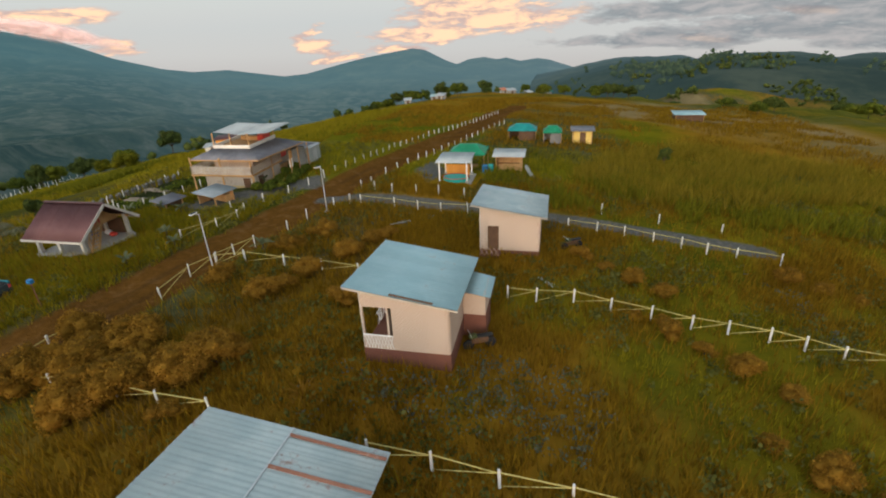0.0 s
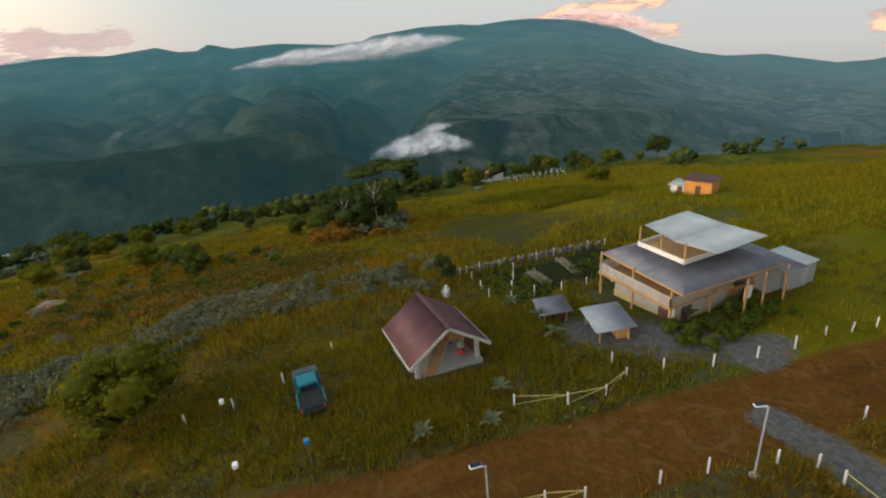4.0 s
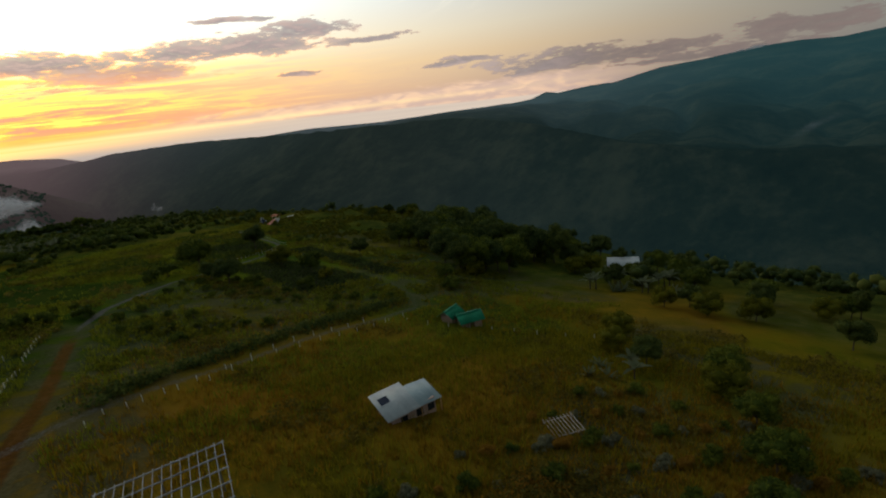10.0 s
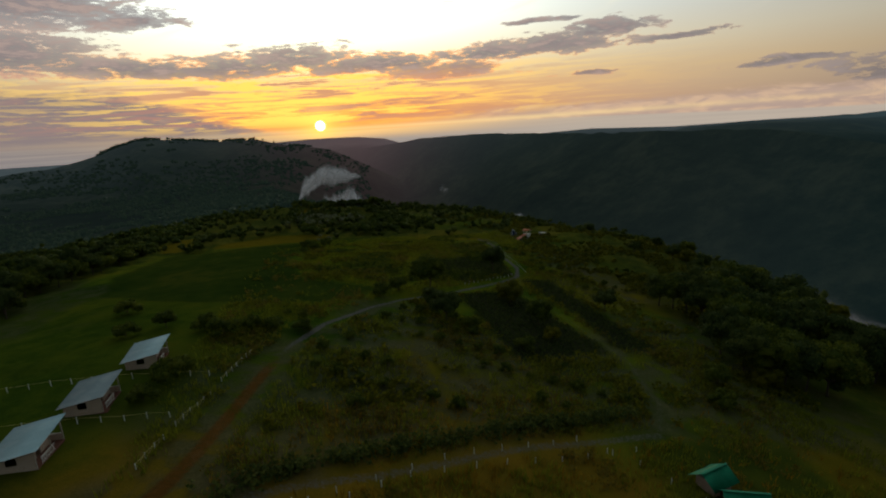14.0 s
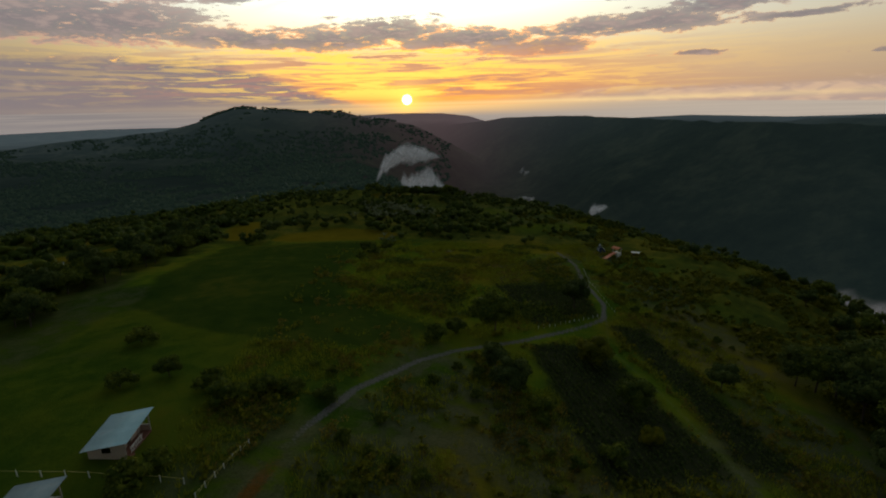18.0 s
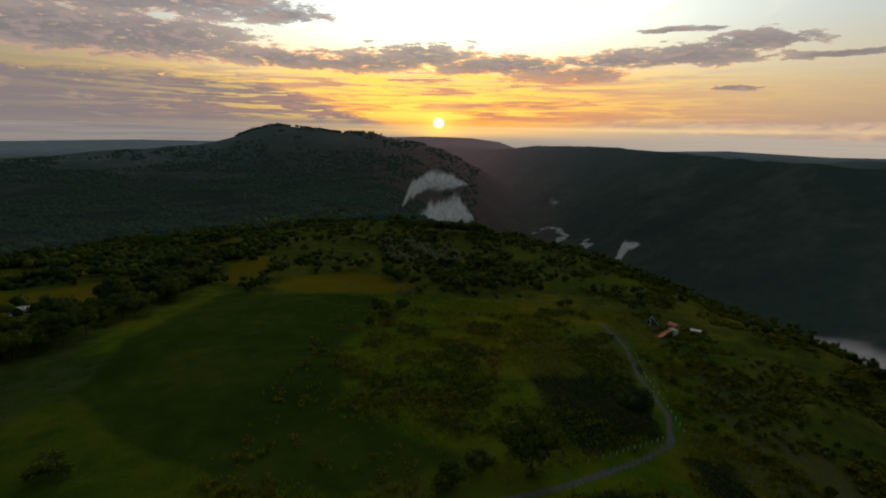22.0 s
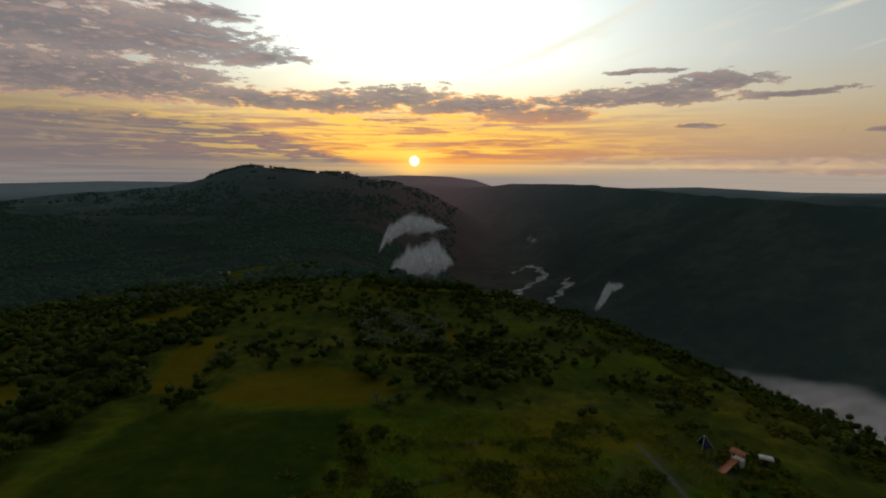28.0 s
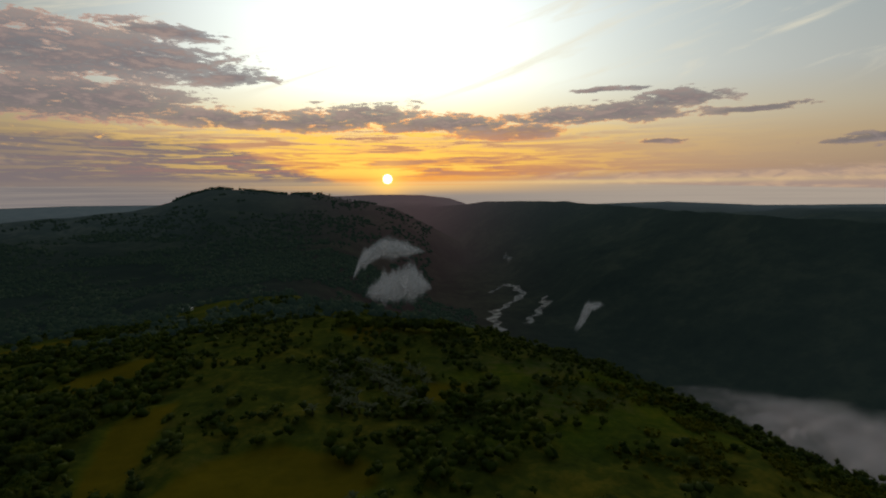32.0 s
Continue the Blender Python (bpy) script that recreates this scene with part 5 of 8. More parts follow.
def tent_roof(name, at, size, tall, roof, label, wall=None, turn=0.0, category="tent"):
    """A hipped tarpaulin roof over poles."""
    s = thing(name, at, label, category, turn=turn)
    x, y = size[0] / 2, size[1] / 2
    ring = [(-x, -y, tall), (x, -y, tall), (x, y, tall), (-x, y, tall)]
    k = 0.45
    top = [(-x * k, -y * 0.15, tall + 0.85), (x * k, -y * 0.15, tall + 0.85), (x * k, y * 0.15, tall + 0.85), (-x * k, y * 0.15, tall + 0.85)]
    for n in range(4):
        m = (n + 1) % 4
        part("roof_panel", slab([ring[n], ring[m], top[m], top[n]], 0.03), roof, s)
        part("valance", bar(ring[n], ring[m], 0.03, 0.2), roof, s)
    part("roof_panel", slab(top, 0.03), roof, s)
    for px, py, pz in ring:
        part("pole", bar((px * 0.94, py * 0.94, -0.5), (px * 0.94, py * 0.94, pz + 0.05), 0.07, sides=6), TIMBER, s)
    if wall:
        part("back_wall", solid((-x * 0.9, -y * 0.9, -0.4), (x * 0.9, -y * 0.84, tall * 0.9)), wall, s)
        part("side_wall", solid((x * 0.84, -y * 0.9, -0.4), (x * 0.9, y * 0.9, tall * 0.9)), wall, s)
        part("front_wall", solid((-x * 0.9, y * 0.84, -0.4), (x * 0.2, y * 0.9, tall * 0.9)), wall, s)
        part("side_wall", solid((-x * 0.9, -y * 0.9, -0.4), (-x * 0.84, y * 0.9, tall * 0.9)), wall, s)
    part("bench", solid((-x * 0.5, -0.3, 0.0), (x * 0.3, 0.3, 0.45), 0.02), TIMBER, s)
    return s


# the tarpaulin pool under its shed roof, and the stalls beyond
pv = thing("pavilion", (11.6, -54.4, -1.95), "open pavilion with a pale sheet roof over a paddling pool", "pavilion")
part("floor_slab", solid((-2.6, -2.8, -0.7), (2.7, 2.6, 0.12), 0.03), CONCRETE, pv)
for x, y, z in ((-2.0, 2.1, 2.9), (1.9, 2.1, 2.9), (-2.0, -2.2, 3.0), (1.9, -2.2, 3.0)):
    p = part("post", bar((x, y, 0.1), (x, y, z), 0.16), WHITE_PAINT, pv, "pale post")
    part("post_foot", solid((x - 0.2, y - 0.2, 0.1), (x + 0.2, y + 0.2, 0.45), 0.03), CONCRETE, p)
roof_of(pv, [(-2.5, -2.6, 3.05), (2.4, -2.6, 3.05), (2.4, 2.6, 2.85), (-2.5, 2.6, 2.85)], 5, WHITE_SHEET)
part("lintel", bar((-2.2, -0.6, 2.2), (1.9, -0.6, 2.2), 0.1, 0.3), WHITE_PAINT, pv)
part("back_screen", solid((-1.7, -2.2, 0.1), (1.8, -2.1, 1.5)), ORANGE_PAINT, pv, "orange plywood screen")
pv.scale = (0.8, 0.8, 0.88)
tub = thing("paddling_pool", (11.4, -53.6, -1.85), "aqua tarpaulin paddling pool with a red rim", "pool")
bm = bmesh.new()
for n in range(24):
    t0, t1 = n * math.pi / 12, (n + 1) * math.pi / 12
    beam(bm, (1.75 * math.cos(t0), 1.35 * math.sin(t0), 0.62), (1.75 * math.cos(t1), 1.35 * math.sin(t1), 0.62), 0.1, sides=6)
part("rim", bm, CLOTH[0], tub, "red rim")
bm = bmesh.new()
bmesh.ops.create_cone(bm, cap_ends=True, segments=24, radius1=1.0, radius2=1.0, depth=0.6, matrix=Matrix.Translation((0, 0, 0.3)) @ Matrix.Diagonal((1.72, 1.32, 1, 1)))
part("wall", bm, AQUA_TARP, tub)
tub.scale = (0.85, 0.85, 0.85)
tent_roof("tent", (11.0, -60.2, -2.2), (4.6, 4.0), 2.2, GREEN_SHEET, "bright green tarpaulin tent behind the pavilion")
small_roofed_shed("stall", (5.9, -59.6, -2.35), (3.0, 1.9), 2.1, WHITE_SHEET, TIMBER, "open timber stall with a pale sheet roof", pitch=0.35)
for x, y, m, lab in ((8.6, -57.4, BLUE_PLASTIC, "blue plastic water drum beside the pavilion"), (8.0, -58.2, AQUA_TARP, "aqua plastic water drum beside the stall")):
    bm = bmesh.new()
    bmesh.ops.create_cone(bm, cap_ends=True, segments=16, radius1=0.34, radius2=0.34, depth=1.0, matrix=Matrix.Translation((0, 0, 0.45)))
    d = thing("water_drum", (x, y, height(x, y)), lab, "drum", "water drums")
    part("body", bm, m, d)
    for z in (0.25, 0.65):
        bm = bmesh.new()
        bmesh.ops.create_cone(bm, cap_ends=True, segments=16, radius1=0.36, radius2=0.36, depth=0.05, matrix=Matrix.Translation((0, 0, z)))
        part("hoop", bm, m, d)
    bm = bmesh.new()
    bmesh.ops.create_cone(bm, cap_ends=True, segments=16, radius1=0.31, radius2=0.28, depth=0.06, matrix=Matrix.Translation((0, 0, 0.98)))
    part("lid", bm, m, d)
sheets = thing("roofing_sheets", (3.4, -58.2, height(3.4, -58.2)), "leaning stack of pale roofing sheets beside the stall", "sheets")
for n in range(3):
    part("sheet", bar((-0.5 + 0.15 * n, 0.6, 0.0), (0.3 + 0.1 * n, 0.6, 1.2), 0.9, 0.03), WHITE_SHEET, sheets)
OLD_WALL = plain("grey_weathered_boards", (0.13, 0.125, 0.12), (0.20, 0.19, 0.18), 4.0, 0.9)
tent_roof("tent", (5.7, -82.0, height(5.7, -82)), (4.6, 3.2), 1.6, AQUA_SHEET, "aqua-roofed tent hut beside the road", wall=DARK_WOOD)
tent_roof("tent", (0.9, -80.0, height(0.9, -80)), (2.9, 2.9), 1.7, GREEN_SHEET, "green-roofed tent hut with grey walls", wall=OLD_WALL)
small_roofed_shed("hut", (-3.7, -81.5, height(-3.7, -81.5)), (2.8, 2.2), 2.0, GREY_SHEET, YELLOW_PAINT, "small yellow hut with a flat timber roof", open_front=False, category="hut")
small_roofed_shed("hut", (69.0, -94.5, height(69, -94.5)), (4.4, 3.4), 2.6, RED_SHEET, ORANGE_PAINT, "small orange hut with a brown roof in the meadow", open_front=False, category="hut", turn=20)
small_roofed_shed("hut", (73.4, -95.2, height(73.4, -95.2)), (3.2, 3.0), 1.6, WHITE_SHEET, PLASTER, "low white hut beside the orange one", open_front=False, category="hut", turn=20)
small_roofed_shed("garden_shed", (36.1, -44.6, height(36.1, -44.6)), (2.9, 2.2), 1.2, DULL_SHEET, TIMBER, "low garden shed with a grey corrugated roof", turn=-20, pitch=0.2, open_front=True)
small_roofed_shed("garden_shed", (40.4, -42.6, height(40.4, -42.6)), (2.0, 1.8), 1.0, GREY_SHEET, DARK_WOOD, "small animal pen with a dark sheet roof", turn=-20, pitch=0.15)
small_roofed_shed("hut", (-30.0, -128.0, height(-30, -128)), (6.0, 4.0), 1.8, TEAL_SHEET, DARK_WOOD, "far field hut with a blue-grey roof", open_front=False, category="hut")

DULL_WALL = plain("dull_plaster", (0.30, 0.29, 0.27), (0.42, 0.40, 0.37), 3.0, 0.9, stain=(0.20, 0.18, 0.16))
for n, (x, y, w, roof) in enumerate(((39.5, -174, 4.2, WHITE_SHEET), (42.5, -177, 3.0, TEAL_SHEET), (55, -186, 3.4, WHITE_SHEET), (19, -219, 5.0, WHITE_SHEET), (22.5, -224, 4.0, ORANGE_SHEET), (12, -226, 4.4, WHITE_SHEET), (3, -214, 3.6, AQUA_SHEET))):
    small_roofed_shed("house", (x, y, height(x, y) - 0.4), (w * 0.65, w * 0.5), 1.7, roof, DULL_WALL, "small pale house of the hamlet on the crest", open_front=False, category="house", turn=17 * n - 20, pitch=0.7, rows=3)

# ---- houses down the eastern slope ----
def slope_house():
    s = thing("house", (81.6, 22.4, -9.6), "low pinkish house with a white roof and a solar panel", "house", turn=-9)
    part("foundation", solid((-3.0, -1.6, -1.0), (3.1, 1.9, 0.4), 0.02), CONCRETE, s)
    part("wall", solid((-2.9, -1.5, 0.4), (3.0, 1.8, 2.6), 0.02), PINK_WALL, s)
    for x in (-1.8, 0.3, 1.9):
        w = part("window", solid((x, -1.56, 1.2), (x + 0.9, -1.49, 2.1)), GLASS_DARK, s, "dark window")
        part("window_frame", solid((x - 0.06, -1.54, 1.12), (x + 0.96, -1.50, 1.2)), TIMBER, w)
    part("door", solid((-2.94, -0.4, 0.4), (-2.88, 0.5, 2.3), 0.01), DARK_WOOD, s)
    roof_of(s, [(-3.7, -2.2, 2.75), (0.6, -2.2, 2.75), (0.6, 2.4, 4.0), (-3.7, 2.4, 4.0)], 5, WHITE_SHEET)
    roof_of(s, [(0.6, -1.9, 2.55), (3.8, -1.9, 2.35), (3.8, 1.9, 3.3), (0.6, 1.9, 3.6)], 4, OLD_SHEET)
    panel = part("solar_panel", slab([(-3.1, 0.2, 3.50), (-1.9, 0.2, 3.50), (-1.9, 1.3, 3.80), (-3.1, 1.3, 3.80)], 0.04), PANEL_BLUE, s, "dark solar panel")
    part("panel_frame", bar((-3.15, 0.15, 3.49), (-1.85, 0.15, 3.49), 0.05), STEEL, panel)
    for x in (0.9, 3.6):
        part("post", bar((x, -1.8, -0.6), (x, -1.8, 2.4), 0.12), TIMBER, s)


slope_house()
for x, y, w, roof, lab, tw in ((113.4, 47.3, 3.2, GREEN_SHEET, "small green-roofed hut on the slope", 10), (113.9, 42.8, 4.0, GREEN_SHEET, "green-roofed hut with pinkish walls on the slope", -25)):
    z = height(x, y)
    s = thing("hut", (x, y, z), lab, "hut", "green-roofed huts", turn=tw)
    part("wall", solid((-w / 2, -1.3, -1.0), (w / 2, 1.3, 1.9), 0.02), PINK_WALL, s)
    part("doorway", solid((-0.4, -1.36, 0.0), (0.5, -1.29, 1.7)), DARK_WOOD, s)
    roof_of(s, [(-w / 2 - 0.6, -2.0, 1.5), (w / 2 + 0.6, -2.0, 1.5), (w / 2 + 0.6, 0, 2.9), (-w / 2 - 0.6, 0, 2.9)], 4, roof)
    roof_of(s, [(-w / 2 - 0.6, 2.0, 1.5), (w / 2 + 0.6, 2.0, 1.5), (w / 2 + 0.6, 0, 2.9), (-w / 2 - 0.6, 0, 2.9)], 4, roof)
    part("ridge_cap", bar((-w / 2 - 0.6, 0, 2.93), (w / 2 + 0.6, 0, 2.93), 0.3, 0.05), roof, s)
small_roofed_shed("house", (203.0, 55.5, height(203, 55.5)), (9.5, 5.0), 2.3, WHITE_SHEET, PLASTER, "white-roofed house at the edge of the woods", open_front=False, category="house", turn=118, pitch=1.3, rows=8)
small_roofed_shed("house", (174.0, -110.0, height(174, -110)), (9.0, 6.0), 2.6, ORANGE_SHEET, PLASTER, "house with a salmon-red roof at the wood's edge", open_front=False, category="house", turn=-70, pitch=1.2, rows=7)
tent_roof("tent", (170.0, -103.0, height(170, -103)), (5.0, 4.0), 2.2, GREEN_SHEET, "green tarpaulin shelter beside the red-roofed house")

# ---- the steel frame of an unfinished roof ----
OLD_BLOCK = plain("mossy_block", (0.10, 0.095, 0.08), (0.17, 0.155, 0.13), 3.0, 0.95, stain=(0.05, 0.055, 0.025))
hut = thing("hut", (47.6, 3.4, height(47.6, 3.4)), "small hut with a teal sheet roof and a white dish", "hut", turn=-15)
part("wall", solid((-1.9, -1.2, -0.6), (1.0, 1.2, 1.4), 0.02), DARK_WOOD, hut)
roof_of(hut, [(-2.4, -1.6, 1.45), (1.3, -1.6, 1.45), (1.3, 1.5, 1.9), (-2.4, 1.5, 1.9)], 4, AQUA_SHEET)
bm = bmesh.new()
for ring in range(5):
    for n in range(20):
        r, a = 0.11 * ring + 0.01, n * math.pi / 10
        bm.verts.new((r * math.cos(a), r * math.sin(a), 0.55 * r * r))
bm.verts.ensure_lookup_table()
for ring in range(4):
    for n in range(20):
        m = (n + 1) % 20
        bm.faces.new([bm.verts[k] for k in (ring * 20 + n, ring * 20 + m, ring * 20 + 20 + m, ring * 20 + 20 + n)])
bmesh.ops.solidify(bm, geom=list(bm.faces), thickness=0.02)
bmesh.ops.transform(bm, matrix=Matrix.Translation((1.5, -1.55, 0.95)) @ Matrix.Rotation(1.1, 4, "X") @ Matrix.Rotation(0.5, 4, "Y"), verts=bm.verts)
dish = part("dish", bm, WHITE_PAINT, hut, "white round dish")
part("mast", bar((1.5, -1.45, 0.0), (1.5, -1.5, 0.95), 0.05, sides=6), STEEL, hut)
FRAME_STEEL = plain("dull_galvanised_steel", (0.19, 0.20, 0.21), (0.28, 0.29, 0.30), 5.0, 0.55, 0.3, 0.1)
fr = thing("roof_frame", (56.4, 16.4, 0.3), "bare galvanised steel grid of an unfinished roof", "steel frame", turn=-15.5)
for n in range(15):
    x = -6.1 + 9.5 * n / 14
    part("purlin", bar((x, -7.0, 0.05 + 0.035 * x), (x, 7.0, 0.05 + 0.035 * x), 0.05, 0.08), FRAME_STEEL, fr)
for n in range(8):
    y = -6.8 + 13.6 * n / 7
    part("rafter", bar((-6.3, y, -0.24), (3.5, y, 0.10), 0.08, 0.12), FRAME_STEEL, fr)
for x in (-5.4, -1.6, 2.6):
    for y in (-6, 0, 6):
        part("column", bar((x, y, -4.6), (x, y, -0.16 + 0.035 * x), 0.12), OLD_BLOCK, fr)


# ---- bamboo racks, stacks, the tarpaulin load ----
OLD_BAMBOO = plain("old_grey_bamboo", (0.15, 0.125, 0.10), (0.24, 0.20, 0.16), 6.0, 0.9)


def pole_rack(at, long, wide, count, label, turn, high=0.5, cane=GREY_BAMBOO):
    r = thing("bamboo_rack", at, label, "rack", turn=turn)
    for n in range(count):
        x = -wide / 2 + wide * n / (count - 1)
        part("pole", bar((x, -long / 2 + 0.1 * (n % 3), high), (x, long / 2 - 0.12 * (n % 2), high + 0.03), 0.09, sides=6), cane, r)
    for y in (-long * 0.4, long * 0.4):
        part("cross_bar", bar((-wide / 2 - 0.1, y, high - 0.08), (wide / 2 + 0.1, y, high - 0.08), 0.09, sides=6), cane, r)
        for x in (-wide / 2, wide / 2):
            part("leg", bar((x, y, -0.3), (x, y, high), 0.1, sides=6), cane, r)


pole_rack((91.6, 7.6, height(91.6, 7.6)), 3.6, 3.4, 9, "low drying rack of pale bamboo poles in the grass", -30)
pole_rack((48.3, -46.6, height(48.3, -46.6)), 3.4, 1.1, 6, "stack of weathered bamboo poles beside the garden", 88, 0.25, OLD_BAMBOO)
pole_rack((49.3, -51.0, height(49.3, -51.0)), 4.4, 0.9, 5, "stack of weathered bamboo poles beside the garden", 80, 0.25, OLD_BAMBOO)
tp = thing("tarpaulin", (50.4, -37.3, height(50.4, -37.3)), "pale tarpaulin thrown over a load in the meadow", "tarpaulin", turn=-25)
bm = bmesh.new()
bmesh.ops.create_grid(bm, x_segments=14, y_segments=8, size=1.0)
for v in bm.verts:
    v.co = Vector((v.co.x * 1.25, v.co.y * 0.42, max(0.02, 0.5 - 0.25 * v.co.x**2 - 0.4 * v.co.y**2 + 0.22 * noise.noise(v.co * 3))))
part("sheet", bm, CLOTH[2], tp)
part("load", solid((-0.8, -0.25, -0.2), (0.7, 0.25, 0.3), 0.08), DARK_WOOD, tp)
ws = thing("roofing_offcut", (13.8, -39.4, height(13.8, -39.4) + 0.05), "pale offcut of roofing sheet lying in the grass", "sheet", turn=35)
part("sheet", corrugated((-0.95, -0.2, 0.05), (-0.95, 0.2, 0.10), (0.95, 0.2, 0.1), (0.95, -0.2, 0.03)), WHITE_SHEET, ws)
ws = thing("roofing_offcut", (0.8, -30.2, height(0.8, -30.2) + 0.05), "pale offcut of roofing sheet lying in the grass", "sheet", turn=-50)
part("sheet", corrugated((-0.8, -0.2, 0.05), (-0.8, 0.2, 0.1), (0.8, 0.2, 0.1), (0.8, -0.2, 0.03)), WHITE_SHEET, ws)


# ---- the pickup truck ----
CAR_BODY = plain("grey_blue_car_paint", (0.035, 0.05, 0.056), (0.05, 0.068, 0.075), 2.0, 0.3)
def pickup(at, turn):
    c = thing("pickup_truck", at, "teal pickup truck with a black load bed parked in the grass", "truck", turn=turn)

    def hull(profile, half, inset=0.0):
        bm = bmesh.new()
        rows = [[bm.verts.new((x, s * (half - inset * max(0, (z - 0.95) / 0.7)), z)) for x, z in profile] for s in (-1, 1)]
        bm.faces.new(rows[0]), bm.faces.new(rows[1][::-1])
        for n in range(len(profile)):
            m = (n + 1) % len(profile)
            bm.faces.new((rows[0][n], rows[1][n], rows[1][m], rows[0][m]))
        bmesh.ops.recalc_face_normals(bm, faces=bm.faces)
        bmesh.ops.bevel(bm, geom=list(bm.edges), offset=0.04, segments=2, affect="EDGES")
        return bm

    part("body", hull([(-2.3, 0.45), (2.3, 0.45), (2.35, 0.80), (2.2, 0.98), (1.0, 1.05), (-2.3, 1.05)], 0.85), CAR_BODY, c)
    cab = part("cab", hull([(-0.75, 1.0), (1.15, 1.0), (0.55, 1.62), (0.4, 1.68), (-0.6, 1.68), (-0.75, 1.6)], 0.80, 0.16), TEAL_CAR, c)
    part("windscreen", slab([(1.14, -0.62, 1.08), (1.14, 0.62, 1.08), (0.63, 0.54, 1.60), (0.63, -0.54, 1.60)], 0.03), GLASS_DARK, cab)
    part("rear_window", slab([(-0.79, -0.55, 1.15), (-0.79, 0.55, 1.15), (-0.77, 0.5, 1.55), (-0.77, -0.5, 1.55)], 0.03), GLASS_DARK, cab)
    for s in (-1, 1):
        part("side_window", solid((-0.5, s * 0.76 - 0.03, 1.12), (0.62, s * 0.76 + 0.03, 1.5), 0.02), GLASS_DARK, cab)
        part("headlight", solid((2.28, s * 0.6 - 0.16, 0.68), (2.37, s * 0.6 + 0.16, 0.86), 0.02), WHITE_PAINT, c, "pale headlight")
        part("tail_light", solid((-2.36, s * 0.72 - 0.07, 0.75), (-2.28, s * 0.72 + 0.07, 0.98), 0.01), CLOTH[0], c, "red tail light")
        part("bed_side", solid((-2.25, s * 0.82 - 0.05, 1.0), (-0.8, s * 0.82 + 0.05, 1.18), 0.02), TEAL_CAR, c)
        for x in (-1.45, 1.45):
            bm = bmesh.new()
            bmesh.ops.create_cone(bm, cap_ends=True, segments=20, radius1=0.36, radius2=0.36, depth=0.24, matrix=Matrix.Translation((x, s * 0.78, 0.36)) @ Matrix.Rotation(math.pi / 2, 4, "X"))
            wheel = part("wheel", bm, RUBBER, c, "black tyre")
            bm = bmesh.new()
            bmesh.ops.create_cone(bm, cap_ends=True, segments=12, radius1=0.2, radius2=0.17, depth=0.26, matrix=Matrix.Translation((x, s * 0.79, 0.36)) @ Matrix.Rotation(math.pi / 2, 4, "X"))
            part("rim", bm, STEEL, wheel)
    part("load_bed", solid((-2.2, -0.76, 1.0), (-0.82, 0.76, 1.08)), RUBBER, c, "dark load bed")
    part("bumper", solid((2.3, -0.8, 0.42), (2.45, 0.8, 0.6), 0.03), RUBBER, c)
    part("bumper", solid((-2.42, -0.8, 0.42), (-2.3, 0.8, 0.6), 0.03), RUBBER, c)


pickup((39.4, -22.4, height(39.4, -22.4)), -2)
GREEN_PAINT = plain("dark_green_paint", (0.025, 0.035, 0.010), (0.05, 0.06, 0.015), 3.0, 0.4)
bk = thing("motorcycle", (4.2, -22.0, height(4.2, -22.0)), "dark green motorcycle beside the cottage", "motorcycle", turn=25)
for x in (-0.62, 0.62):
    bm = bmesh.new()
    bmesh.ops.create_cone(bm, cap_ends=True, segments=18, radius1=0.3, radius2=0.3, depth=0.12, matrix=Matrix.Translation((x, 0, 0.3)) @ Matrix.Rotation(math.pi / 2, 4, "X"))
    part("wheel", bm, RUBBER, bk)
part("frame", solid((-0.5, -0.12, 0.35), (0.45, 0.12, 0.72), 0.06), DARK_WOOD, bk)
part("seat", solid((-0.75, -0.16, 0.72), (0.15, 0.16, 0.84), 0.05), RUBBER, bk)
part("tank", solid((0.15, -0.18, 0.68), (0.6, 0.18, 0.95), 0.08), GREEN_PAINT, bk)
part("handlebar", bar((0.55, -0.4, 1.02), (0.55, 0.4, 1.02), 0.04, sides=6), STEEL, bk)
copy_thing(bk, pose(-1.0, -36.5, height(-1.0, -36.5), 0, 0, 30))


# ---- street lamps with solar heads ----
def street_lamp(at, turn, tall=4.45, label="slim steel street lamp with a flat solar head"):
    s = thing("street_lamp", at, label, "street lamp", "lamps along the road", turn=turn)
    part("pole", bar((0, 0, -0.4), (0, 0, tall - 0.15), 0.11, sides=10, taper=0.7), STEEL, s)
    part("arm", bar((0, 0, tall - 0.2), (0.45, 0, tall), 0.05, sides=8), STEEL, s)
    head = part("lamp_head", solid((0.15, -0.13, tall - 0.02), (0.70, 0.13, tall + 0.05), 0.02), WHITE_PAINT, s, "pale lamp head")
    part("solar_plate", solid((0.17, -0.11, tall + 0.052), (0.67, 0.11, tall + 0.065)), PANEL_BLUE, head)
    part("footing", solid((-0.18, -0.18, -0.4), (0.18, 0.18, 0.12), 0.03), CONCRETE, s)
    return s


for (x, y), t in (((24.6, -27.9), 20), ((21.6, -41.1), 10), ((28.7, -14.7), 30)):
    street_lamp((x, y, height(x, y) + 0.1), t + 60)
for x, y, h in ((32.6, -21.4, 1.9), (33.6, -17.7, 1.3), (40.9, -17.0, 1.0)):
    s = thing("garden_stake", (x, y, height(x, y)), "rusty iron stake with a small box on top", "stake", "iron stakes beside the road")
    part("rod", bar((0, 0, -0.3), (0.05, 0, h), 0.07, sides=6), PLINTH, s)
    part("head_box", solid((-0.14, -0.14, h - 0.05), (0.2, 0.14, h + 0.22), 0.03), BLUE_PLASTIC if h > 1.5 else WHITE_PAINT, s)


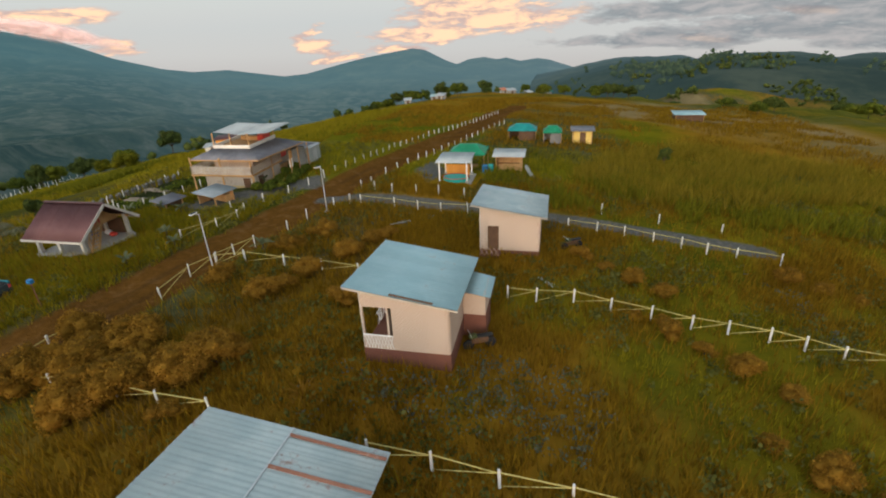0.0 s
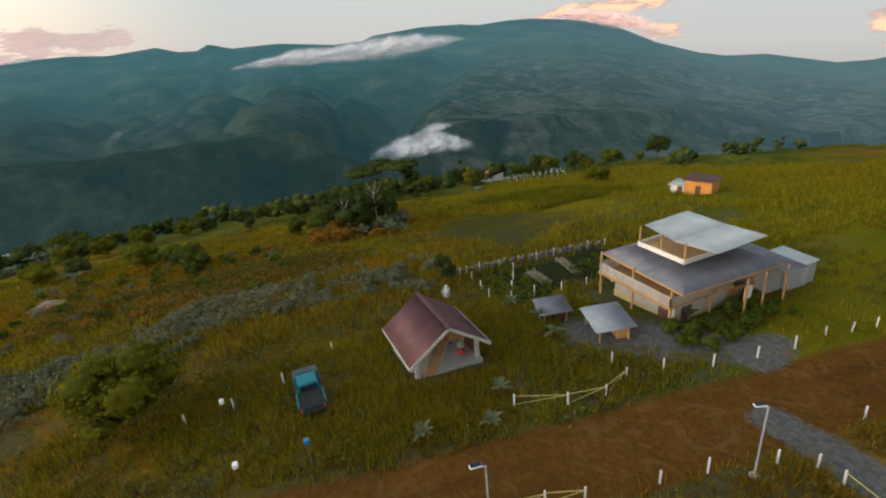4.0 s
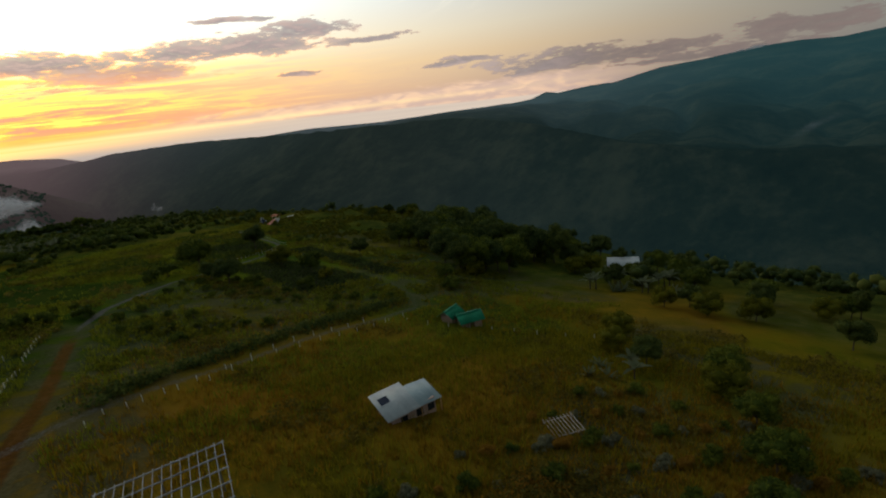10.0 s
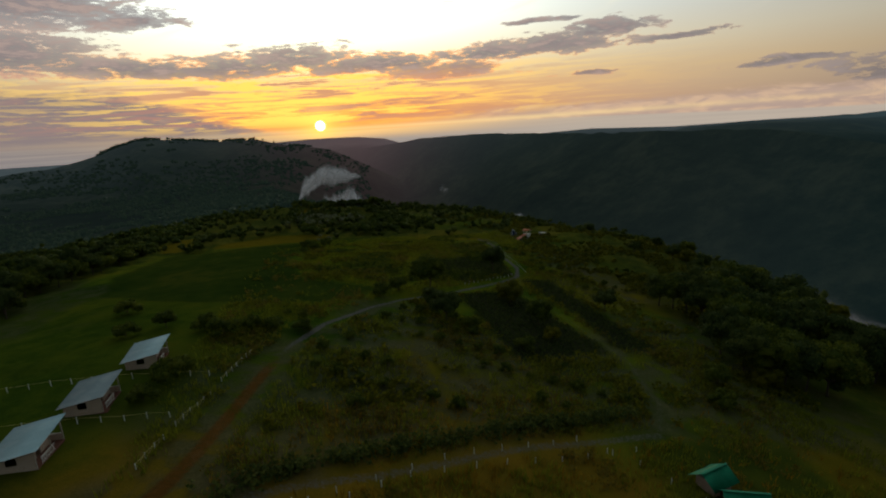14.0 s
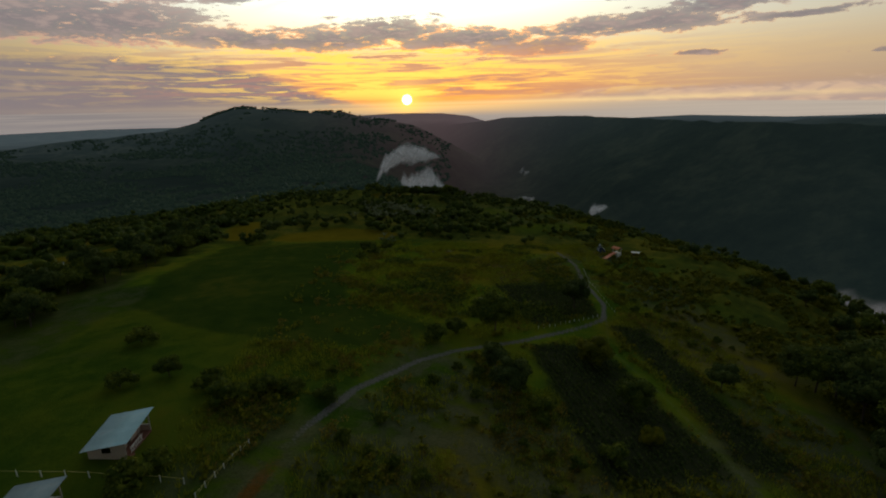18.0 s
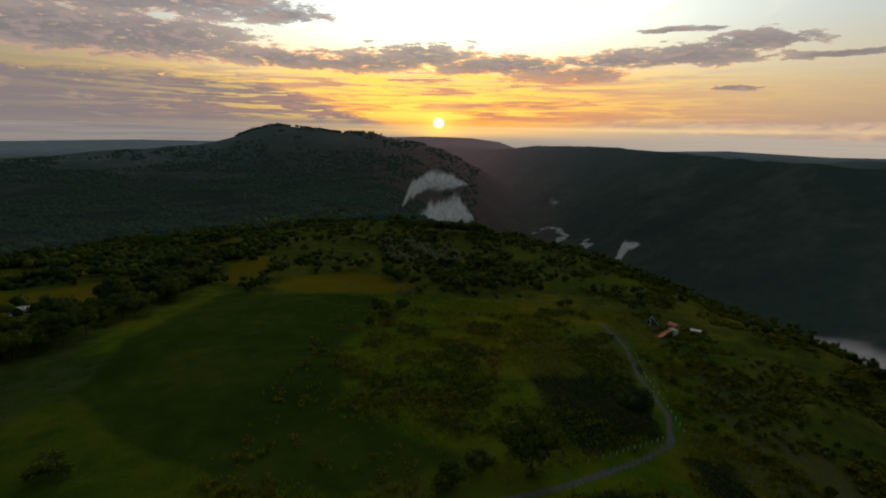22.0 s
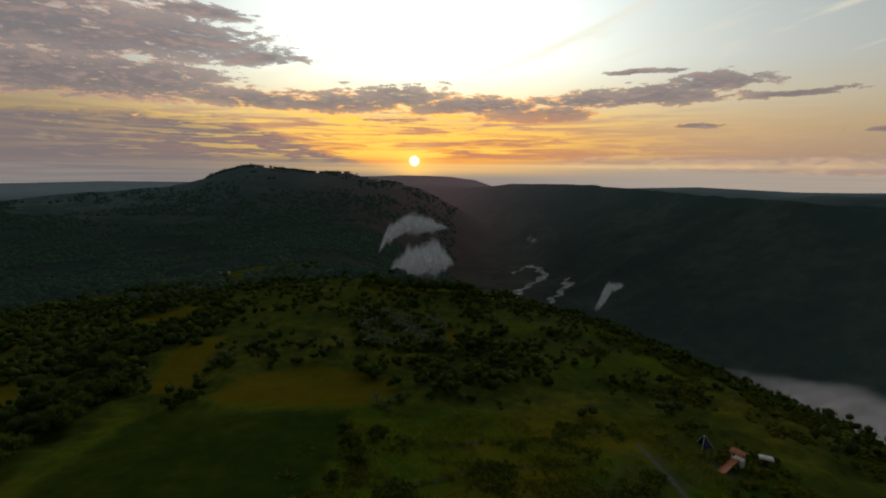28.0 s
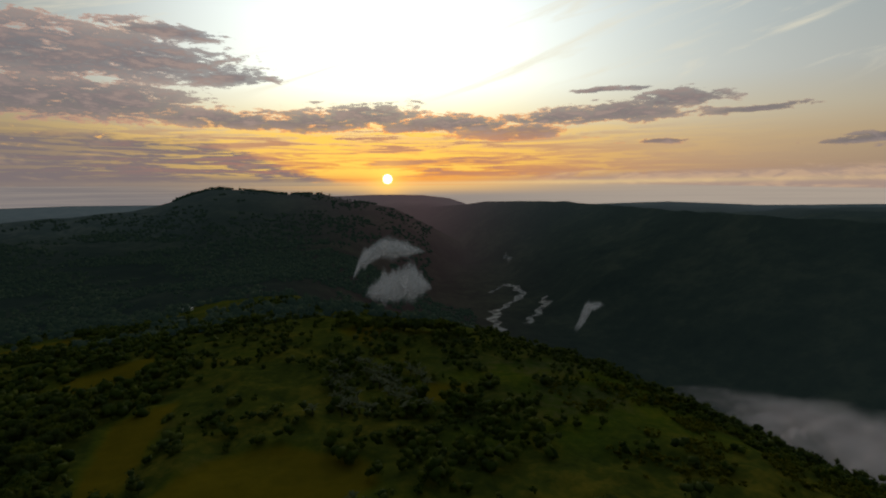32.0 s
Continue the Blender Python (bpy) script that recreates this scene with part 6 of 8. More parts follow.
# ---- fences ----
def fence(points, label, rails=True, tall=1.0, lean=2.0, paint=POST_PAINT, cross=False, thick=0.09):
    """Whitewashed posts at the given points, joined by thin bamboo where the fence has rails."""
    x0, y0 = points[0]
    f = thing("fence", (x0, y0, height(x0, y0)), label, "fence")
    tops = []
    for n, (x, y) in enumerate(points):
        z = height(x, y)
        a, b = math.sin(n * 2.7 + x) * lean, math.cos(n * 3.9 + y) * lean
        h = tall * (0.92 + 0.16 * ((n * 37) % 10) / 10)
        low = Vector((x - x0, y - y0, z - f.location.z))
        top = low + Vector((math.sin(radians(a)) * h, math.sin(radians(b)) * h, h))
        part("post", bar(low - Vector((0, 0, 0.3)), top, thick), paint, f, "whitewashed post")
        tops.append((low, top))
    if rails:
        for (l0, t0), (l1, t1) in zip(tops, tops[1:]):
            part("rail", bar(l0.lerp(t0, 0.85), l1.lerp(t1, 0.8), 0.055, sides=6), BAMBOO, f, "bamboo rail")
            if cross:
                part("rail", bar(l0.lerp(t0, 0.1), l1.lerp(t1, 0.8), 0.045, sides=6), BAMBOO, f, "bamboo rail")
    return f


def spaced(line, step):
    out = []
    for (ax, ay), (bx, by) in zip(line, line[1:]):
        n = max(1, int(math.hypot(bx - ax, by - ay) / step))
        out += [(ax + (bx - ax) * k / n, ay + (by - ay) * k / n) for k in range(n)]
    return out + [line[-1]]


fence([(28.2, -15.4), (28.2, -18.0), (27.6, -20.2)], "white posts with a bamboo rail along the dirt road")
fence([(25.7, -23.8), (26.0, -27.1), (25.4, -29.4), (25.1, -31.2), (24.4, -33.0)], "white posts with crossed bamboo rails along the road", cross=True)
fence([(23.6, -37.0), (22.9, -39.5), (21.6, -42.8), (20.6, -44.4)], "white posts beside the dirt road", rails=False)
fence([(25.3, -29.2), (22.8, -29.3), (19.6, -29.2), (16.7, -29.3), (13.8, -29.0), (10.8, -28.6)], "white posts with crossed bamboo rails between the plots", cross=True)
fence([(3.2, -27.6), (1.4, -27.6), (-0.9, -28.0), (-3.1, -27.5), (-5.4, -27.2), (-7.6, -26.8), (-9.6, -26.8), (-11.7, -26.5), (-13.4, -26.2), (-15.1, -25.7), (-18, -25.4)], "white posts with bamboo rails between the meadow plots", cross=True)
fence([(-0.8, -41.2), (-3.2, -40.8), (-5.4, -40.5), (-7.6, -39.8), (-9.7, -39.4), (-11.5, -38.9), (-13.6, -38.6), (-16.5, -38)], "white posts beside the gravel lane")
fence([(27.6, -14.2), (24.0, -14.6), (20.5, -14.7), (18.0, -14.5), (15.3, -14.5)], "white posts with yellow bamboo rails between the plots", cross=True)
fence([(7.6, -13.8), (4.9, -13.6), (2.2, -13.3), (-0.5, -13.2), (-3.2, -13.0)], "white posts with yellow bamboo rails between the plots", cross=True)
fence([(19.4, -44.4), (15.7, -43.7), (13.2, -43.2), (10.9, -43.1), (8.3, -42.8)], "white posts with a thin rail beside the gravel lane")
fence([(21.6, -50.3), (19.4, -48.6), (17.2, -47.8), (14.6, -47.9), (12.2, -47.9), (9.5, -47.8), (5.2, -48.1), (1.0, -47.2), (-4, -46.2), (-9, -45.2), (-14, -44)], "white posts beside the gravel lane", rails=False)
fence(spaced([(21.0, -52), (20.6, -56), (18.6, -64), (16.2, -73), (13.4, -84), (10, -96)], 2.2), "row of white posts along the dirt road", rails=False, thick=0.09, tall=0.85)
fence(spaced([(27.6, -57), (26.0, -63), (23.8, -73), (21, -84), (16.8, -97), (13, -112)], 1.7), "row of white posts with leaning props along the road", rails=False, lean=6, thick=0.08, tall=0.8)
fence([(32.6, -42.0), (30.2, -44.2), (29.0, -47.4), (28.2, -50.6), (27.6, -53.6)], "white posts at the house's forecourt", rails=False)
fence([(31.8, -33.6), (30.4, -36.6), (30.0, -39.2), (30.8, -41.6)], "low bamboo rail fence beside the house garden", cross=True, tall=0.9)
fence([(46.9, -40.2), (49.4, -40.7), (52.4, -41.2), (54.8, -41.8)], "white posts of the vegetable garden", rails=False)
fence([(45.2, -41.6), (44.8, -43.8), (44.2, -46.4), (43.8, -49), (43.4, -51.6)], "white posts of the vegetable garden", rails=False)
fence([(47.7, -43.2), (49.8, -44.6), (52, -46)], "white posts of the vegetable garden", rails=False)
fence(spaced([(55.0, -41), (54.2, -48), (52.4, -58.6)], 1.8), "row of white posts behind the garden", rails=False)
fence([(41.2, -14.6), (41.0, -17.6), (42.2, -21.0), (44.5, -25)], "white posts across the meadow", rails=False)
fence(spaced([(16, 79.6), (27.4, 79.0), (35.7, 78.4), (49.0, 77.6)], 2.6), "white posts with thin rails between the cottages", tall=0.9)
fence(spaced([(24, 67), (36, 66.4), (46.6, 66.0)], 2.6), "white posts with thin rails between the cottages", tall=0.9)
for a, b in (((51.0, 75.6), (54.0, 85.0)), ((47.9, 63.6), (50.3, 71.6)), ((46.2, 55.0), (47.4, 60.6))):
    fence(spaced([a, b], 1.5), "white bamboo rail fence beside the dirt road", tall=0.8, cross=True)
fence(spaced([(56, 46), (68.3, 48.1), (75.3, 51.1), (87.6, 52.6), (107.5, 55)], 3.6), "thin posts beside the farm track", rails=False, tall=0.9)
fence(spaced([(54, 44), (80, 54), (100, 58), (106, 52), (118, 30), (124, 22)], 4.0), "thin posts round the slope meadow", rails=False, tall=0.9)
fence(spaced([(105.6, 135.2), (112, 138.6), (118, 142.4), (124.6, 146.8)], 1.7), "thin posts at the tilled field", rails=False, tall=0.8)
fence(spaced([(130.6, 150), (131.6, 160), (132.4, 174), (136, 190)], 2.4), "thin posts beside the farm road", rails=False, tall=0.8)

# ---- the play slope with the red roof ----
sl = thing("slide", (153.6, 208.6, height(153.6, 208.6)), "long salmon-red slide with a roofed top", "slide", turn=-62)
part("chute", bar((0, -4.6, 0.25), (0, 2.2, 1.9), 1.5, 0.14), ORANGE_SHEET, sl)
for s in (-1, 1):
    part("side_rail", bar((s * 0.8, -4.6, 0.4), (s * 0.8, 2.2, 2.1), 0.1, 0.25), ORANGE_SHEET, sl)
part("platform", solid((-1.2, 2.0, -0.6), (1.2, 4.2, 1.9), 0.03), PLASTER, sl)
roof_of(sl, [(-1.7, 1.5, 3.4), (1.7, 1.5, 3.4), (1.7, 3.1, 4.2), (-1.7, 3.1, 4.2)], 3, ORANGE_SHEET)
roof_of(sl, [(-1.7, 4.7, 3.4), (1.7, 4.7, 3.4), (1.7, 3.1, 4.2), (-1.7, 3.1, 4.2)], 3, ORANGE_SHEET)
for x in (-1.1, 1.1):
    for y in (2.1, 4.1):
        part("post", bar((x, y, 1.8), (x, y, 3.5), 0.1), WHITE_PAINT, sl)
tr = thing("tripod_shelter", (153.2, 219.6, height(153.2, 219.6)), "dark triangular shelter with pale edge poles", "shelter", turn=20)
apex = (0, 0, 3.0)
feet = [(-2.2, -1.4, -0.2), (2.2, -1.4, -0.2), (0, 2.2, -0.2)]
for n in range(3):
    part("pole", bar(feet[n], (0, 0, 3.2), 0.12, sides=6), WHITE_PAINT, tr, "pale edge pole")
part("panel", slab([feet[0], feet[1], apex], 0.05), PANEL_BLUE, tr, "dark blue panel")
part("panel", slab([feet[1], feet[2], apex], 0.05), PANEL_BLUE, tr, "dark blue panel")
small_roofed_shed("hut", (164.4, 211.0, height(164.4, 211)), (2.4, 2.2), 1.5, WHITE_SHEET, DARK_WOOD, "small dark hut with a pale roof by the track", turn=-30)
small_roofed_shed("hut", (-137, 659, height(-137, 659)), (9, 7), 3.0, WHITE_SHEET, PLASTER, "far white-roofed farmhouse in the dark woods", open_front=False, category="hut", pitch=1.0)
small_roofed_shed("hut", (-52, 205, height(-52, 205)), (5, 4), 2.2, WHITE_SHEET, PLASTER, "white-roofed field hut beside the hedge", open_front=False, category="hut")
wall_line = spaced([(55.2, -40.2), (54.6, -46), (53.6, -52), (52.4, -58)], 0.55)
sw = thing("stone_wall", (55.2, -40.2, height(55.2, -40.2)), "low dry-stone bank behind the vegetable garden", "wall")
rock = bmesh.new()
bmesh.ops.create_icosphere(rock, subdivisions=1, radius=0.36)
for v in rock.verts:
    v.co *= 0.8 + 0.35 * noise.noise(v.co * 5)
rock_mesh = bpy.data.meshes.new("stone")
rock.to_mesh(rock_mesh)
rock.free()
rock_mesh.materials.append(plain("dark_field_stone", (0.10, 0.10, 0.09), (0.16, 0.155, 0.14), 4.0, 0.95, stain=(0.05, 0.06, 0.03)))
for n, (x, y) in enumerate(wall_line):
    for lift in (0, 1):
        ob = part("stone", rock_mesh, None, sw)
        ob.matrix_basis = pose(x - 55.2 + 0.2 * math.sin(n * 3), y + 40.2, height(x, y) - sw.location.z + 0.15 + 0.4 * lift, n * 40, n * 77, n * 31) @ Matrix.Diagonal((1.1, 0.9, 0.75, 1))


# ---- the far plots at the wood's edge ----
car = thing("car", (140.7, -87.4, height(140.7, -87.4)), "dark grey saloon car parked on the far meadow", "car", turn=-50)
CAR_GREY = plain("dark_car_paint", (0.05, 0.055, 0.06), (0.08, 0.085, 0.09), 2.0, 0.3)
part("body", solid((-2.1, -0.85, 0.3), (2.1, 0.85, 0.95), 0.18), CAR_GREY, car)
cabin = part("cabin", solid((-1.3, -0.75, 0.85), (0.9, 0.75, 1.48), 0.22), CAR_GREY, car)
part("windscreen", slab([(0.93, -0.6, 0.98), (0.93, 0.6, 0.98), (0.80, 0.55, 1.36), (0.80, -0.55, 1.36)], 0.03), GLASS_DARK, cabin)
for s in (-1, 1):
    part("side_window", solid((-1.0, s * 0.76 - 0.02, 1.0), (0.65, s * 0.76 + 0.02, 1.34), 0.01), GLASS_DARK, cabin)
    part("headlight", solid((2.05, s * 0.55 - 0.16, 0.6), (2.12, s * 0.55 + 0.16, 0.76), 0.02), WHITE_PAINT, car, "pale headlight")
    for x in (-1.3, 1.3):
        part("wheel", bar((x, s * 0.72 - 0.1, 0.32), (x, s * 0.72 + 0.1, 0.32), 0.64, sides=16), RUBBER, car, "black tyre")
for row in range(7):
    w = row / 6
    a, b = Vector((146, -102)).lerp(Vector((184, -121)), w), Vector((146, -124)).lerp(Vector((186, -152)), w)
    fence(spaced([tuple(a), tuple(b)], 2.6), "row of pale stakes in the far plot", rails=False, tall=1.6, thick=0.1)


# ---- plants ----
def leaf_material(name, dark, mid, pale, rough=0.8, through_=0.45):
    m, M, bsdf = material(name, rough, 0.0, 0.06)
    island = node(M.tree, "ShaderNodeNewGeometry").outputs["Random Per Island"]
    info = node(M.tree, "ShaderNodeObjectInfo").outputs["Random"]
    patch = M.noise(place_of(M), 0.35, 3.0)
    tone = M.sum("ADD", M.sum("MULTIPLY", island, 0.5), M.sum("ADD", M.sum("MULTIPLY", info, 0.2), M.sum("MULTIPLY", patch, 0.35)))
    c = M.ramp(tone, [(0.15, dark), (0.5, mid), (0.9, pale)])
    M.put(bsdf.inputs["Base Color"], c)
    M.put(bsdf.inputs["Subsurface Weight"], 0.0)
    glow = node(M.tree, "ShaderNodeBsdfTranslucent")
    M.put(glow.inputs[0], c)
    mixer = node(M.tree, "ShaderNodeMixShader")
    mixer.inputs[0].default_value = through_
    out = M.tree.nodes["Material Output"]
    M.tree.links.new(bsdf.outputs[0], mixer.inputs[1])
    M.tree.links.new(glow.outputs[0], mixer.inputs[2])
    M.tree.links.new(mixer.outputs[0], out.inputs[0])
    return m


LEAF = leaf_material("tree_leaves", (0.024, 0.042, 0.008), (0.068, 0.094, 0.012), (0.170, 0.178, 0.018), 0.8, 0.35)
LEAF_GOLD = leaf_material("yellow_green_leaves", (0.055, 0.066, 0.006), (0.120, 0.122, 0.009), (0.230, 0.195, 0.012))
LEAF_DARK = leaf_material("dark_leaves", (0.020, 0.036, 0.012), (0.054, 0.078, 0.019), (0.130, 0.145, 0.028), 0.8, 0.35)
LEAF_GREY = leaf_material("silver_scrub", (0.070, 0.075, 0.042), (0.140, 0.142, 0.084), (0.24, 0.232, 0.15))
LEAF_BROWN = leaf_material("dry_brown_scrub", (0.105, 0.058, 0.009), (0.220, 0.118, 0.014), (0.37, 0.195, 0.026))
LEAF_PALM = leaf_material("long_pale_leaves", (0.045, 0.060, 0.028), (0.105, 0.125, 0.065), (0.24, 0.245, 0.15))
LEAF_MAIZE = leaf_material("ripe_maize", (0.085, 0.078, 0.007), (0.19, 0.145, 0.011), (0.40, 0.26, 0.03))
LEAF_OLIVE = leaf_material("olive_scrub", (0.045, 0.045, 0.010), (0.110, 0.092, 0.016), (0.21, 0.155, 0.024))
HAZED_LEAF = leaf_material("hazed_far_leaves", (0.010, 0.018, 0.008), (0.028, 0.042, 0.014), (0.060, 0.072, 0.022), 0.8, 0.2)
# distance haze over the far leaves, painted as blue-green emission
HAZED_LEAF.node_tree.nodes["Principled BSDF"].inputs["Emission Color"].default_value = (0.30, 0.50, 0.46, 1)
HAZED_LEAF.node_tree.nodes["Principled BSDF"].inputs["Emission Strength"].default_value = 0.085
BARK = plain("bark", (0.055, 0.042, 0.030), (0.10, 0.075, 0.055), 8.0, 0.95)
rng = np.random.default_rng(7)


def leaves(centres, radii, count, size, squash=0.8, hollow=0.55):
    """Small leaf cards on the shells of several clumps, turned at random: corners and triangles."""
    centres, radii = np.asarray(centres, float), np.asarray(radii, float)
    pick = rng.choice(len(centres), count, p=radii**2 / (radii**2).sum())
    way = rng.normal(size=(count, 3))
    way /= np.linalg.norm(way, axis=1, keepdims=True)
    far = radii[pick] * (hollow + (1 - hollow) * rng.random(count) ** 0.5)
    at = centres[pick] + way * far[:, None] * (1, 1, squash)
    u = rng.normal(size=(count, 3))
    u /= np.linalg.norm(u, axis=1, keepdims=True)
    v = np.cross(u, way + 0.4 * rng.normal(size=(count, 3)))
    v /= np.linalg.norm(v, axis=1, keepdims=True) + 1e-9
    s = size * (0.6 + 0.8 * rng.random(count))[:, None]
    quad = np.stack([at - u * s * 0.5, at + v * s * 0.34, at + u * s * 0.55, at - v * s * 0.34], 1)
    return quad.reshape(-1, 3), np.arange(count * 4).reshape(-1, 4)


def icosphere(level):
    bm = bmesh.new()
    bmesh.ops.create_icosphere(bm, subdivisions=level, radius=1.0)
    out = np.array([v.co for v in bm.verts]), np.array([[v.index for v in f.verts] for f in bm.faces])
    bm.free()
    return out


def lumps(centres, radii, squash, level=2, rough=0.3):
    """Uneven masses of foliage behind the outer leaves: corners and triangles."""
    ball, tris = icosphere(level)
    centres, radii = np.asarray(centres, float), np.asarray(radii, float)
    swell = radii[:, None] * (1 + rough * (rng.random((len(radii), len(ball))) * 2 - 1))
    verts = centres[:, None] + ball[None] * swell[..., None] * np.array([1, 1, squash])
    faces = tris[None] + (np.arange(len(radii)) * len(ball))[:, None, None]
    return verts.reshape(-1, 3), faces.reshape(-1, 3)


def joined(*pieces):
    """Triangles out of several lots of triangles or four-cornered cards."""
    verts, faces, start = [], [], 0
    for v, f in pieces:
        f = np.asarray(f)
        if f.shape[1] == 4:
            f = np.concatenate([f[:, [0, 1, 2]], f[:, [0, 2, 3]]])
        verts.append(v)
        faces.append(f + start)
        start += len(v)
    return np.concatenate(verts), np.concatenate(faces)


def tree_model(name, label, tall, wide, clumps, count, size, leaf, trunk=0.16, category="tree", squash=0.8, low=0.26):
    """A tapered, bent trunk with limbs, and a crown of leaf clumps with gaps between."""
    t = thing(name, (0, 0, -300), label, category)
    bm = bmesh.new()
    fork = Vector((0.12 * wide * 0.3, 0.05, tall * low))
    beam(bm, (0, 0, -0.6), fork, trunk * 2, sides=8, taper=0.7)
    centres, radii = [], []
    for n in range(clumps):
        a = n * 2.4 + rng.random() * 0.8
        r = wide * 0.5 * (0.25 + 0.6 * (n / clumps) ** 0.6) * (0.8 + 0.4 * rng.random())
        z = tall * (low + 0.08 + (0.86 - low - 0.08) * (1 - (r / wide * 2) ** 2 * 0.5) * (0.2 + 0.8 * rng.random()))
        c = Vector((math.cos(a) * r, math.sin(a) * r, z))
        centres.append(c)
        radii.append(wide * (0.18 + 0.12 * rng.random()))
        beam(bm, fork, c, trunk * 0.8, sides=5, taper=0.3)
    part("trunk", bm, BARK, t, "brown trunk and limbs")
    inner = lumps([tuple(c) for c in centres], [r * 0.66 for r in radii], squash)
    part("crown", mesh_of("crown", *joined(inner, leaves(centres, radii, count, size, squash, 0.6))), leaf, t, "crown of small leaves")
    return t


def fan_plant(name, label, count, long, wide, leaf, droop=0.5, tall=0.0, category="plant"):
    """Long arching leaves from one foot, each a bent blade."""
    t = thing(name, (0, 0, -300), label, category)
    if tall:
        part("stem", bar((0, 0, -0.4), (0, 0, tall), 0.24, sides=7, taper=0.7), BARK, t)
    for n in range(count):
        a, lift = n * 2.4, 0.35 + 0.9 * rng.random()
        reach = long * (0.75 + 0.4 * rng.random())
        verts, faces = [], []
        for k in range(5):
            w = k / 4
            r, z = reach * w * math.cos(lift), tall + reach * (w * math.sin(lift) - droop * w * w * 0.6)
            half = wide * (0.25 + math.sin(math.pi * min(0.96, w * 0.9 + 0.08)) * 0.75) / 2
            for s in (-1, 1):
                verts.append((math.cos(a) * r - math.sin(a) * half * s, math.sin(a) * r + math.cos(a) * half * s, z + 0.1 * half))
            verts.append((math.cos(a) * r, math.sin(a) * r, z - 0.25 * half))
        for k in range(4):
            i = 3 * k
            faces += [(i, i + 2, i + 5, i + 3), (i + 2, i + 1, i + 4, i + 5)]
        part("leaf", mesh_of("leaf", verts, faces, smooth=True), leaf, t)
    return t


BROAD = tree_model("tree", "broad leafy tree with a rounded dark green crown", 7.5, 6.5, 18, 4600, 0.36, LEAF)
BROAD2 = tree_model("tree", "uneven leafy tree with a dark crown", 8.5, 5.6, 16, 4200, 0.36, LEAF_DARK)
GOLDEN = tree_model("tree", "yellow-green rounded tree in the open meadow", 5.6, 6.4, 16, 2600, 0.38, LEAF_GOLD, low=0.26)
SLIM = tree_model("tree", "slim dark upright tree", 7.5, 3.6, 12, 2400, 0.36, LEAF_DARK, squash=1.3)
FLAT = tree_model("tree", "tall tree with a flat layered crown against the mist", 11.0, 9.0, 11, 2200, 0.45, LEAF_DARK, squash=0.28, low=0.62)
SHRUB = tree_model("shrub", "dense green shrub in the meadow", 2.4, 3.0, 9, 900, 0.30, LEAF, trunk=0.05, category="shrub", low=0.12)
BROWN_BUSH = tree_model("dry_bush", "rounded mound of dry brown scrub", 1.7, 2.3, 8, 2000, 0.13, LEAF_BROWN, trunk=0.04, category="bush", low=0.08)
GREY_BUSH = tree_model("scrub_bush", "silvery grey scrub bush", 1.6, 2.6, 9, 900, 0.22, LEAF_GREY, trunk=0.04, category="bush", low=0.08)
AGAVE = fan_plant("agave", "agave with long pale pointed leaves", 16, 1.9, 0.24, LEAF_PALM, 0.35)
BANANA = fan_plant("banana_plant", "banana plant with broad arching leaves", 9, 2.2, 0.55, LEAF_PALM, 0.75, 1.6)
TUSSOCK = fan_plant("tussock", "arching tussock of dry ornamental grass", 26, 1.5, 0.07, LEAF_BROWN, 0.9)


def plant(model, x, y, scale=1.0, turn=None, sink=0.05, group=""):
    t = turn if turn is not None else (x * 37 + y * 91) % 360
    k = scale * (0.92 + 0.16 * ((x * 13 + y * 7) % 1))
    c = copy_thing(model, pose(x, y, height(x, y) - sink, 0, 0, t) @ Matrix.Diagonal((k, k, k * (0.92 + 0.2 * ((x * 5) % 1)), 1)))
    return tagged(c, group=group)


# single trees that stand out
OPEN_MEADOW_TREES = [(43.4, -11.4, GOLDEN, 1.05), (91, -12.5, BROAD, 0.62), (114, -2, GOLDEN, 0.95), (109, -7, BROAD, 0.7), (121, 17, GOLDEN, 0.8), (118, 10, BROAD2, 0.8), (99.6, -11, BROAD, 0.72), (122, 0, BROAD, 0.85), (129, 20, GOLDEN, 0.9), (145, -22, SLIM, 0.75), (157, 14, GOLDEN, 1.1)]
GROVE = [(100, -42, SLIM, 1.75), (103, -45, BROAD2, 1.5), (99, -45.5, SLIM, 1.5), (106.5, -41.5, BROAD2, 1.35), (97, -39.5, BROAD2, 1.0), (101, -37.5, SLIM, 1.3), (103.5, -36, BROAD, 0.95), (105, -33, GOLDEN, 0.75), (108, -46, SLIM, 1.25), (98, -47.5, GREY_BUSH, 2.3), (101.5, -49, GREY_BUSH, 2.0), (97, -43, GREY_BUSH, 1.9), (112, -38, BROAD2, 0.9), (115.5, -31, BROAD, 0.6)]
FIELD_TREES = [(107, -104, GOLDEN, 1.0), (52.6, -38.4, SLIM, 0.6), (92.4, 103.7, BROAD2, 1.1), (94.3, 131, BROAD, 1.3), (91.2, 113, BROAD2, 0.8), (119.5, 150.4, BROAD2, 1.25), (113.4, 119.5, GOLDEN, 1.1), (113.9, 101.8, BROAD, 0.95), (137, 111.8, BROAD2, 0.95), (97, 99, SHRUB, 1.6), (105, 88, SHRUB, 1.5), (113, 93, GOLDEN, 0.6), (179, 117, BROAD2, 2.1), (170, 108, BROAD, 2.2), (186, 104, BROAD2, 2.3), (163, 96, BROAD, 2.0), (176, 92, BROAD2, 2.1), (190, 122, BROAD, 2.1), (160, 82, BROAD, 1.7), (168, 100, BROAD2, 1.9), (181, 97, BROAD, 2.2), (150, 74, GOLDEN, 0.9)]
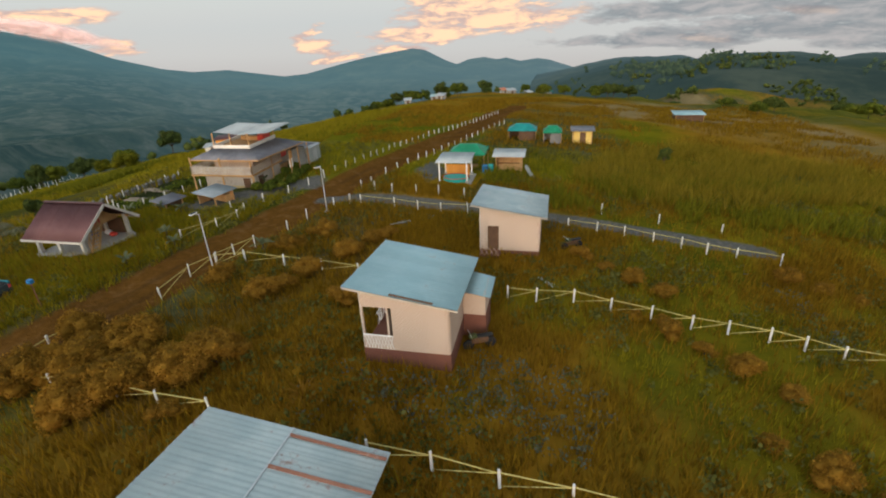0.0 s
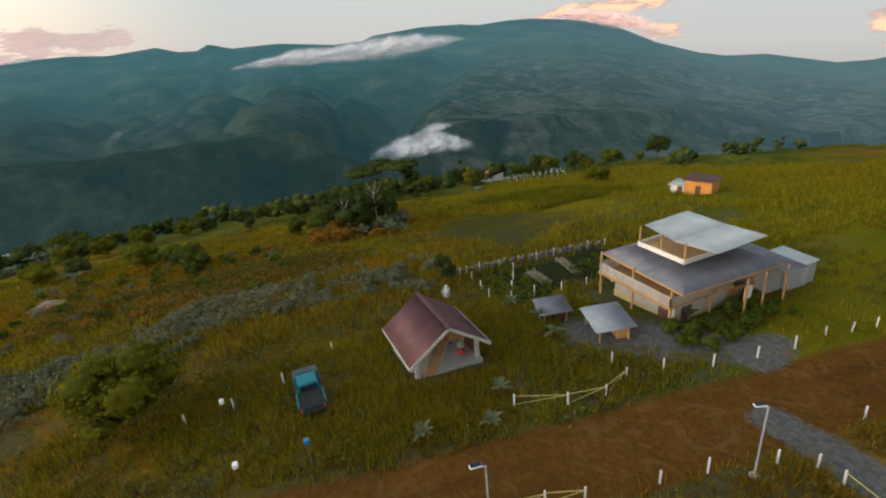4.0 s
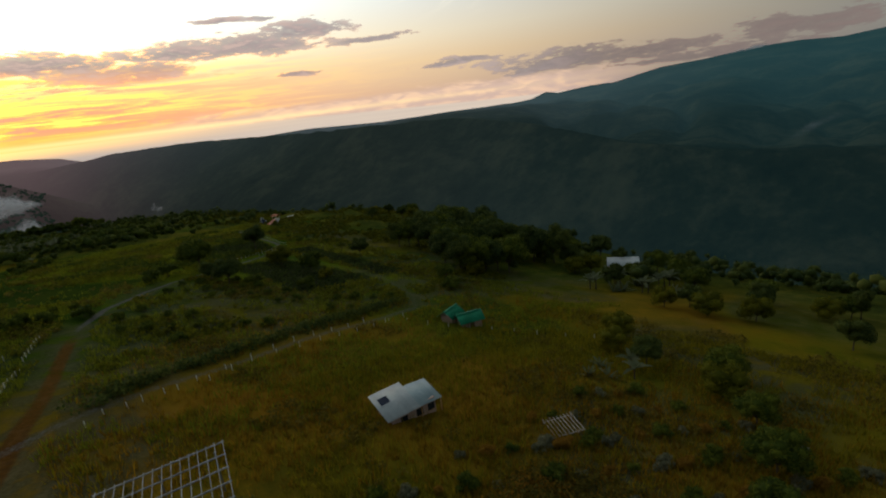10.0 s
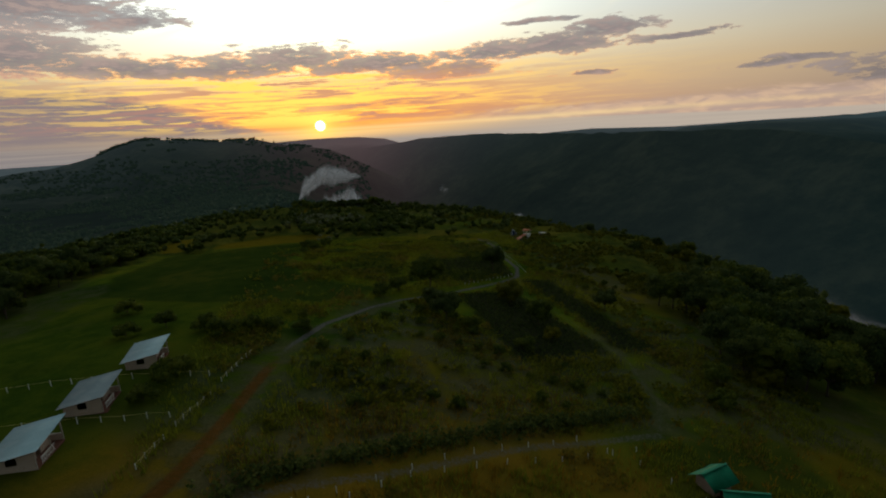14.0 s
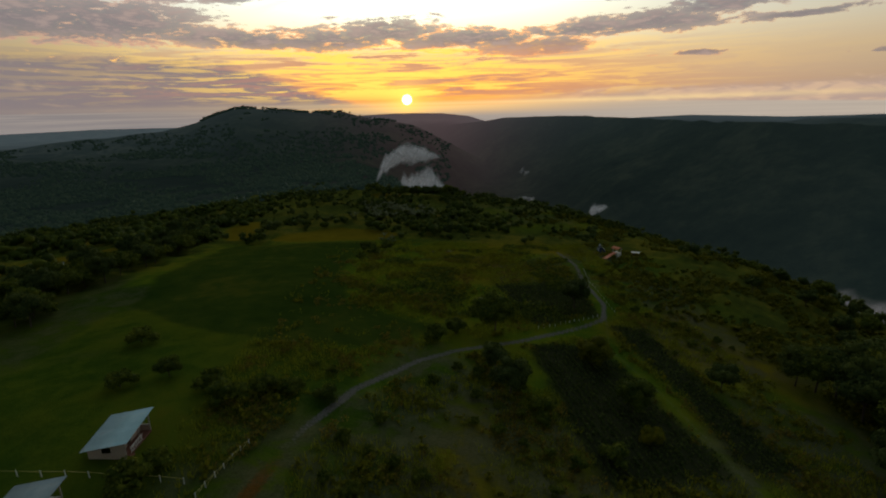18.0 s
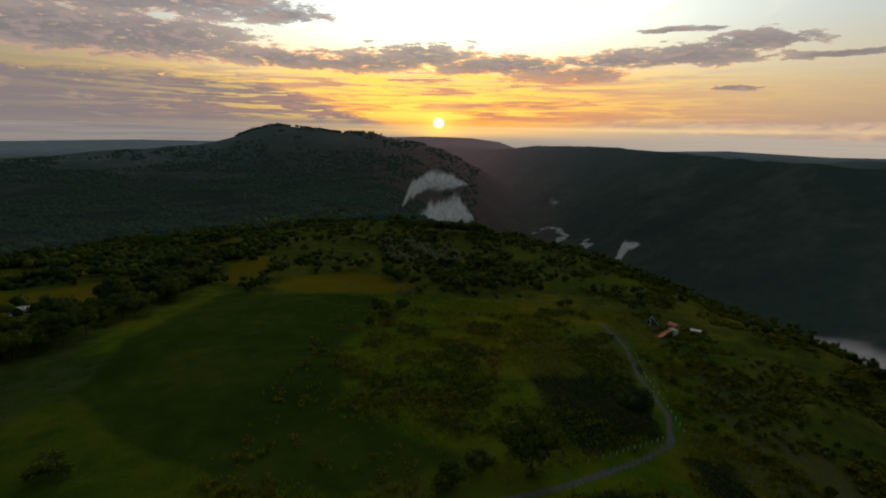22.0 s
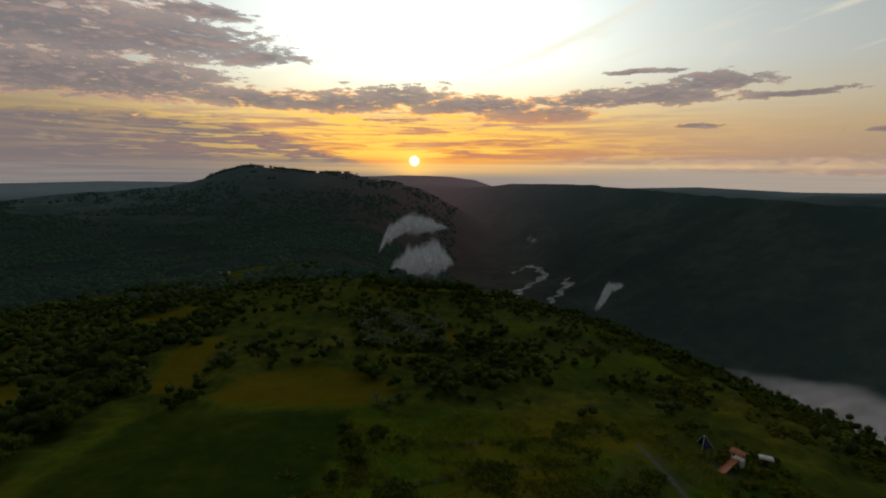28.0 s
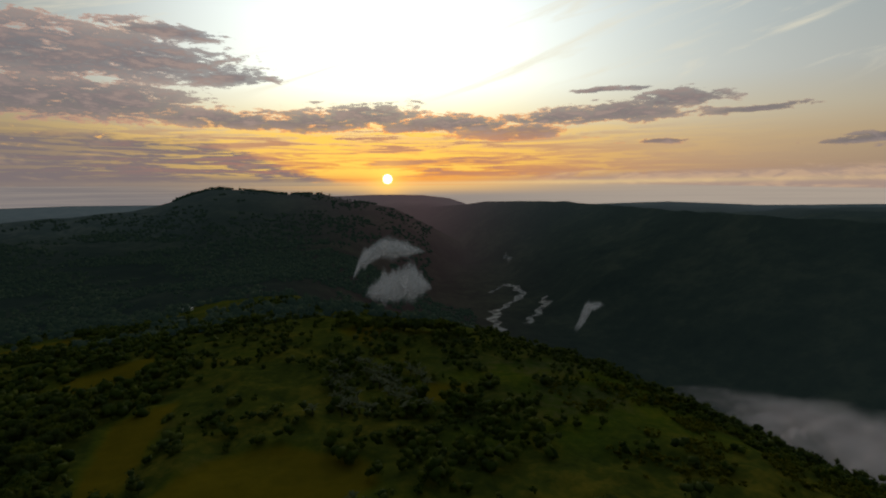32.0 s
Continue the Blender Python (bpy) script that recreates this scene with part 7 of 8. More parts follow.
RIM_TREES = [(184, 84, BROAD, 1.3), (133, 67, SHRUB, 1.6), (138, 74, BROAD, 0.8), (48, 95, SHRUB, 1.8), (44, 99, SHRUB, 1.6), (52, 99, SHRUB, 1.4), (30, 100, SHRUB, 1.5), (36, 103, BROAD, 0.6), (24, 118, SHRUB, 1.8), (62, 98, SHRUB, 1.3), (43.5, 76, SHRUB, 1.5), (42, 71, SHRUB, 1.3), (45, 80, SHRUB, 1.2), (56, 99, SHRUB, 1.2), (10, 241, BROAD, 0.75), (6, 239, SHRUB, 1.6), (60, 212, SHRUB, 1.9), (66, 217, SHRUB, 1.8), (62, 205, SHRUB, 1.5)]
FAR_TREES = [(57, 222, SHRUB, 1.4), (58, 196, SHRUB, 1.2), (85, 128, BROAD, 0.7), (80, 124, SHRUB, 1.7), (188, -72, FLAT, 1.7), (182, -78, FLAT, 1.5), (186, -64, FLAT, 1.5), (194, -84, SLIM, 1.9), (176, -70, BROAD2, 1.2), (200, -66, BROAD2, 1.3), (172, -148, BROAD2, 1.5), (160, -156, BROAD, 1.3), (184, -140, BROAD2, 1.4), (150, -170, BROAD2, 1.5), (-15, -208, BROAD, 1.0), (-22, -214, BROAD2, 1.0), (-14, -70, SLIM, 0.5)]
for x, y, m, k in (*OPEN_MEADOW_TREES, *GROVE, *FIELD_TREES, *RIM_TREES, *FAR_TREES):
    plant(m, x, y, k)
for x, y, tall in ((97.5, -44, 9.5), (101.5, -40.5, 8.5), (99.2, -38.6, 7.0), (104.5, -43.5, 10.0)):
    dead = thing("dead_tree", (x, y, height(x, y) - 0.1), "pale bare branches of a dead tree in the grove", "tree", "dead trees in the grove", turn=(x * 37) % 360)
    trunk = part("trunk", bar((0, 0, 0), (0.3, 0.1, tall * 0.8), 0.26, sides=6, taper=0.4), GREY_BAMBOO, dead)
    for n in range(11):
        a, z = n * 2.4, tall * (0.4 + 0.05 * n)
        foot = (0.3 * z / tall, 0.1 * z / tall, min(z, tall * 0.79))
        tip = (foot[0] + math.cos(a) * (2.2 - 0.1 * n), foot[1] + math.sin(a) * (2.2 - 0.1 * n), foot[2] + 1.3 + 0.1 * n)
        part("limb", bar(foot, tip, 0.12, sides=5, taper=0.3), GREY_BAMBOO, trunk)
for x, y, k in ((95, -34, 1.8), (97.5, -35.8, 2.1), (99.5, -32.6, 1.9), (94.5, -37.4, 1.6), (92.5, -35.5, 1.2), (96.6, -31.6, 1.4), (90, -41.5, 1.2), (88.4, -44, 1.0)):
    plant(BROWN_BUSH, x, y, k, group="brown thicket before the grove")
for x, y, k in ((86.8, -43.2, 1.0), (85.6, -45, 0.8), (96, -38, 1.3), (91.7, -39.4, 1.0), (100, -35, 1.5), (78, -37, 0.5), (73, -36.4, 0.5), (71, -39.5, 0.45)):
    plant(BANANA, x, y, k, group="pale agaves and bananas")
for x, y, m, k in ((214, 70, BROAD2, 1.5), (217, 50, BROAD, 1.4), (211, 38, BROAD2, 1.3), (200, 74, BROAD, 1.3), (190, 68, BROAD2, 1.2), (196, 34, BROAD, 1.2), (186, 26, BROAD2, 1.1), (206, 82, BROAD, 1.4), (180, 60, GOLDEN, 1.1), (172, 44, BROAD2, 0.9), (182, 10, BROAD, 1.1), (176, -4, GOLDEN, 1.0)):
    plant(m, x, y, k)
for n in range(20):
    x, y = 163 + 24 * ((n * 0.618) % 1), 26 + 24 * ((n * 0.7549) % 1)
    plant((AGAVE, BANANA)[n % 2], x, y, 1.7, group="pale agaves and bananas")
# the crest behind: a clump of trees, single trees by the hamlet
for n in range(24):
    w = (n * 0.618) % 1
    plant((BROAD2, BROAD, BROAD2, SHRUB)[n % 4], 98 - 62 * w + 3 * math.sin(n * 2.1), -256 + 64 * w + 4 * math.cos(n * 1.3), (0.8, 0.75, 0.65, 1.8)[n % 4], group="trees along the crest")
for x, y, m, k in ((31, -232, BROAD2, 0.9), (27, -199, BROAD2, 0.6), (12, -205, BROAD, 0.6), (4.8, -185, BROAD, 0.75), (-19, -205, BROAD2, 0.95), (-26, -200, BROAD2, 0.9), (-3, -230, BROAD, 0.9), (-55, -157, BROAD, 0.7), (-64, -170, BROAD2, 0.8), (-50, -170, SHRUB, 1.5), (-104, -340, BROAD2, 1.6), (-123, -330, BROAD, 1.7), (-135, -350, BROAD2, 1.8), (-150, -300, BROAD, 1.5), (-112, -300, BROAD2, 1.4), (-160, -330, BROAD2, 1.7), (-90, -240, SHRUB, 2.2), (-100, -190, BROAD, 1.0), (-84, -130, BROAD2, 1.0), (-90, -120, BROAD, 0.9)):
    plant(m, x, y, k, group="trees between the far fields")
# the knoll's trees, and the dark wood below the crop rows
for n in range(30):
    w = ((n * 0.618) % 1)
    x, y = 40 + 74 * w + 5 * math.sin(n * 1.9), 462 - 38 * w + 9 * math.cos(n * 2.3)
    plant((BROAD, BROAD2, BROAD)[n % 3], x, y, 0.95 + 0.4 * ((n * 7) % 10) / 10, group="trees on the knoll")
for n in range(44):
    x, y = 136 + 54 * ((n * 0.618) % 1), 70 + 52 * ((n * 0.7549) % 1)
    if x > 143 + 0.25 * (y - 70):
        plant((BROAD2, BROAD, BROAD2)[n % 3], x, y, 1.25 + 0.5 * ((n * 7) % 10) / 10, group="dark wood above the gorge")
# belts: hedge west of the mown field, and the wood's edge above the gorge
for n in range(76):
    w = n / 75
    x = np.interp(w, [0, 0.12, 0.3, 0.6, 1], [-12, -24, -20, -24, -50]) + 7 * math.sin(n * 2.3)
    y = 132 + 190 * w + 3 * math.cos(n * 1.7)
    plant((BROAD, BROAD2, BROAD, SHRUB)[n % 4], x, y, (1.1, 1.15, 0.85, 2.3)[n % 4], group="hedge trees beside the mown field")
for n in range(64):
    w = n / 63
    y = -140 + 330 * w + 5 * math.sin(n * 1.9)
    x = np.interp(y, [-150, -90, -20, 30, 60, 100, 190], [150, 172, 166, 172, 196, 200, 205]) + 14 * math.sin(n * 2.7)
    if math.hypot(x - 196, y - 51) < 10:
        continue
    plant((BROAD2, BROAD, GOLDEN, BROAD2, SLIM)[n % 5], x, y, 0.7 + 0.35 * ((n * 7) % 10) / 10, group="trees at the wood's edge")
for x, y in ((94.2, -44.5), (95.8, -45.2), (92.8, -43.6), (97, -46), (110, 12), (112, 9), (113, 15), (108, 14), (115, 11), (66, 238), (67.5, 240), (64, 241), (68, 236), (63, 238)):
    plant(AGAVE if (x * 2) % 3 < 2 else BANANA, x, y, 1.3, group="pale agaves and bananas")
for n in range(60):
    x, y = 46 + 44 * ((n * 0.618) % 1), 296 + 70 * ((n * 0.755) % 1)
    plant(BANANA, x, y, 1.9, group="banana grove on the spur")
for x, y in ((30.6, -31.4), (31.6, -27.5), (33.0, -33.4), (22.3, -31.0), (37.2, -40.4), (43.6, -40.6), (40.2, -41.0), (33.8, -50.6)):
    plant(BANANA, x, y, 0.5, group="young bananas beside the road")
for n in range(34):
    x, y = 30.4 + 3.4 * ((n * 0.618) % 1), -58 + 11 * ((n * 0.7549) % 1)
    plant(SHRUB, x, y, 0.28 + 0.2 * ((n * 3) % 5) / 5, group="flower-garden shrubs before the house")
# brown scrub mounds on the near plots
for n in range(40):
    x, y = 17.0 + 10.5 * ((n * 0.618) % 1), -13.2 - 6.0 * ((n * 0.7549 + 0.13) % 1)
    if math.hypot(x - 8, y + 22) > 5.5:
        plant(BROWN_BUSH, x, y, 0.68 + 0.5 * ((n * 7) % 10) / 10, group="dry brown scrub mounds")
for n in range(22):
    x, y = 12.5 + 10.5 * ((n * 0.618) % 1), -24 - 13.5 * ((n * 0.7549 + 0.31) % 1)
    if math.hypot(x - 8, y + 22) > 5 and abs(y + 29.2) > 0.7:
        plant(BROWN_BUSH, x, y, 0.5 + 0.4 * ((n * 7) % 10) / 10, group="dry brown scrub mounds")
for n in range(40):
    x, y = -30 + 30 * ((n * 0.618) % 1), -36 + 34 * ((n * 0.7549) % 1)
    plant(BROWN_BUSH, x, y, 0.4 + 0.4 * ((n * 7) % 10) / 10, group="dry brown scrub mounds")
for x, y in ((13.2, -19.8), (11.8, -16.5)):
    plant(TUSSOCK, x, y, 1.0)
# silvery scrub down the eastern slope
for n in range(150):
    w = (n * 0.618) % 1
    x = np.interp(w, [0, 0.25, 0.5, 0.75, 1.0], [52, 57, 64, 60, 57]) + 4.5 * math.sin(n * 2.1)
    y = np.interp(w, [0, 0.25, 0.5, 0.75, 1.0], [4, -8, -17, -30, -38]) + 3 * math.cos(n * 3.3)
    plant(GREY_BUSH, x, y, 0.45 + 0.4 * ((n * 7) % 10) / 10, group="silvery scrub on the slope")
for n in range(130):
    x, y = 68 + 40 * ((n * 0.618) % 1), -26 + 38 * ((n * 0.7549) % 1)
    plant((SHRUB, GREY_BUSH, BROWN_BUSH)[n % 3], x, y, 0.4 + 0.35 * ((n * 7) % 10) / 10, group="scrub on the slope")
for n in range(64):
    x, y = 56 + 62 * ((n * 0.618) % 1), 66 + 52 * ((n * 0.7549) % 1)
    if along(np.array([x]), np.array([y]), ROAD)[0] > 5 and max(inside(np.array([x]), np.array([y]), p)[0] for p in TILLED[:3]) < 0.1:
        plant(SHRUB, x, y, 0.45 + 0.4 * ((n * 7) % 10) / 10, group="scrub below the cottages")
for n in range(70):
    x, y = 136 + 40 * ((n * 0.618) % 1), 128 + 70 * ((n * 0.7549) % 1)
    plant(SHRUB, x, y, (0.5, 0.4, 0.7)[n % 3], group="scrub above the gorge")
for model in (BROAD, BROAD2, GOLDEN, SLIM, FLAT, SHRUB, BROWN_BUSH, GREY_BUSH, AGAVE, BANANA, TUSSOCK):
    for ob in (*model.children_recursive, model):
        bpy.data.objects.remove(ob)


# ---- far woods, grass, maize: too many to count ----
def scatter(name, count, box_, keep, build, leaf, label, category):
    x = box_[0] + (box_[1] - box_[0]) * rng.random(count)
    y = box_[2] + (box_[3] - box_[2]) * rng.random(count)
    ok = keep(x, y) > rng.random(count)
    x, y = x[ok], y[ok]
    verts, faces = build(x, y, relief(x, y))
    ob = new(name, mesh_of(name, verts, faces, leaf))
    return tagged(ob, label, category, kind="stuff")


def crowns(per, size, tall, wide):
    def build(x, y, z):
        n = len(x)
        h = tall * (0.6 + 0.8 * rng.random(n))
        way = rng.normal(size=(n, per, 3))
        way /= np.linalg.norm(way, axis=2, keepdims=True)
        r = (0.55 + 0.45 * rng.random((n, per)))[..., None]
        w = (wide * (0.6 + 0.8 * rng.random(n)))[:, None]
        at = np.stack([x, y, z + h * 0.55], -1)[:, None] + way * r * np.stack([w, w, h[:, None] * 0.5], -1)
        u = rng.normal(size=(n, per, 3))
        u /= np.linalg.norm(u, axis=2, keepdims=True)
        v = np.cross(u, way + 0.5 * rng.normal(size=(n, per, 3)))
        v /= np.linalg.norm(v, axis=2, keepdims=True) + 1e-9
        s = size * (0.6 + 0.8 * rng.random((n, per, 1)))
        quad = np.stack([at - u * s * 0.5, at + v * s * 0.4, at + u * s * 0.5, at - v * s * 0.4], 2)
        return quad.reshape(-1, 3), np.arange(n * per * 4).reshape(-1, 4)

    return build


def thicket(count, per, size, tall, wide):
    """Trees of a far wood: several uneven masses each, fringed with leaf cards."""
    def build(x, y, z):
        n = len(x)
        h, w = tall * (0.6 + 0.8 * rng.random(n)), wide * (0.6 + 0.8 * rng.random(n))
        off = rng.normal(size=(n, count, 3)) * np.array([0.42, 0.42, 0.16])
        at = np.stack([x, y, z + h * 0.5], -1)[:, None] + off * np.stack([w, w, h], -1)[:, None]
        r = (w[:, None] * (0.42 + 0.38 * rng.random((n, count)))).ravel()
        core = lumps(at.reshape(-1, 3), r * 0.78, 0.85, 1, 0.45)
        pick = np.repeat(np.arange(n * count), per)
        way = rng.normal(size=(len(pick), 3))
        way /= np.linalg.norm(way, axis=1, keepdims=True)
        tip = at.reshape(-1, 3)[pick] + way * (r[pick] * (0.62 + 0.5 * rng.random(len(pick))))[:, None]
        s = size * (0.6 + 0.8 * rng.random((len(pick), 1)))
        u = rng.normal(size=(len(pick), 3))
        v = np.cross(u, way)
        u, v = u / np.linalg.norm(u, axis=1, keepdims=True), v / (np.linalg.norm(v, axis=1, keepdims=True) + 1e-9)
        cards = np.stack([tip - u * s * 0.5, tip + v * s * 0.6, tip + u * s * 0.5], 1).reshape(-1, 3)
        return joined(core, (cards, np.arange(len(cards)).reshape(-1, 3)))

    return build


def blades(per, tall, wide, spread, bend=0.35):
    def build(x, y, z):
        n = len(x)
        a = rng.random((n, per)) * 6.283
        h = tall * (0.5 + 0.9 * rng.random((n, 1))) * (0.7 + 0.5 * rng.random((n, per)))
        r = spread * rng.random((n, per))
        bx, by = x[:, None] + r * np.cos(a), y[:, None] + r * np.sin(a)
        b = a + rng.normal(size=(n, per)) * 0.8
        px, py = -np.sin(b) * wide / 2, np.cos(b) * wide / 2
        lo = z[:, None] - 0.05 + 0 * r
        tip = np.stack([bx + np.cos(a) * h * bend, by + np.sin(a) * h * bend, lo + h], -1)
        tri = np.stack([np.stack([bx - px, by - py, lo], -1), np.stack([bx + px, by + py, lo], -1), tip], 2)
        return tri.reshape(-1, 3), np.arange(n * per * 3).reshape(-1, 3)

    return build


def free_ground(x, y):
    """Away from the road, the lane, the yards and the buildings."""
    k = np.clip((along(x, y, ROAD) - 2.6) / 1.2, 0, 1) * np.clip((along(x, y, LANE) - 1.3) / 0.8, 0, 1) * np.clip((along(x, y, TRACKS[0]) - 1.4) / 0.6, 0, 1)
    for p in YARD:
        k = k * (1 - inside(x, y, p))
    for hx, hy, rx, ry in ((7.5, -22.4, 2.6, 3.2), (3.7, -37.3, 2.6, 3.2), (8.6, -7.4, 2.6, 3.2), (39, -31.7, 2.9, 3), (38.2, -53.5, 4.6, 6.5), (11.6, -54.4, 2.8, 2.9), (38.6, 84.3, 2.6, 3.2), (35.9, 71.4, 2.6, 3.2), (33.9, 60, 2.6, 3.2), (81.6, 22.4, 3.4, 2.4), (39.6, -22.6, 2.3, 1.4), (56.4, 16.4, 3.2, 7), (36, -44.6, 2, 2)):
        k = k * ~((np.abs(x - hx) < rx) & (np.abs(y - hy) < ry))
    return k * (1 - np.maximum.reduce([inside(x, y, p) for p in TILLED])) * (1 - 0.7 * inside(x, y, MOWN))


GRASS = leaf_material("meadow_grass", (0.088, 0.081, 0.006), (0.182, 0.154, 0.008), (0.297, 0.226, 0.012))
DRY_GRASS = leaf_material("dry_meadow_grass", (0.092, 0.056, 0.006), (0.205, 0.118, 0.008), (0.33, 0.192, 0.013))
WEEDS = leaf_material("grey_green_weeds", (0.055, 0.060, 0.012), (0.115, 0.115, 0.026), (0.20, 0.185, 0.055))


def dryness(x, y):
    slope = np.clip((fractal(x, y, 30, 27) - 0.40) * 6, 0, 0.7) * np.exp(-(((x - 84) / 38) ** 2) - ((y + 8) / 60) ** 2)
    slope = np.maximum(slope, np.exp(-(((x - 38) / 13) ** 2) - ((y + 28) / 24) ** 2) * np.clip(fractal(x, y, 16, 29) * 4 - 1.5, 0, 0.4))
    return np.maximum(slope, near_dry(x, y))


scatter("grass", 46000, (-40, 62, -75, 20), lambda x, y: free_ground(x, y) * (1 - dryness(x, y)) * np.clip(fractal(x, y, 5, 91) * 2.2 - 0.4, 0, 1), blades(5, 0.55, 0.07, 0.35), GRASS, "yellow-green meadow grass in tufts", "grass")
scatter("dry_grass", 90000, (-40, 56, -62, 14), lambda x, y: free_ground(x, y) * dryness(x, y) * np.clip(fractal(x, y, 5, 93) * 2.4 - 0.2, 0.3, 1), blades(5, 0.65, 0.07, 0.35), DRY_GRASS, "dry orange-brown meadow grass in tufts", "grass")
scatter("roadside_grass", 16000, (29, 46, -50, -6), lambda x, y: free_ground(x, y) * np.clip(fractal(x, y, 5, 173) * 3 - 0.7, 0, 1), blades(5, 0.55, 0.08, 0.35), GRASS, "bright yellow-green grass beside the dirt road", "grass")
scatter("weeds", 20000, (-40, 62, -75, 20), lambda x, y: free_ground(x, y) * np.clip(fractal(x, y, 7, 95) * 5 - 2.2, 0, 1), crowns(12, 0.20, 0.5, 0.4), WEEDS, "green broad-leaved weeds between the grass", "weeds")
BLUE_WEEDS = leaf_material("blue_grey_weeds", (0.050, 0.062, 0.040), (0.105, 0.120, 0.085), (0.19, 0.20, 0.155))
scatter("blue_weeds", 9000, (-16, 14, -42, -8), lambda x, y: free_ground(x, y) * np.clip(fractal(x, y, 9, 171) * 9 - 5.4, 0, 0.7) * np.clip((11 - x) / 6, 0.1, 1), crowns(9, 0.15, 0.3, 0.35), BLUE_WEEDS, "bluish grey low weeds among the dry grass", "weeds")
GREEN_GRASS = leaf_material("evening_grass", (0.062, 0.082, 0.008), (0.140, 0.158, 0.011), (0.25, 0.245, 0.017))
scatter("green_slope_grass", 60000, (44, 150, 30, 235), lambda x, y: free_ground(x, y) * (1 - 0.9 * inside(x, y, MOWN)) * np.clip(fractal(x, y, 7, 157) * 4 - 1.5, 0, 1), blades(4, 0.8, 0.16, 0.6), GREEN_GRASS, "rough green grass in tufts below the cottages", "grass")
scatter("slope_grass", 40000, (50, 140, -60, 40), lambda x, y: free_ground(x, y) * (1 - 0.85 * dryness(x, y)) * np.clip(fractal(x, y, 7, 97) * 3 - 0.9, 0, 1), blades(4, 0.8, 0.16, 0.6), GRASS, "rough yellow-green grass down the slope", "grass")
scatter("slope_dry_grass", 50000, (50, 140, -60, 70), lambda x, y: free_ground(x, y) * dryness(x, y), blades(4, 0.8, 0.16, 0.6), DRY_GRASS, "rough orange-brown grass down the slope", "grass")
scatter("slope_weeds", 20000, (46, 150, -70, 215), lambda x, y: free_ground(x, y) * np.clip(fractal(x, y, 9, 99) * 6 - 3.3, 0, 1), crowns(14, 0.36, 0.8, 0.8), LEAF_OLIVE, "dark low scrub in patches on the slope", "scrub")
scatter("slope_scrub", 16000, (46, 175, 60, 215), lambda x, y: free_ground(x, y) * np.clip(fractal(x, y, 9, 101) * 6 - 3.2, 0, 1), crowns(8, 0.6, 0.9, 0.8), LEAF_GOLD, "yellow-green low scrub in patches on the slope", "scrub")
SILVER_A = [(50, -2), (54, 4), (62, 2), (61, -10), (61, -21), (57, -21), (55, -12)]
SILVER_B = [(61, -12), (68, -15), (69, -40), (60, -39), (61, -25)]
BROWN_C = [(73, 3), (84, 5), (86, -14), (83, -32), (74, -34), (70, -20)]
scatter("silver_scrub", 9000, (46, 74, -44, 8), lambda x, y: np.maximum(inside(x, y, SILVER_A, 2.5), inside(x, y, SILVER_B, 2.5)) * np.clip(fractal(x, y, 6, 151) * 6 - 2.5, 0, 1), crowns(16, 0.24, 0.9, 0.75), LEAF_GREY, "soft silvery scrub in broad belts", "scrub")
scatter("dark_scrub", 6000, (66, 90, -38, 8), lambda x, y: inside(x, y, BROWN_C, 3.0) * np.clip(fractal(x, y, 5, 153) * 4 - 1.2, 0, 1), crowns(16, 0.26, 1.0, 0.8), LEAF_OLIVE, "dark low scrub in a broad belt", "scrub")
scatter("brown_scrub", 3000, (66, 90, -38, 8), lambda x, y: inside(x, y, BROWN_C, 3.0) * np.clip(fractal(x, y, 5, 155) * 4 - 1.6, 0, 1), crowns(16, 0.24, 0.9, 0.7), LEAF_BROWN, "brown low scrub in a broad belt", "scrub")
scatter("meadow_tufts", 26000, (40, 150, -150, -58), lambda x, y: free_ground(x, y) * np.clip(fractal(x, y, 9, 111) * 4 - 1.3, 0, 1), blades(4, 0.8, 0.18, 0.7), GRASS, "rough yellow-green grass on the far meadow", "grass")
scatter("meadow_tufts", 26000, (-60, 40, -170, -75), lambda x, y: free_ground(x, y) * np.clip(fractal(x, y, 9, 113) * 4 - 1.5, 0, 1), blades(4, 0.7, 0.16, 0.7), DRY_GRASS, "rough dry grass on the far meadow", "grass")
scatter("terrace_hedge", 9000, (60, 134, 140, 225), lambda x, y: np.maximum.reduce([np.exp(-((along(x, y, t) / 0.9) ** 2)) for t in TERRACES]), crowns(8, 0.5, 0.8, 0.7), LEAF_GOLD, "low hedges along the field terraces", "hedge")
scatter("field_scrub", 9000, (62, 134, 140, 232), lambda x, y: np.clip(fractal(x, y, 12, 115) * 6 - 3.2, 0, 1), crowns(8, 0.6, 0.8, 0.9), LEAF, "low green scrub on the terraced field", "scrub")
MAIZE_FIELD = [(-2, -58), (-9, -51), (-34, -58), (-44, -74), (-20, -84), (-6, -72)]
scatter("maize", 15000, (-46, 0, -86, -50), lambda x, y: inside(x, y, MAIZE_FIELD) * np.clip(fractal(x, y, 9, 103) * 3 - 0.7, 0.1, 0.9) * (np.sin((x * 0.5 + y * 0.87) * 5.2) > -0.3), blades(7, 1.45, 0.10, 0.22, 0.55), LEAF_MAIZE, "ripening golden maize in a field", "maize")
scatter("maize", 5200, (-40, 9, -62, -46), lambda x, y: free_ground(x, y) * np.clip(fractal(x, y, 6, 121) * 6 - 3.0, 0, 0.6), blades(7, 1.3, 0.13, 0.25, 0.4), LEAF_GOLD, "young maize standing in loose rows", "maize")
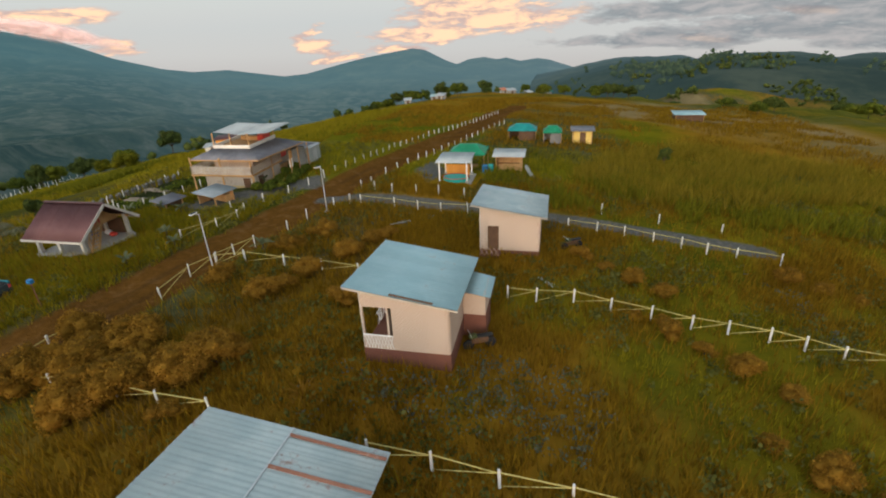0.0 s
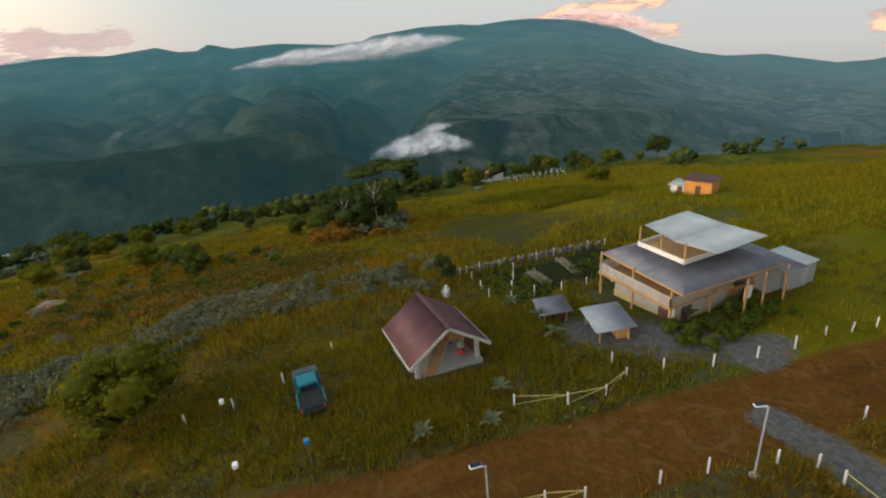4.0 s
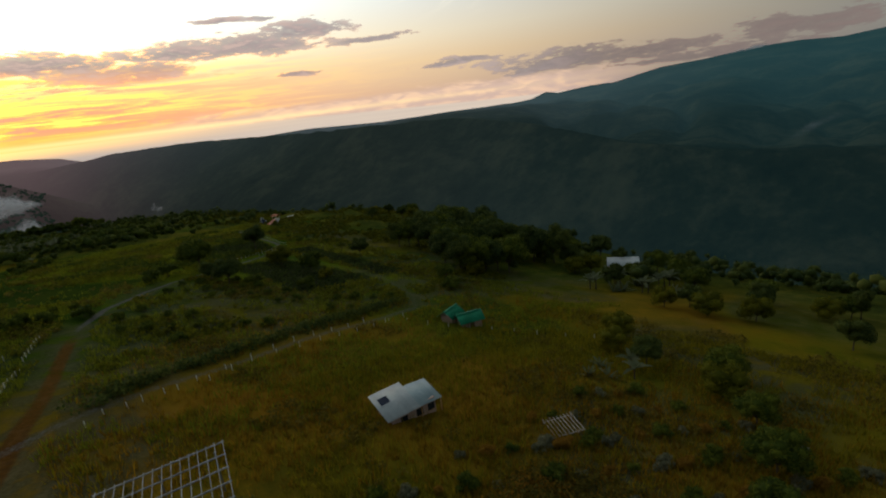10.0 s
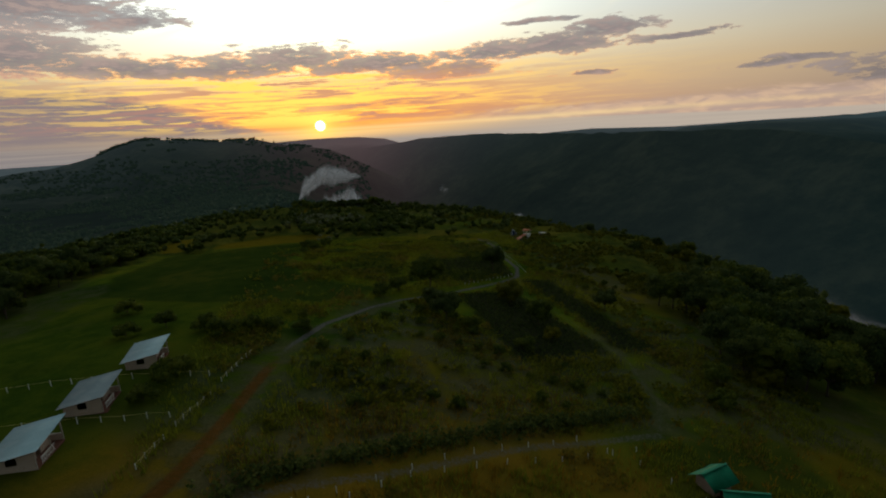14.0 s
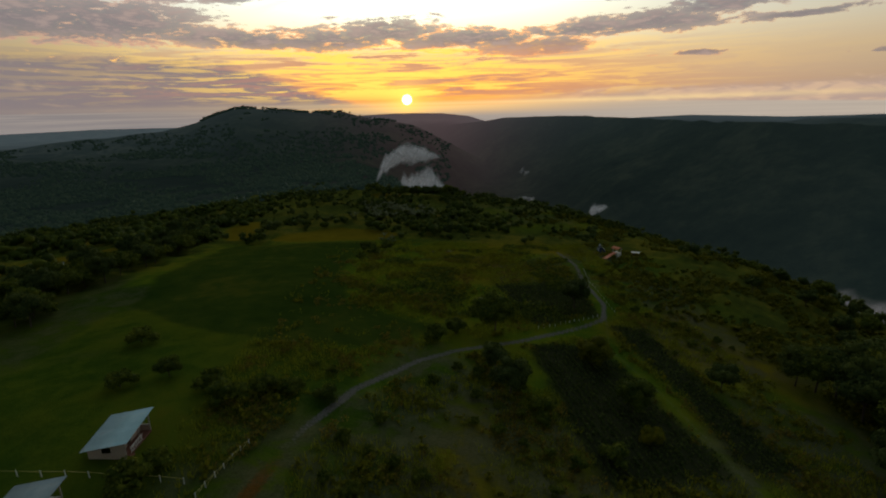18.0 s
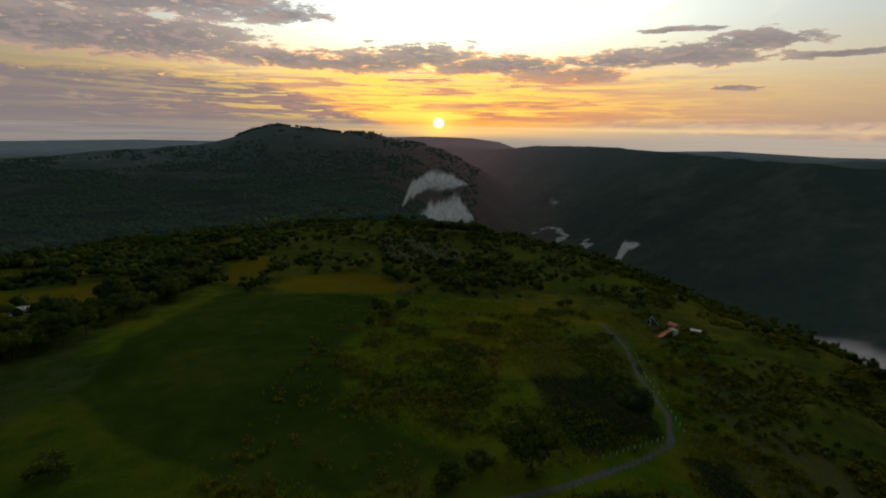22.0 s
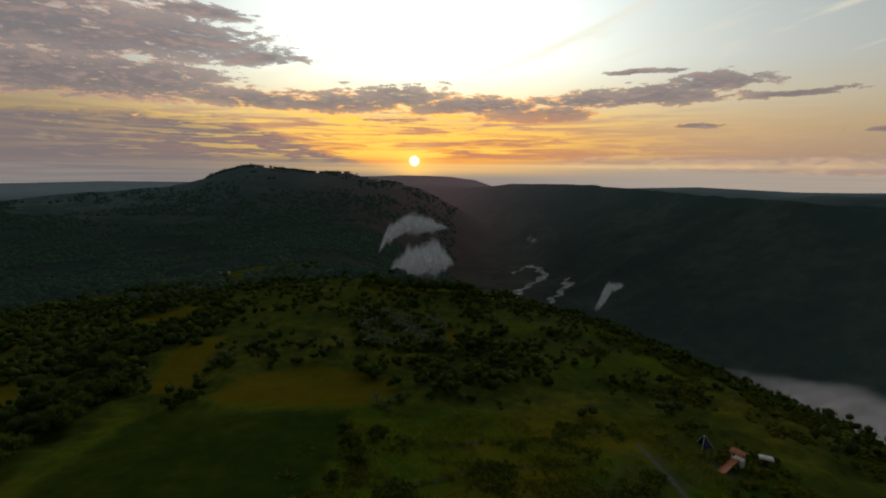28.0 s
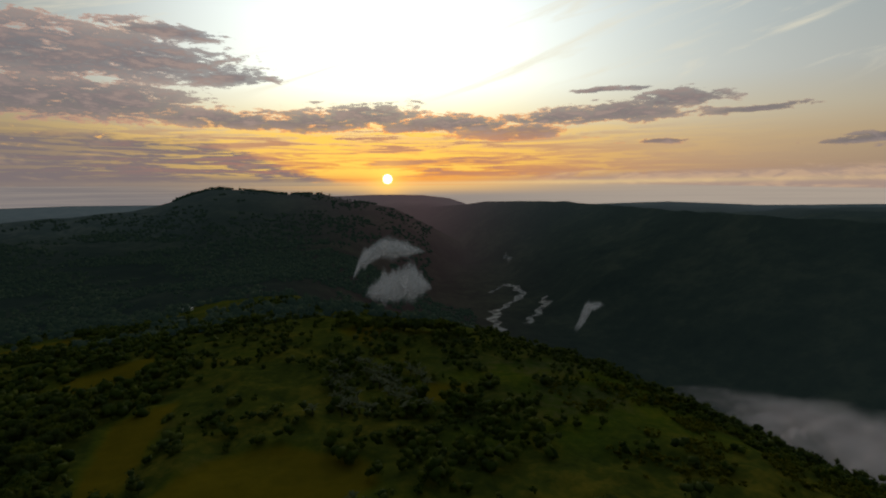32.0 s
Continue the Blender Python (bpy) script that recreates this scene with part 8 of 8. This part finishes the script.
scatter("maize", 3500, (84, 112, -95, -70), lambda x, y: np.clip(fractal(x, y, 9, 105) * 4 - 1.4, 0, 1), blades(6, 1.2, 0.16, 0.3, 0.4), LEAF_GOLD, "pale green crop in loose rows", "crop")
scatter("garden_plants", 1500, (43, 55, -58, -41), lambda x, y: (1 - 0.6 * (np.sin(y * 3.1) > 0)) * np.clip(fractal(x, y, 6, 119) * 6 - 2.9, 0, 1), crowns(8, 0.24, 0.4, 0.3), LEAF, "low vegetable plants in the garden beds", "vegetables")
scatter("crop_rows", 26000, (98, 138, 80, 176), lambda x, y: np.maximum.reduce([inside(x, y, p, 0.6) for p in TILLED[:3]]) * (np.sin((x + 0.12 * y) * 5.2) > 0.35), crowns(6, 0.30, 0.5, 0.22), LEAF_DARK, "dark leafy crop in long rows", "crop")


def woods_density(x, y):
    rim_ = np.interp(y, [-500, -150, 60, 150, 250, 400, 470, 540], [300, 235, 250, 225, 225, 185, 150, 80])
    edge = np.exp(-(((x - rim_ - 5) / 42) ** 2))
    clear = 1 - np.exp(-(((x - 197) / 9) ** 2) - ((y - 52) / 8) ** 2) * 1.2
    open_slope = 1 - 0.93 * np.clip((x - 128) / 15, 0, 1) * np.clip((325 - y) / 30, 0, 1) * np.clip((y - 128) / 10, 0, 1) * np.clip((rim_ + 2 - x) / 10, 0, 1)
    return open_slope * np.clip(clear, 0, 1) * np.clip(wooded(x, y) * (0.35 + edge) - 0.1, 0, 1) * np.clip((fractal(x, y, 42, 55) - 0.43) * 8, 0.03, 1)


scatter("woods", 8500, (-320, 330, 130, 560), woods_density, thicket(3, 22, 0.75, 5.0, 2.3), LEAF_DARK, "dark evening woods on the spur and its flanks", "woods")
scatter("woods", 2600, (120, 330, -260, 150), woods_density, thicket(4, 24, 0.6, 6.5, 2.6), LEAF_DARK, "wooded edge above the gorge", "woods")
scatter("spur_woods", 6500, (-180, 230, 240, 520), woods_density, thicket(3, 24, 0.62, 3.6, 1.9), LEAF, "green thickets on the spur", "woods")
scatter("woods", 4200, (-420, 160, -900, -230), lambda x, y: np.clip((fractal(x, y, 70, 57) - 0.52) * 8, 0, 1) * np.clip(1.3 - (x + 300) / 500, 0.3, 1) * np.clip((-y - 330) / 200, 0.05, 1), thicket(3, 8, 1.4, 7.5, 3.6), LEAF_DARK, "tree belts between the far fields", "woods")
scatter("far_woods", 15000, (-900, 300, 480, 1500), lambda x, y: np.clip((fractal(x, y, 110, 59) - 0.36) * 5, 0, 1), thicket(2, 5, 2.6, 6.5, 6.0), HAZED_LEAF, "far dark woods in the valley", "woods")


scatter("rim_scrub", 9000, (128, 235, 120, 340), lambda x, y: np.clip(fractal(x, y, 11, 161) * 6 - 2.9, 0, 1) * np.clip((x - 140) / 20, 0, 1) * np.clip((238 - x) / 10, 0, 1), thicket(2, 20, 0.42, 1.5, 0.9), LEAF_GOLD, "golden low scrub above the gorge", "scrub")
scatter("rim_hedge", 3000, (135, 240, 215, 420), lambda x, y: np.exp(-((along(x, y, [(228, 205), (212, 262), (203, 318), (188, 360), (165, 395), (135, 442)]) / 6) ** 2)), thicket(3, 24, 0.5, 2.8, 1.6), LEAF, "green scrub along the rim of the gorge", "scrub")
scatter("spur_trees", 900, (40, 160, 240, 440), lambda x, y: np.maximum(np.exp(-(((x - 100) / 38) ** 2) - ((y - 285) / 34) ** 2), 0.7 * np.exp(-(((x - 55) / 34) ** 2) - ((y - 385) / 48) ** 2)) * np.clip(fractal(x, y, 22, 163) * 5 - 1.8, 0, 1), thicket(4, 34, 0.55, 6.0, 2.6), LEAF, "leafy trees on the wooded spur", "woods")
HEDGE_LINE = [(55, 49.5), (63, 53.2), (70, 55.4), (81.5, 58), (98, 62), (113, 64)]
scatter("track_hedge", 5200, (52, 116, 46, 68), lambda x, y: np.exp(-((along(x, y, HEDGE_LINE) / 1.1) ** 2)), crowns(14, 0.42, 1.3, 0.8), LEAF_DARK, "dark low hedge beside the farm track", "hedge")
scatter("valley_woods", 5000, (-420, -20, 200, 620), lambda x, y: np.clip((fractal(x, y, 80, 63) - 0.42) * 6, 0, 1) * (1 - np.maximum.reduce([inside(x, y, p, 2.0) for p in GOLD])), thicket(3, 8, 1.3, 5.0, 3.4), LEAF, "green hedgerows and thickets in the valley", "woods")
def on_crest(reach_, from_, to, spread):
    """Nearness to a stretch of a far ridge's crest, by bearing."""
    def keep(x, y):
        a = np.degrees(np.arctan2(x - 60, y - 20))
        return np.exp(-(((np.hypot(x - 60, y - 20) - reach_) / spread) ** 2)) * (a > from_) * (a < to) * np.clip((fractal(x, y, 70, 131) - 0.42) * 8, 0.05, 1)

    return keep


scatter("crest_woods", 7000, (-900, 40, 2450, 2750), on_crest(2688, -21, -1, 12), thicket(3, 6, 4.0, 9.0, 8.0), HAZED_LEAF, "trees on the crest of the far hill", "woods")
scatter("hill_woods", 7000, (-1900, 320, 1450, 2680), lambda x, y: np.clip((fractal(x, y, 190, 133) - 0.40) * 5, 0, 1) * (np.hypot(x - 60, y - 20) < 2660) * (np.degrees(np.arctan2(x - 60, y - 20)) < 5), thicket(2, 4, 5.0, 8.0, 9.0), HAZED_LEAF, "dark thickets and hedges over the far hill", "woods")
scatter("hill_trees", 1500, (-420, 320, -960, -640), on_crest(870, -178, -135, 55), thicket(4, 8, 2.6, 13.0, 6.5), HAZED_LEAF, "dark trees along the village hill", "woods")


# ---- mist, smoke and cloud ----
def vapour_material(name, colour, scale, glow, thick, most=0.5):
    """Vapour that thins out to nothing at its edges; skylight in it is imitated by tint and emission."""
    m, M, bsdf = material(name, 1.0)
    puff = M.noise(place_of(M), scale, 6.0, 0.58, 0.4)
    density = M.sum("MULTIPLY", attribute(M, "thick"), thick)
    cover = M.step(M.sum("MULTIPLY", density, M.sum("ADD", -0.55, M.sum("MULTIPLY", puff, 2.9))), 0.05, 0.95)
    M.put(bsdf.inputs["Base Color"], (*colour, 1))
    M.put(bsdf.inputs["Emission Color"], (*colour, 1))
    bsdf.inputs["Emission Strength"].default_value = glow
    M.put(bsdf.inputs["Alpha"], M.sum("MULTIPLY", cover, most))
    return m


def vapour(name, spine, widths, heights, mat, label, category, layers=7, lumps=0.3):
    """A bank of vapour: a pile of bent veils along a line, each thinning out at all its edges."""
    verts, faces, thick = [], [], []
    pts = [Vector(p) for p in spine]
    n, rows = 70, 16
    for layer in range(layers):
        across = (layer + 0.5) / layers * 2 - 1
        start = len(verts)
        for i in range(n + 1):
            w = i / n * (len(pts) - 1)
            j = min(int(w), len(pts) - 2)
            c = pts[j].lerp(pts[j + 1], w - j)
            way = (pts[j + 1] - pts[j]).normalized()
            side = way.cross(Vector((0, 0, 1))).normalized()
            wide, tall = np.interp(w, range(len(widths)), widths), np.interp(w, range(len(heights)), heights)
            end = math.sin(math.pi * i / n) ** 0.8
            shape = math.sqrt(1 - 0.75 * across * across)
            swell = 1 + lumps * 1.8 * noise.noise(Vector((i * 0.17, layer * 0.6, len(label))))
            for q in range(rows + 1):
                v = q / rows * 2 - 1
                bend = wide * 0.35 * (1 - v * v)
                wob = noise.noise(Vector((i * 0.22, v * 1.6, layer * 1.3))) * wide * 0.30
                z = (v * 1.25 + 0.15) * tall * shape * swell * (0.35 + 0.65 * end)
                verts.append(tuple(c + side * (across * wide + bend + wob) + Vector((0, 0, z))))
                thick.append(end * max(0.0, 1 - v * v) ** 1.2)
        for i in range(n):
            for q in range(rows):
                a = start + i * (rows + 1) + q
                faces.append((a, a + 1, a + rows + 2, a + rows + 1))
    me = mesh_of(name, verts, faces, mat, smooth=True)
    put_attribute(me, "thick", thick)
    ob = new(name, me)
    ob.visible_shadow = False
    return tagged(ob, label, category, kind="stuff")


def far_point(az_, el_, r):
    """A point seen at that bearing and height from the meadow."""
    a, e = radians(az_), radians(el_)
    return (35 + r * math.sin(a), -22 + r * math.cos(a), 22 + r * math.tan(e))


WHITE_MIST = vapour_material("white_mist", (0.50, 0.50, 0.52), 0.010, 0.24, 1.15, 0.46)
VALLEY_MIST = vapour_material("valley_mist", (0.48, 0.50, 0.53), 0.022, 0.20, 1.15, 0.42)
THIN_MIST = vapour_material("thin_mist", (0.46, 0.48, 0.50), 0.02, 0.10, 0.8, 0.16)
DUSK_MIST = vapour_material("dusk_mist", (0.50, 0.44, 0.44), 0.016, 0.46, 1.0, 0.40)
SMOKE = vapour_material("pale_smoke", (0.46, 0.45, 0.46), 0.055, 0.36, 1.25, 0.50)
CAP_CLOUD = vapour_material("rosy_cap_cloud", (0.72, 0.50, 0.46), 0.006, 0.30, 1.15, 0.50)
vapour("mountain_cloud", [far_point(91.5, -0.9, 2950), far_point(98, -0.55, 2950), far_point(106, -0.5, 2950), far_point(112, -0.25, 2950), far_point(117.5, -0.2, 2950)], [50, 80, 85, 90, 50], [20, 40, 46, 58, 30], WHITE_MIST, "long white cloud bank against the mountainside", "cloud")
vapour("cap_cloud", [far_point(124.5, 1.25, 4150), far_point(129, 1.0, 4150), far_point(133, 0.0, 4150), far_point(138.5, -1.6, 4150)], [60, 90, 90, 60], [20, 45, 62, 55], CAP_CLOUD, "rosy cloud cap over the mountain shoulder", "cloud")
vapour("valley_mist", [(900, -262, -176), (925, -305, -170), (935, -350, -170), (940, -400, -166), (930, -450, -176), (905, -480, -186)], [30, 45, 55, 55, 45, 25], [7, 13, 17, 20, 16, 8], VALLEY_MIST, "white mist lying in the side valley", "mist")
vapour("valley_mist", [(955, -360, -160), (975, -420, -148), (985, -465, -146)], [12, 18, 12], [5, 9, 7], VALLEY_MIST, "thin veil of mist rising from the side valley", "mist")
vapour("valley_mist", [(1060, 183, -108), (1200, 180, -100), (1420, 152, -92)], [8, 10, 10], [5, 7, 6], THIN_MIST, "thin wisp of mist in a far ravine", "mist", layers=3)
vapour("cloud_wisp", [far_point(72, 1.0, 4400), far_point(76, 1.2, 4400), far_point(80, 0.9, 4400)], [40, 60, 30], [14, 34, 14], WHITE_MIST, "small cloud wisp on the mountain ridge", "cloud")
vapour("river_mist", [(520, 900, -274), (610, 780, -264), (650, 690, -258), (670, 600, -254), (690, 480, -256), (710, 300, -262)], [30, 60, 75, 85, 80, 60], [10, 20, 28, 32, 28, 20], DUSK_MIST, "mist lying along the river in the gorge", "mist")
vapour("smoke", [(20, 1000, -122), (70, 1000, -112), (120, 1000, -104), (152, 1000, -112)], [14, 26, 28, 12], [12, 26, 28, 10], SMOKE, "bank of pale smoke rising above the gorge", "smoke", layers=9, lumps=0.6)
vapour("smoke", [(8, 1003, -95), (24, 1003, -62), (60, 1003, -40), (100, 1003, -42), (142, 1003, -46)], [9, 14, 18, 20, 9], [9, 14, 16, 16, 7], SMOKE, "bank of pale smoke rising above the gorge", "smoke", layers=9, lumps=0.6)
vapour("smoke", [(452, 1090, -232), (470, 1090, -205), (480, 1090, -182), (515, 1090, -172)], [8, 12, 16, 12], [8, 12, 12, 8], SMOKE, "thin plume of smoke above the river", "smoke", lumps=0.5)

# ---- the river: pale braided water over gravel ----
WATER, M_, bsdf_ = material("pale_water", 0.6, 0.0, 0.1)
M_.put(bsdf_.inputs["Base Color"], M_.ramp(M_.noise(place_of(M_), 0.05, 6.0), [(0.40, (0.02, 0.025, 0.03)), (0.62, (0.16, 0.165, 0.17))]))
bump(M_, bsdf_, M_.noise(place_of(M_), 0.4, 4.0), 0.4, 0.3)


def stream(line, wide, label):
    verts, faces = [], []
    pts = []
    for (ax, ay), (bx, by) in zip(line, line[1:]):
        for k in range(8):
            w = k / 8
            pts.append((ax + (bx - ax) * w + 8 * math.sin(len(pts) * 0.9), ay + (by - ay) * w))
    for n, (x, y) in enumerate(pts):
        half = wide / 2 * (0.55 + 0.9 * lattice(np.array([n * 1.0]), np.array([0.5]), 3.0, 11)[0])
        for s in (-1, 1):
            px = x + s * half
            verts.append((px, y, float(relief(np.array([px]), np.array([y]))[0]) + 1.2))
    for n in range(len(pts) - 1):
        faces.append((2 * n, 2 * n + 1, 2 * n + 3, 2 * n + 2))
    return tagged(new("water", mesh_of("water", verts, faces, WATER, smooth=True)), label, "river", kind="structure")


stream([(296, 1130), (308, 1237), (340, 1290), (344, 1368), (375, 1497), (435, 1570), (512, 1696), (523, 1814), (502, 1903)], 24, "pale braided river far down in the gorge")
stream([(508, 1890), (460, 1840), (411, 1764)], 14, "thin side channel of the braided river")
stream([(426, 1355), (473, 1427), (537, 1530), (549, 1608)], 24, "side arm of the braided river")
stream([(590, 2200), (600, 2320)], 22, "far bend of the river")
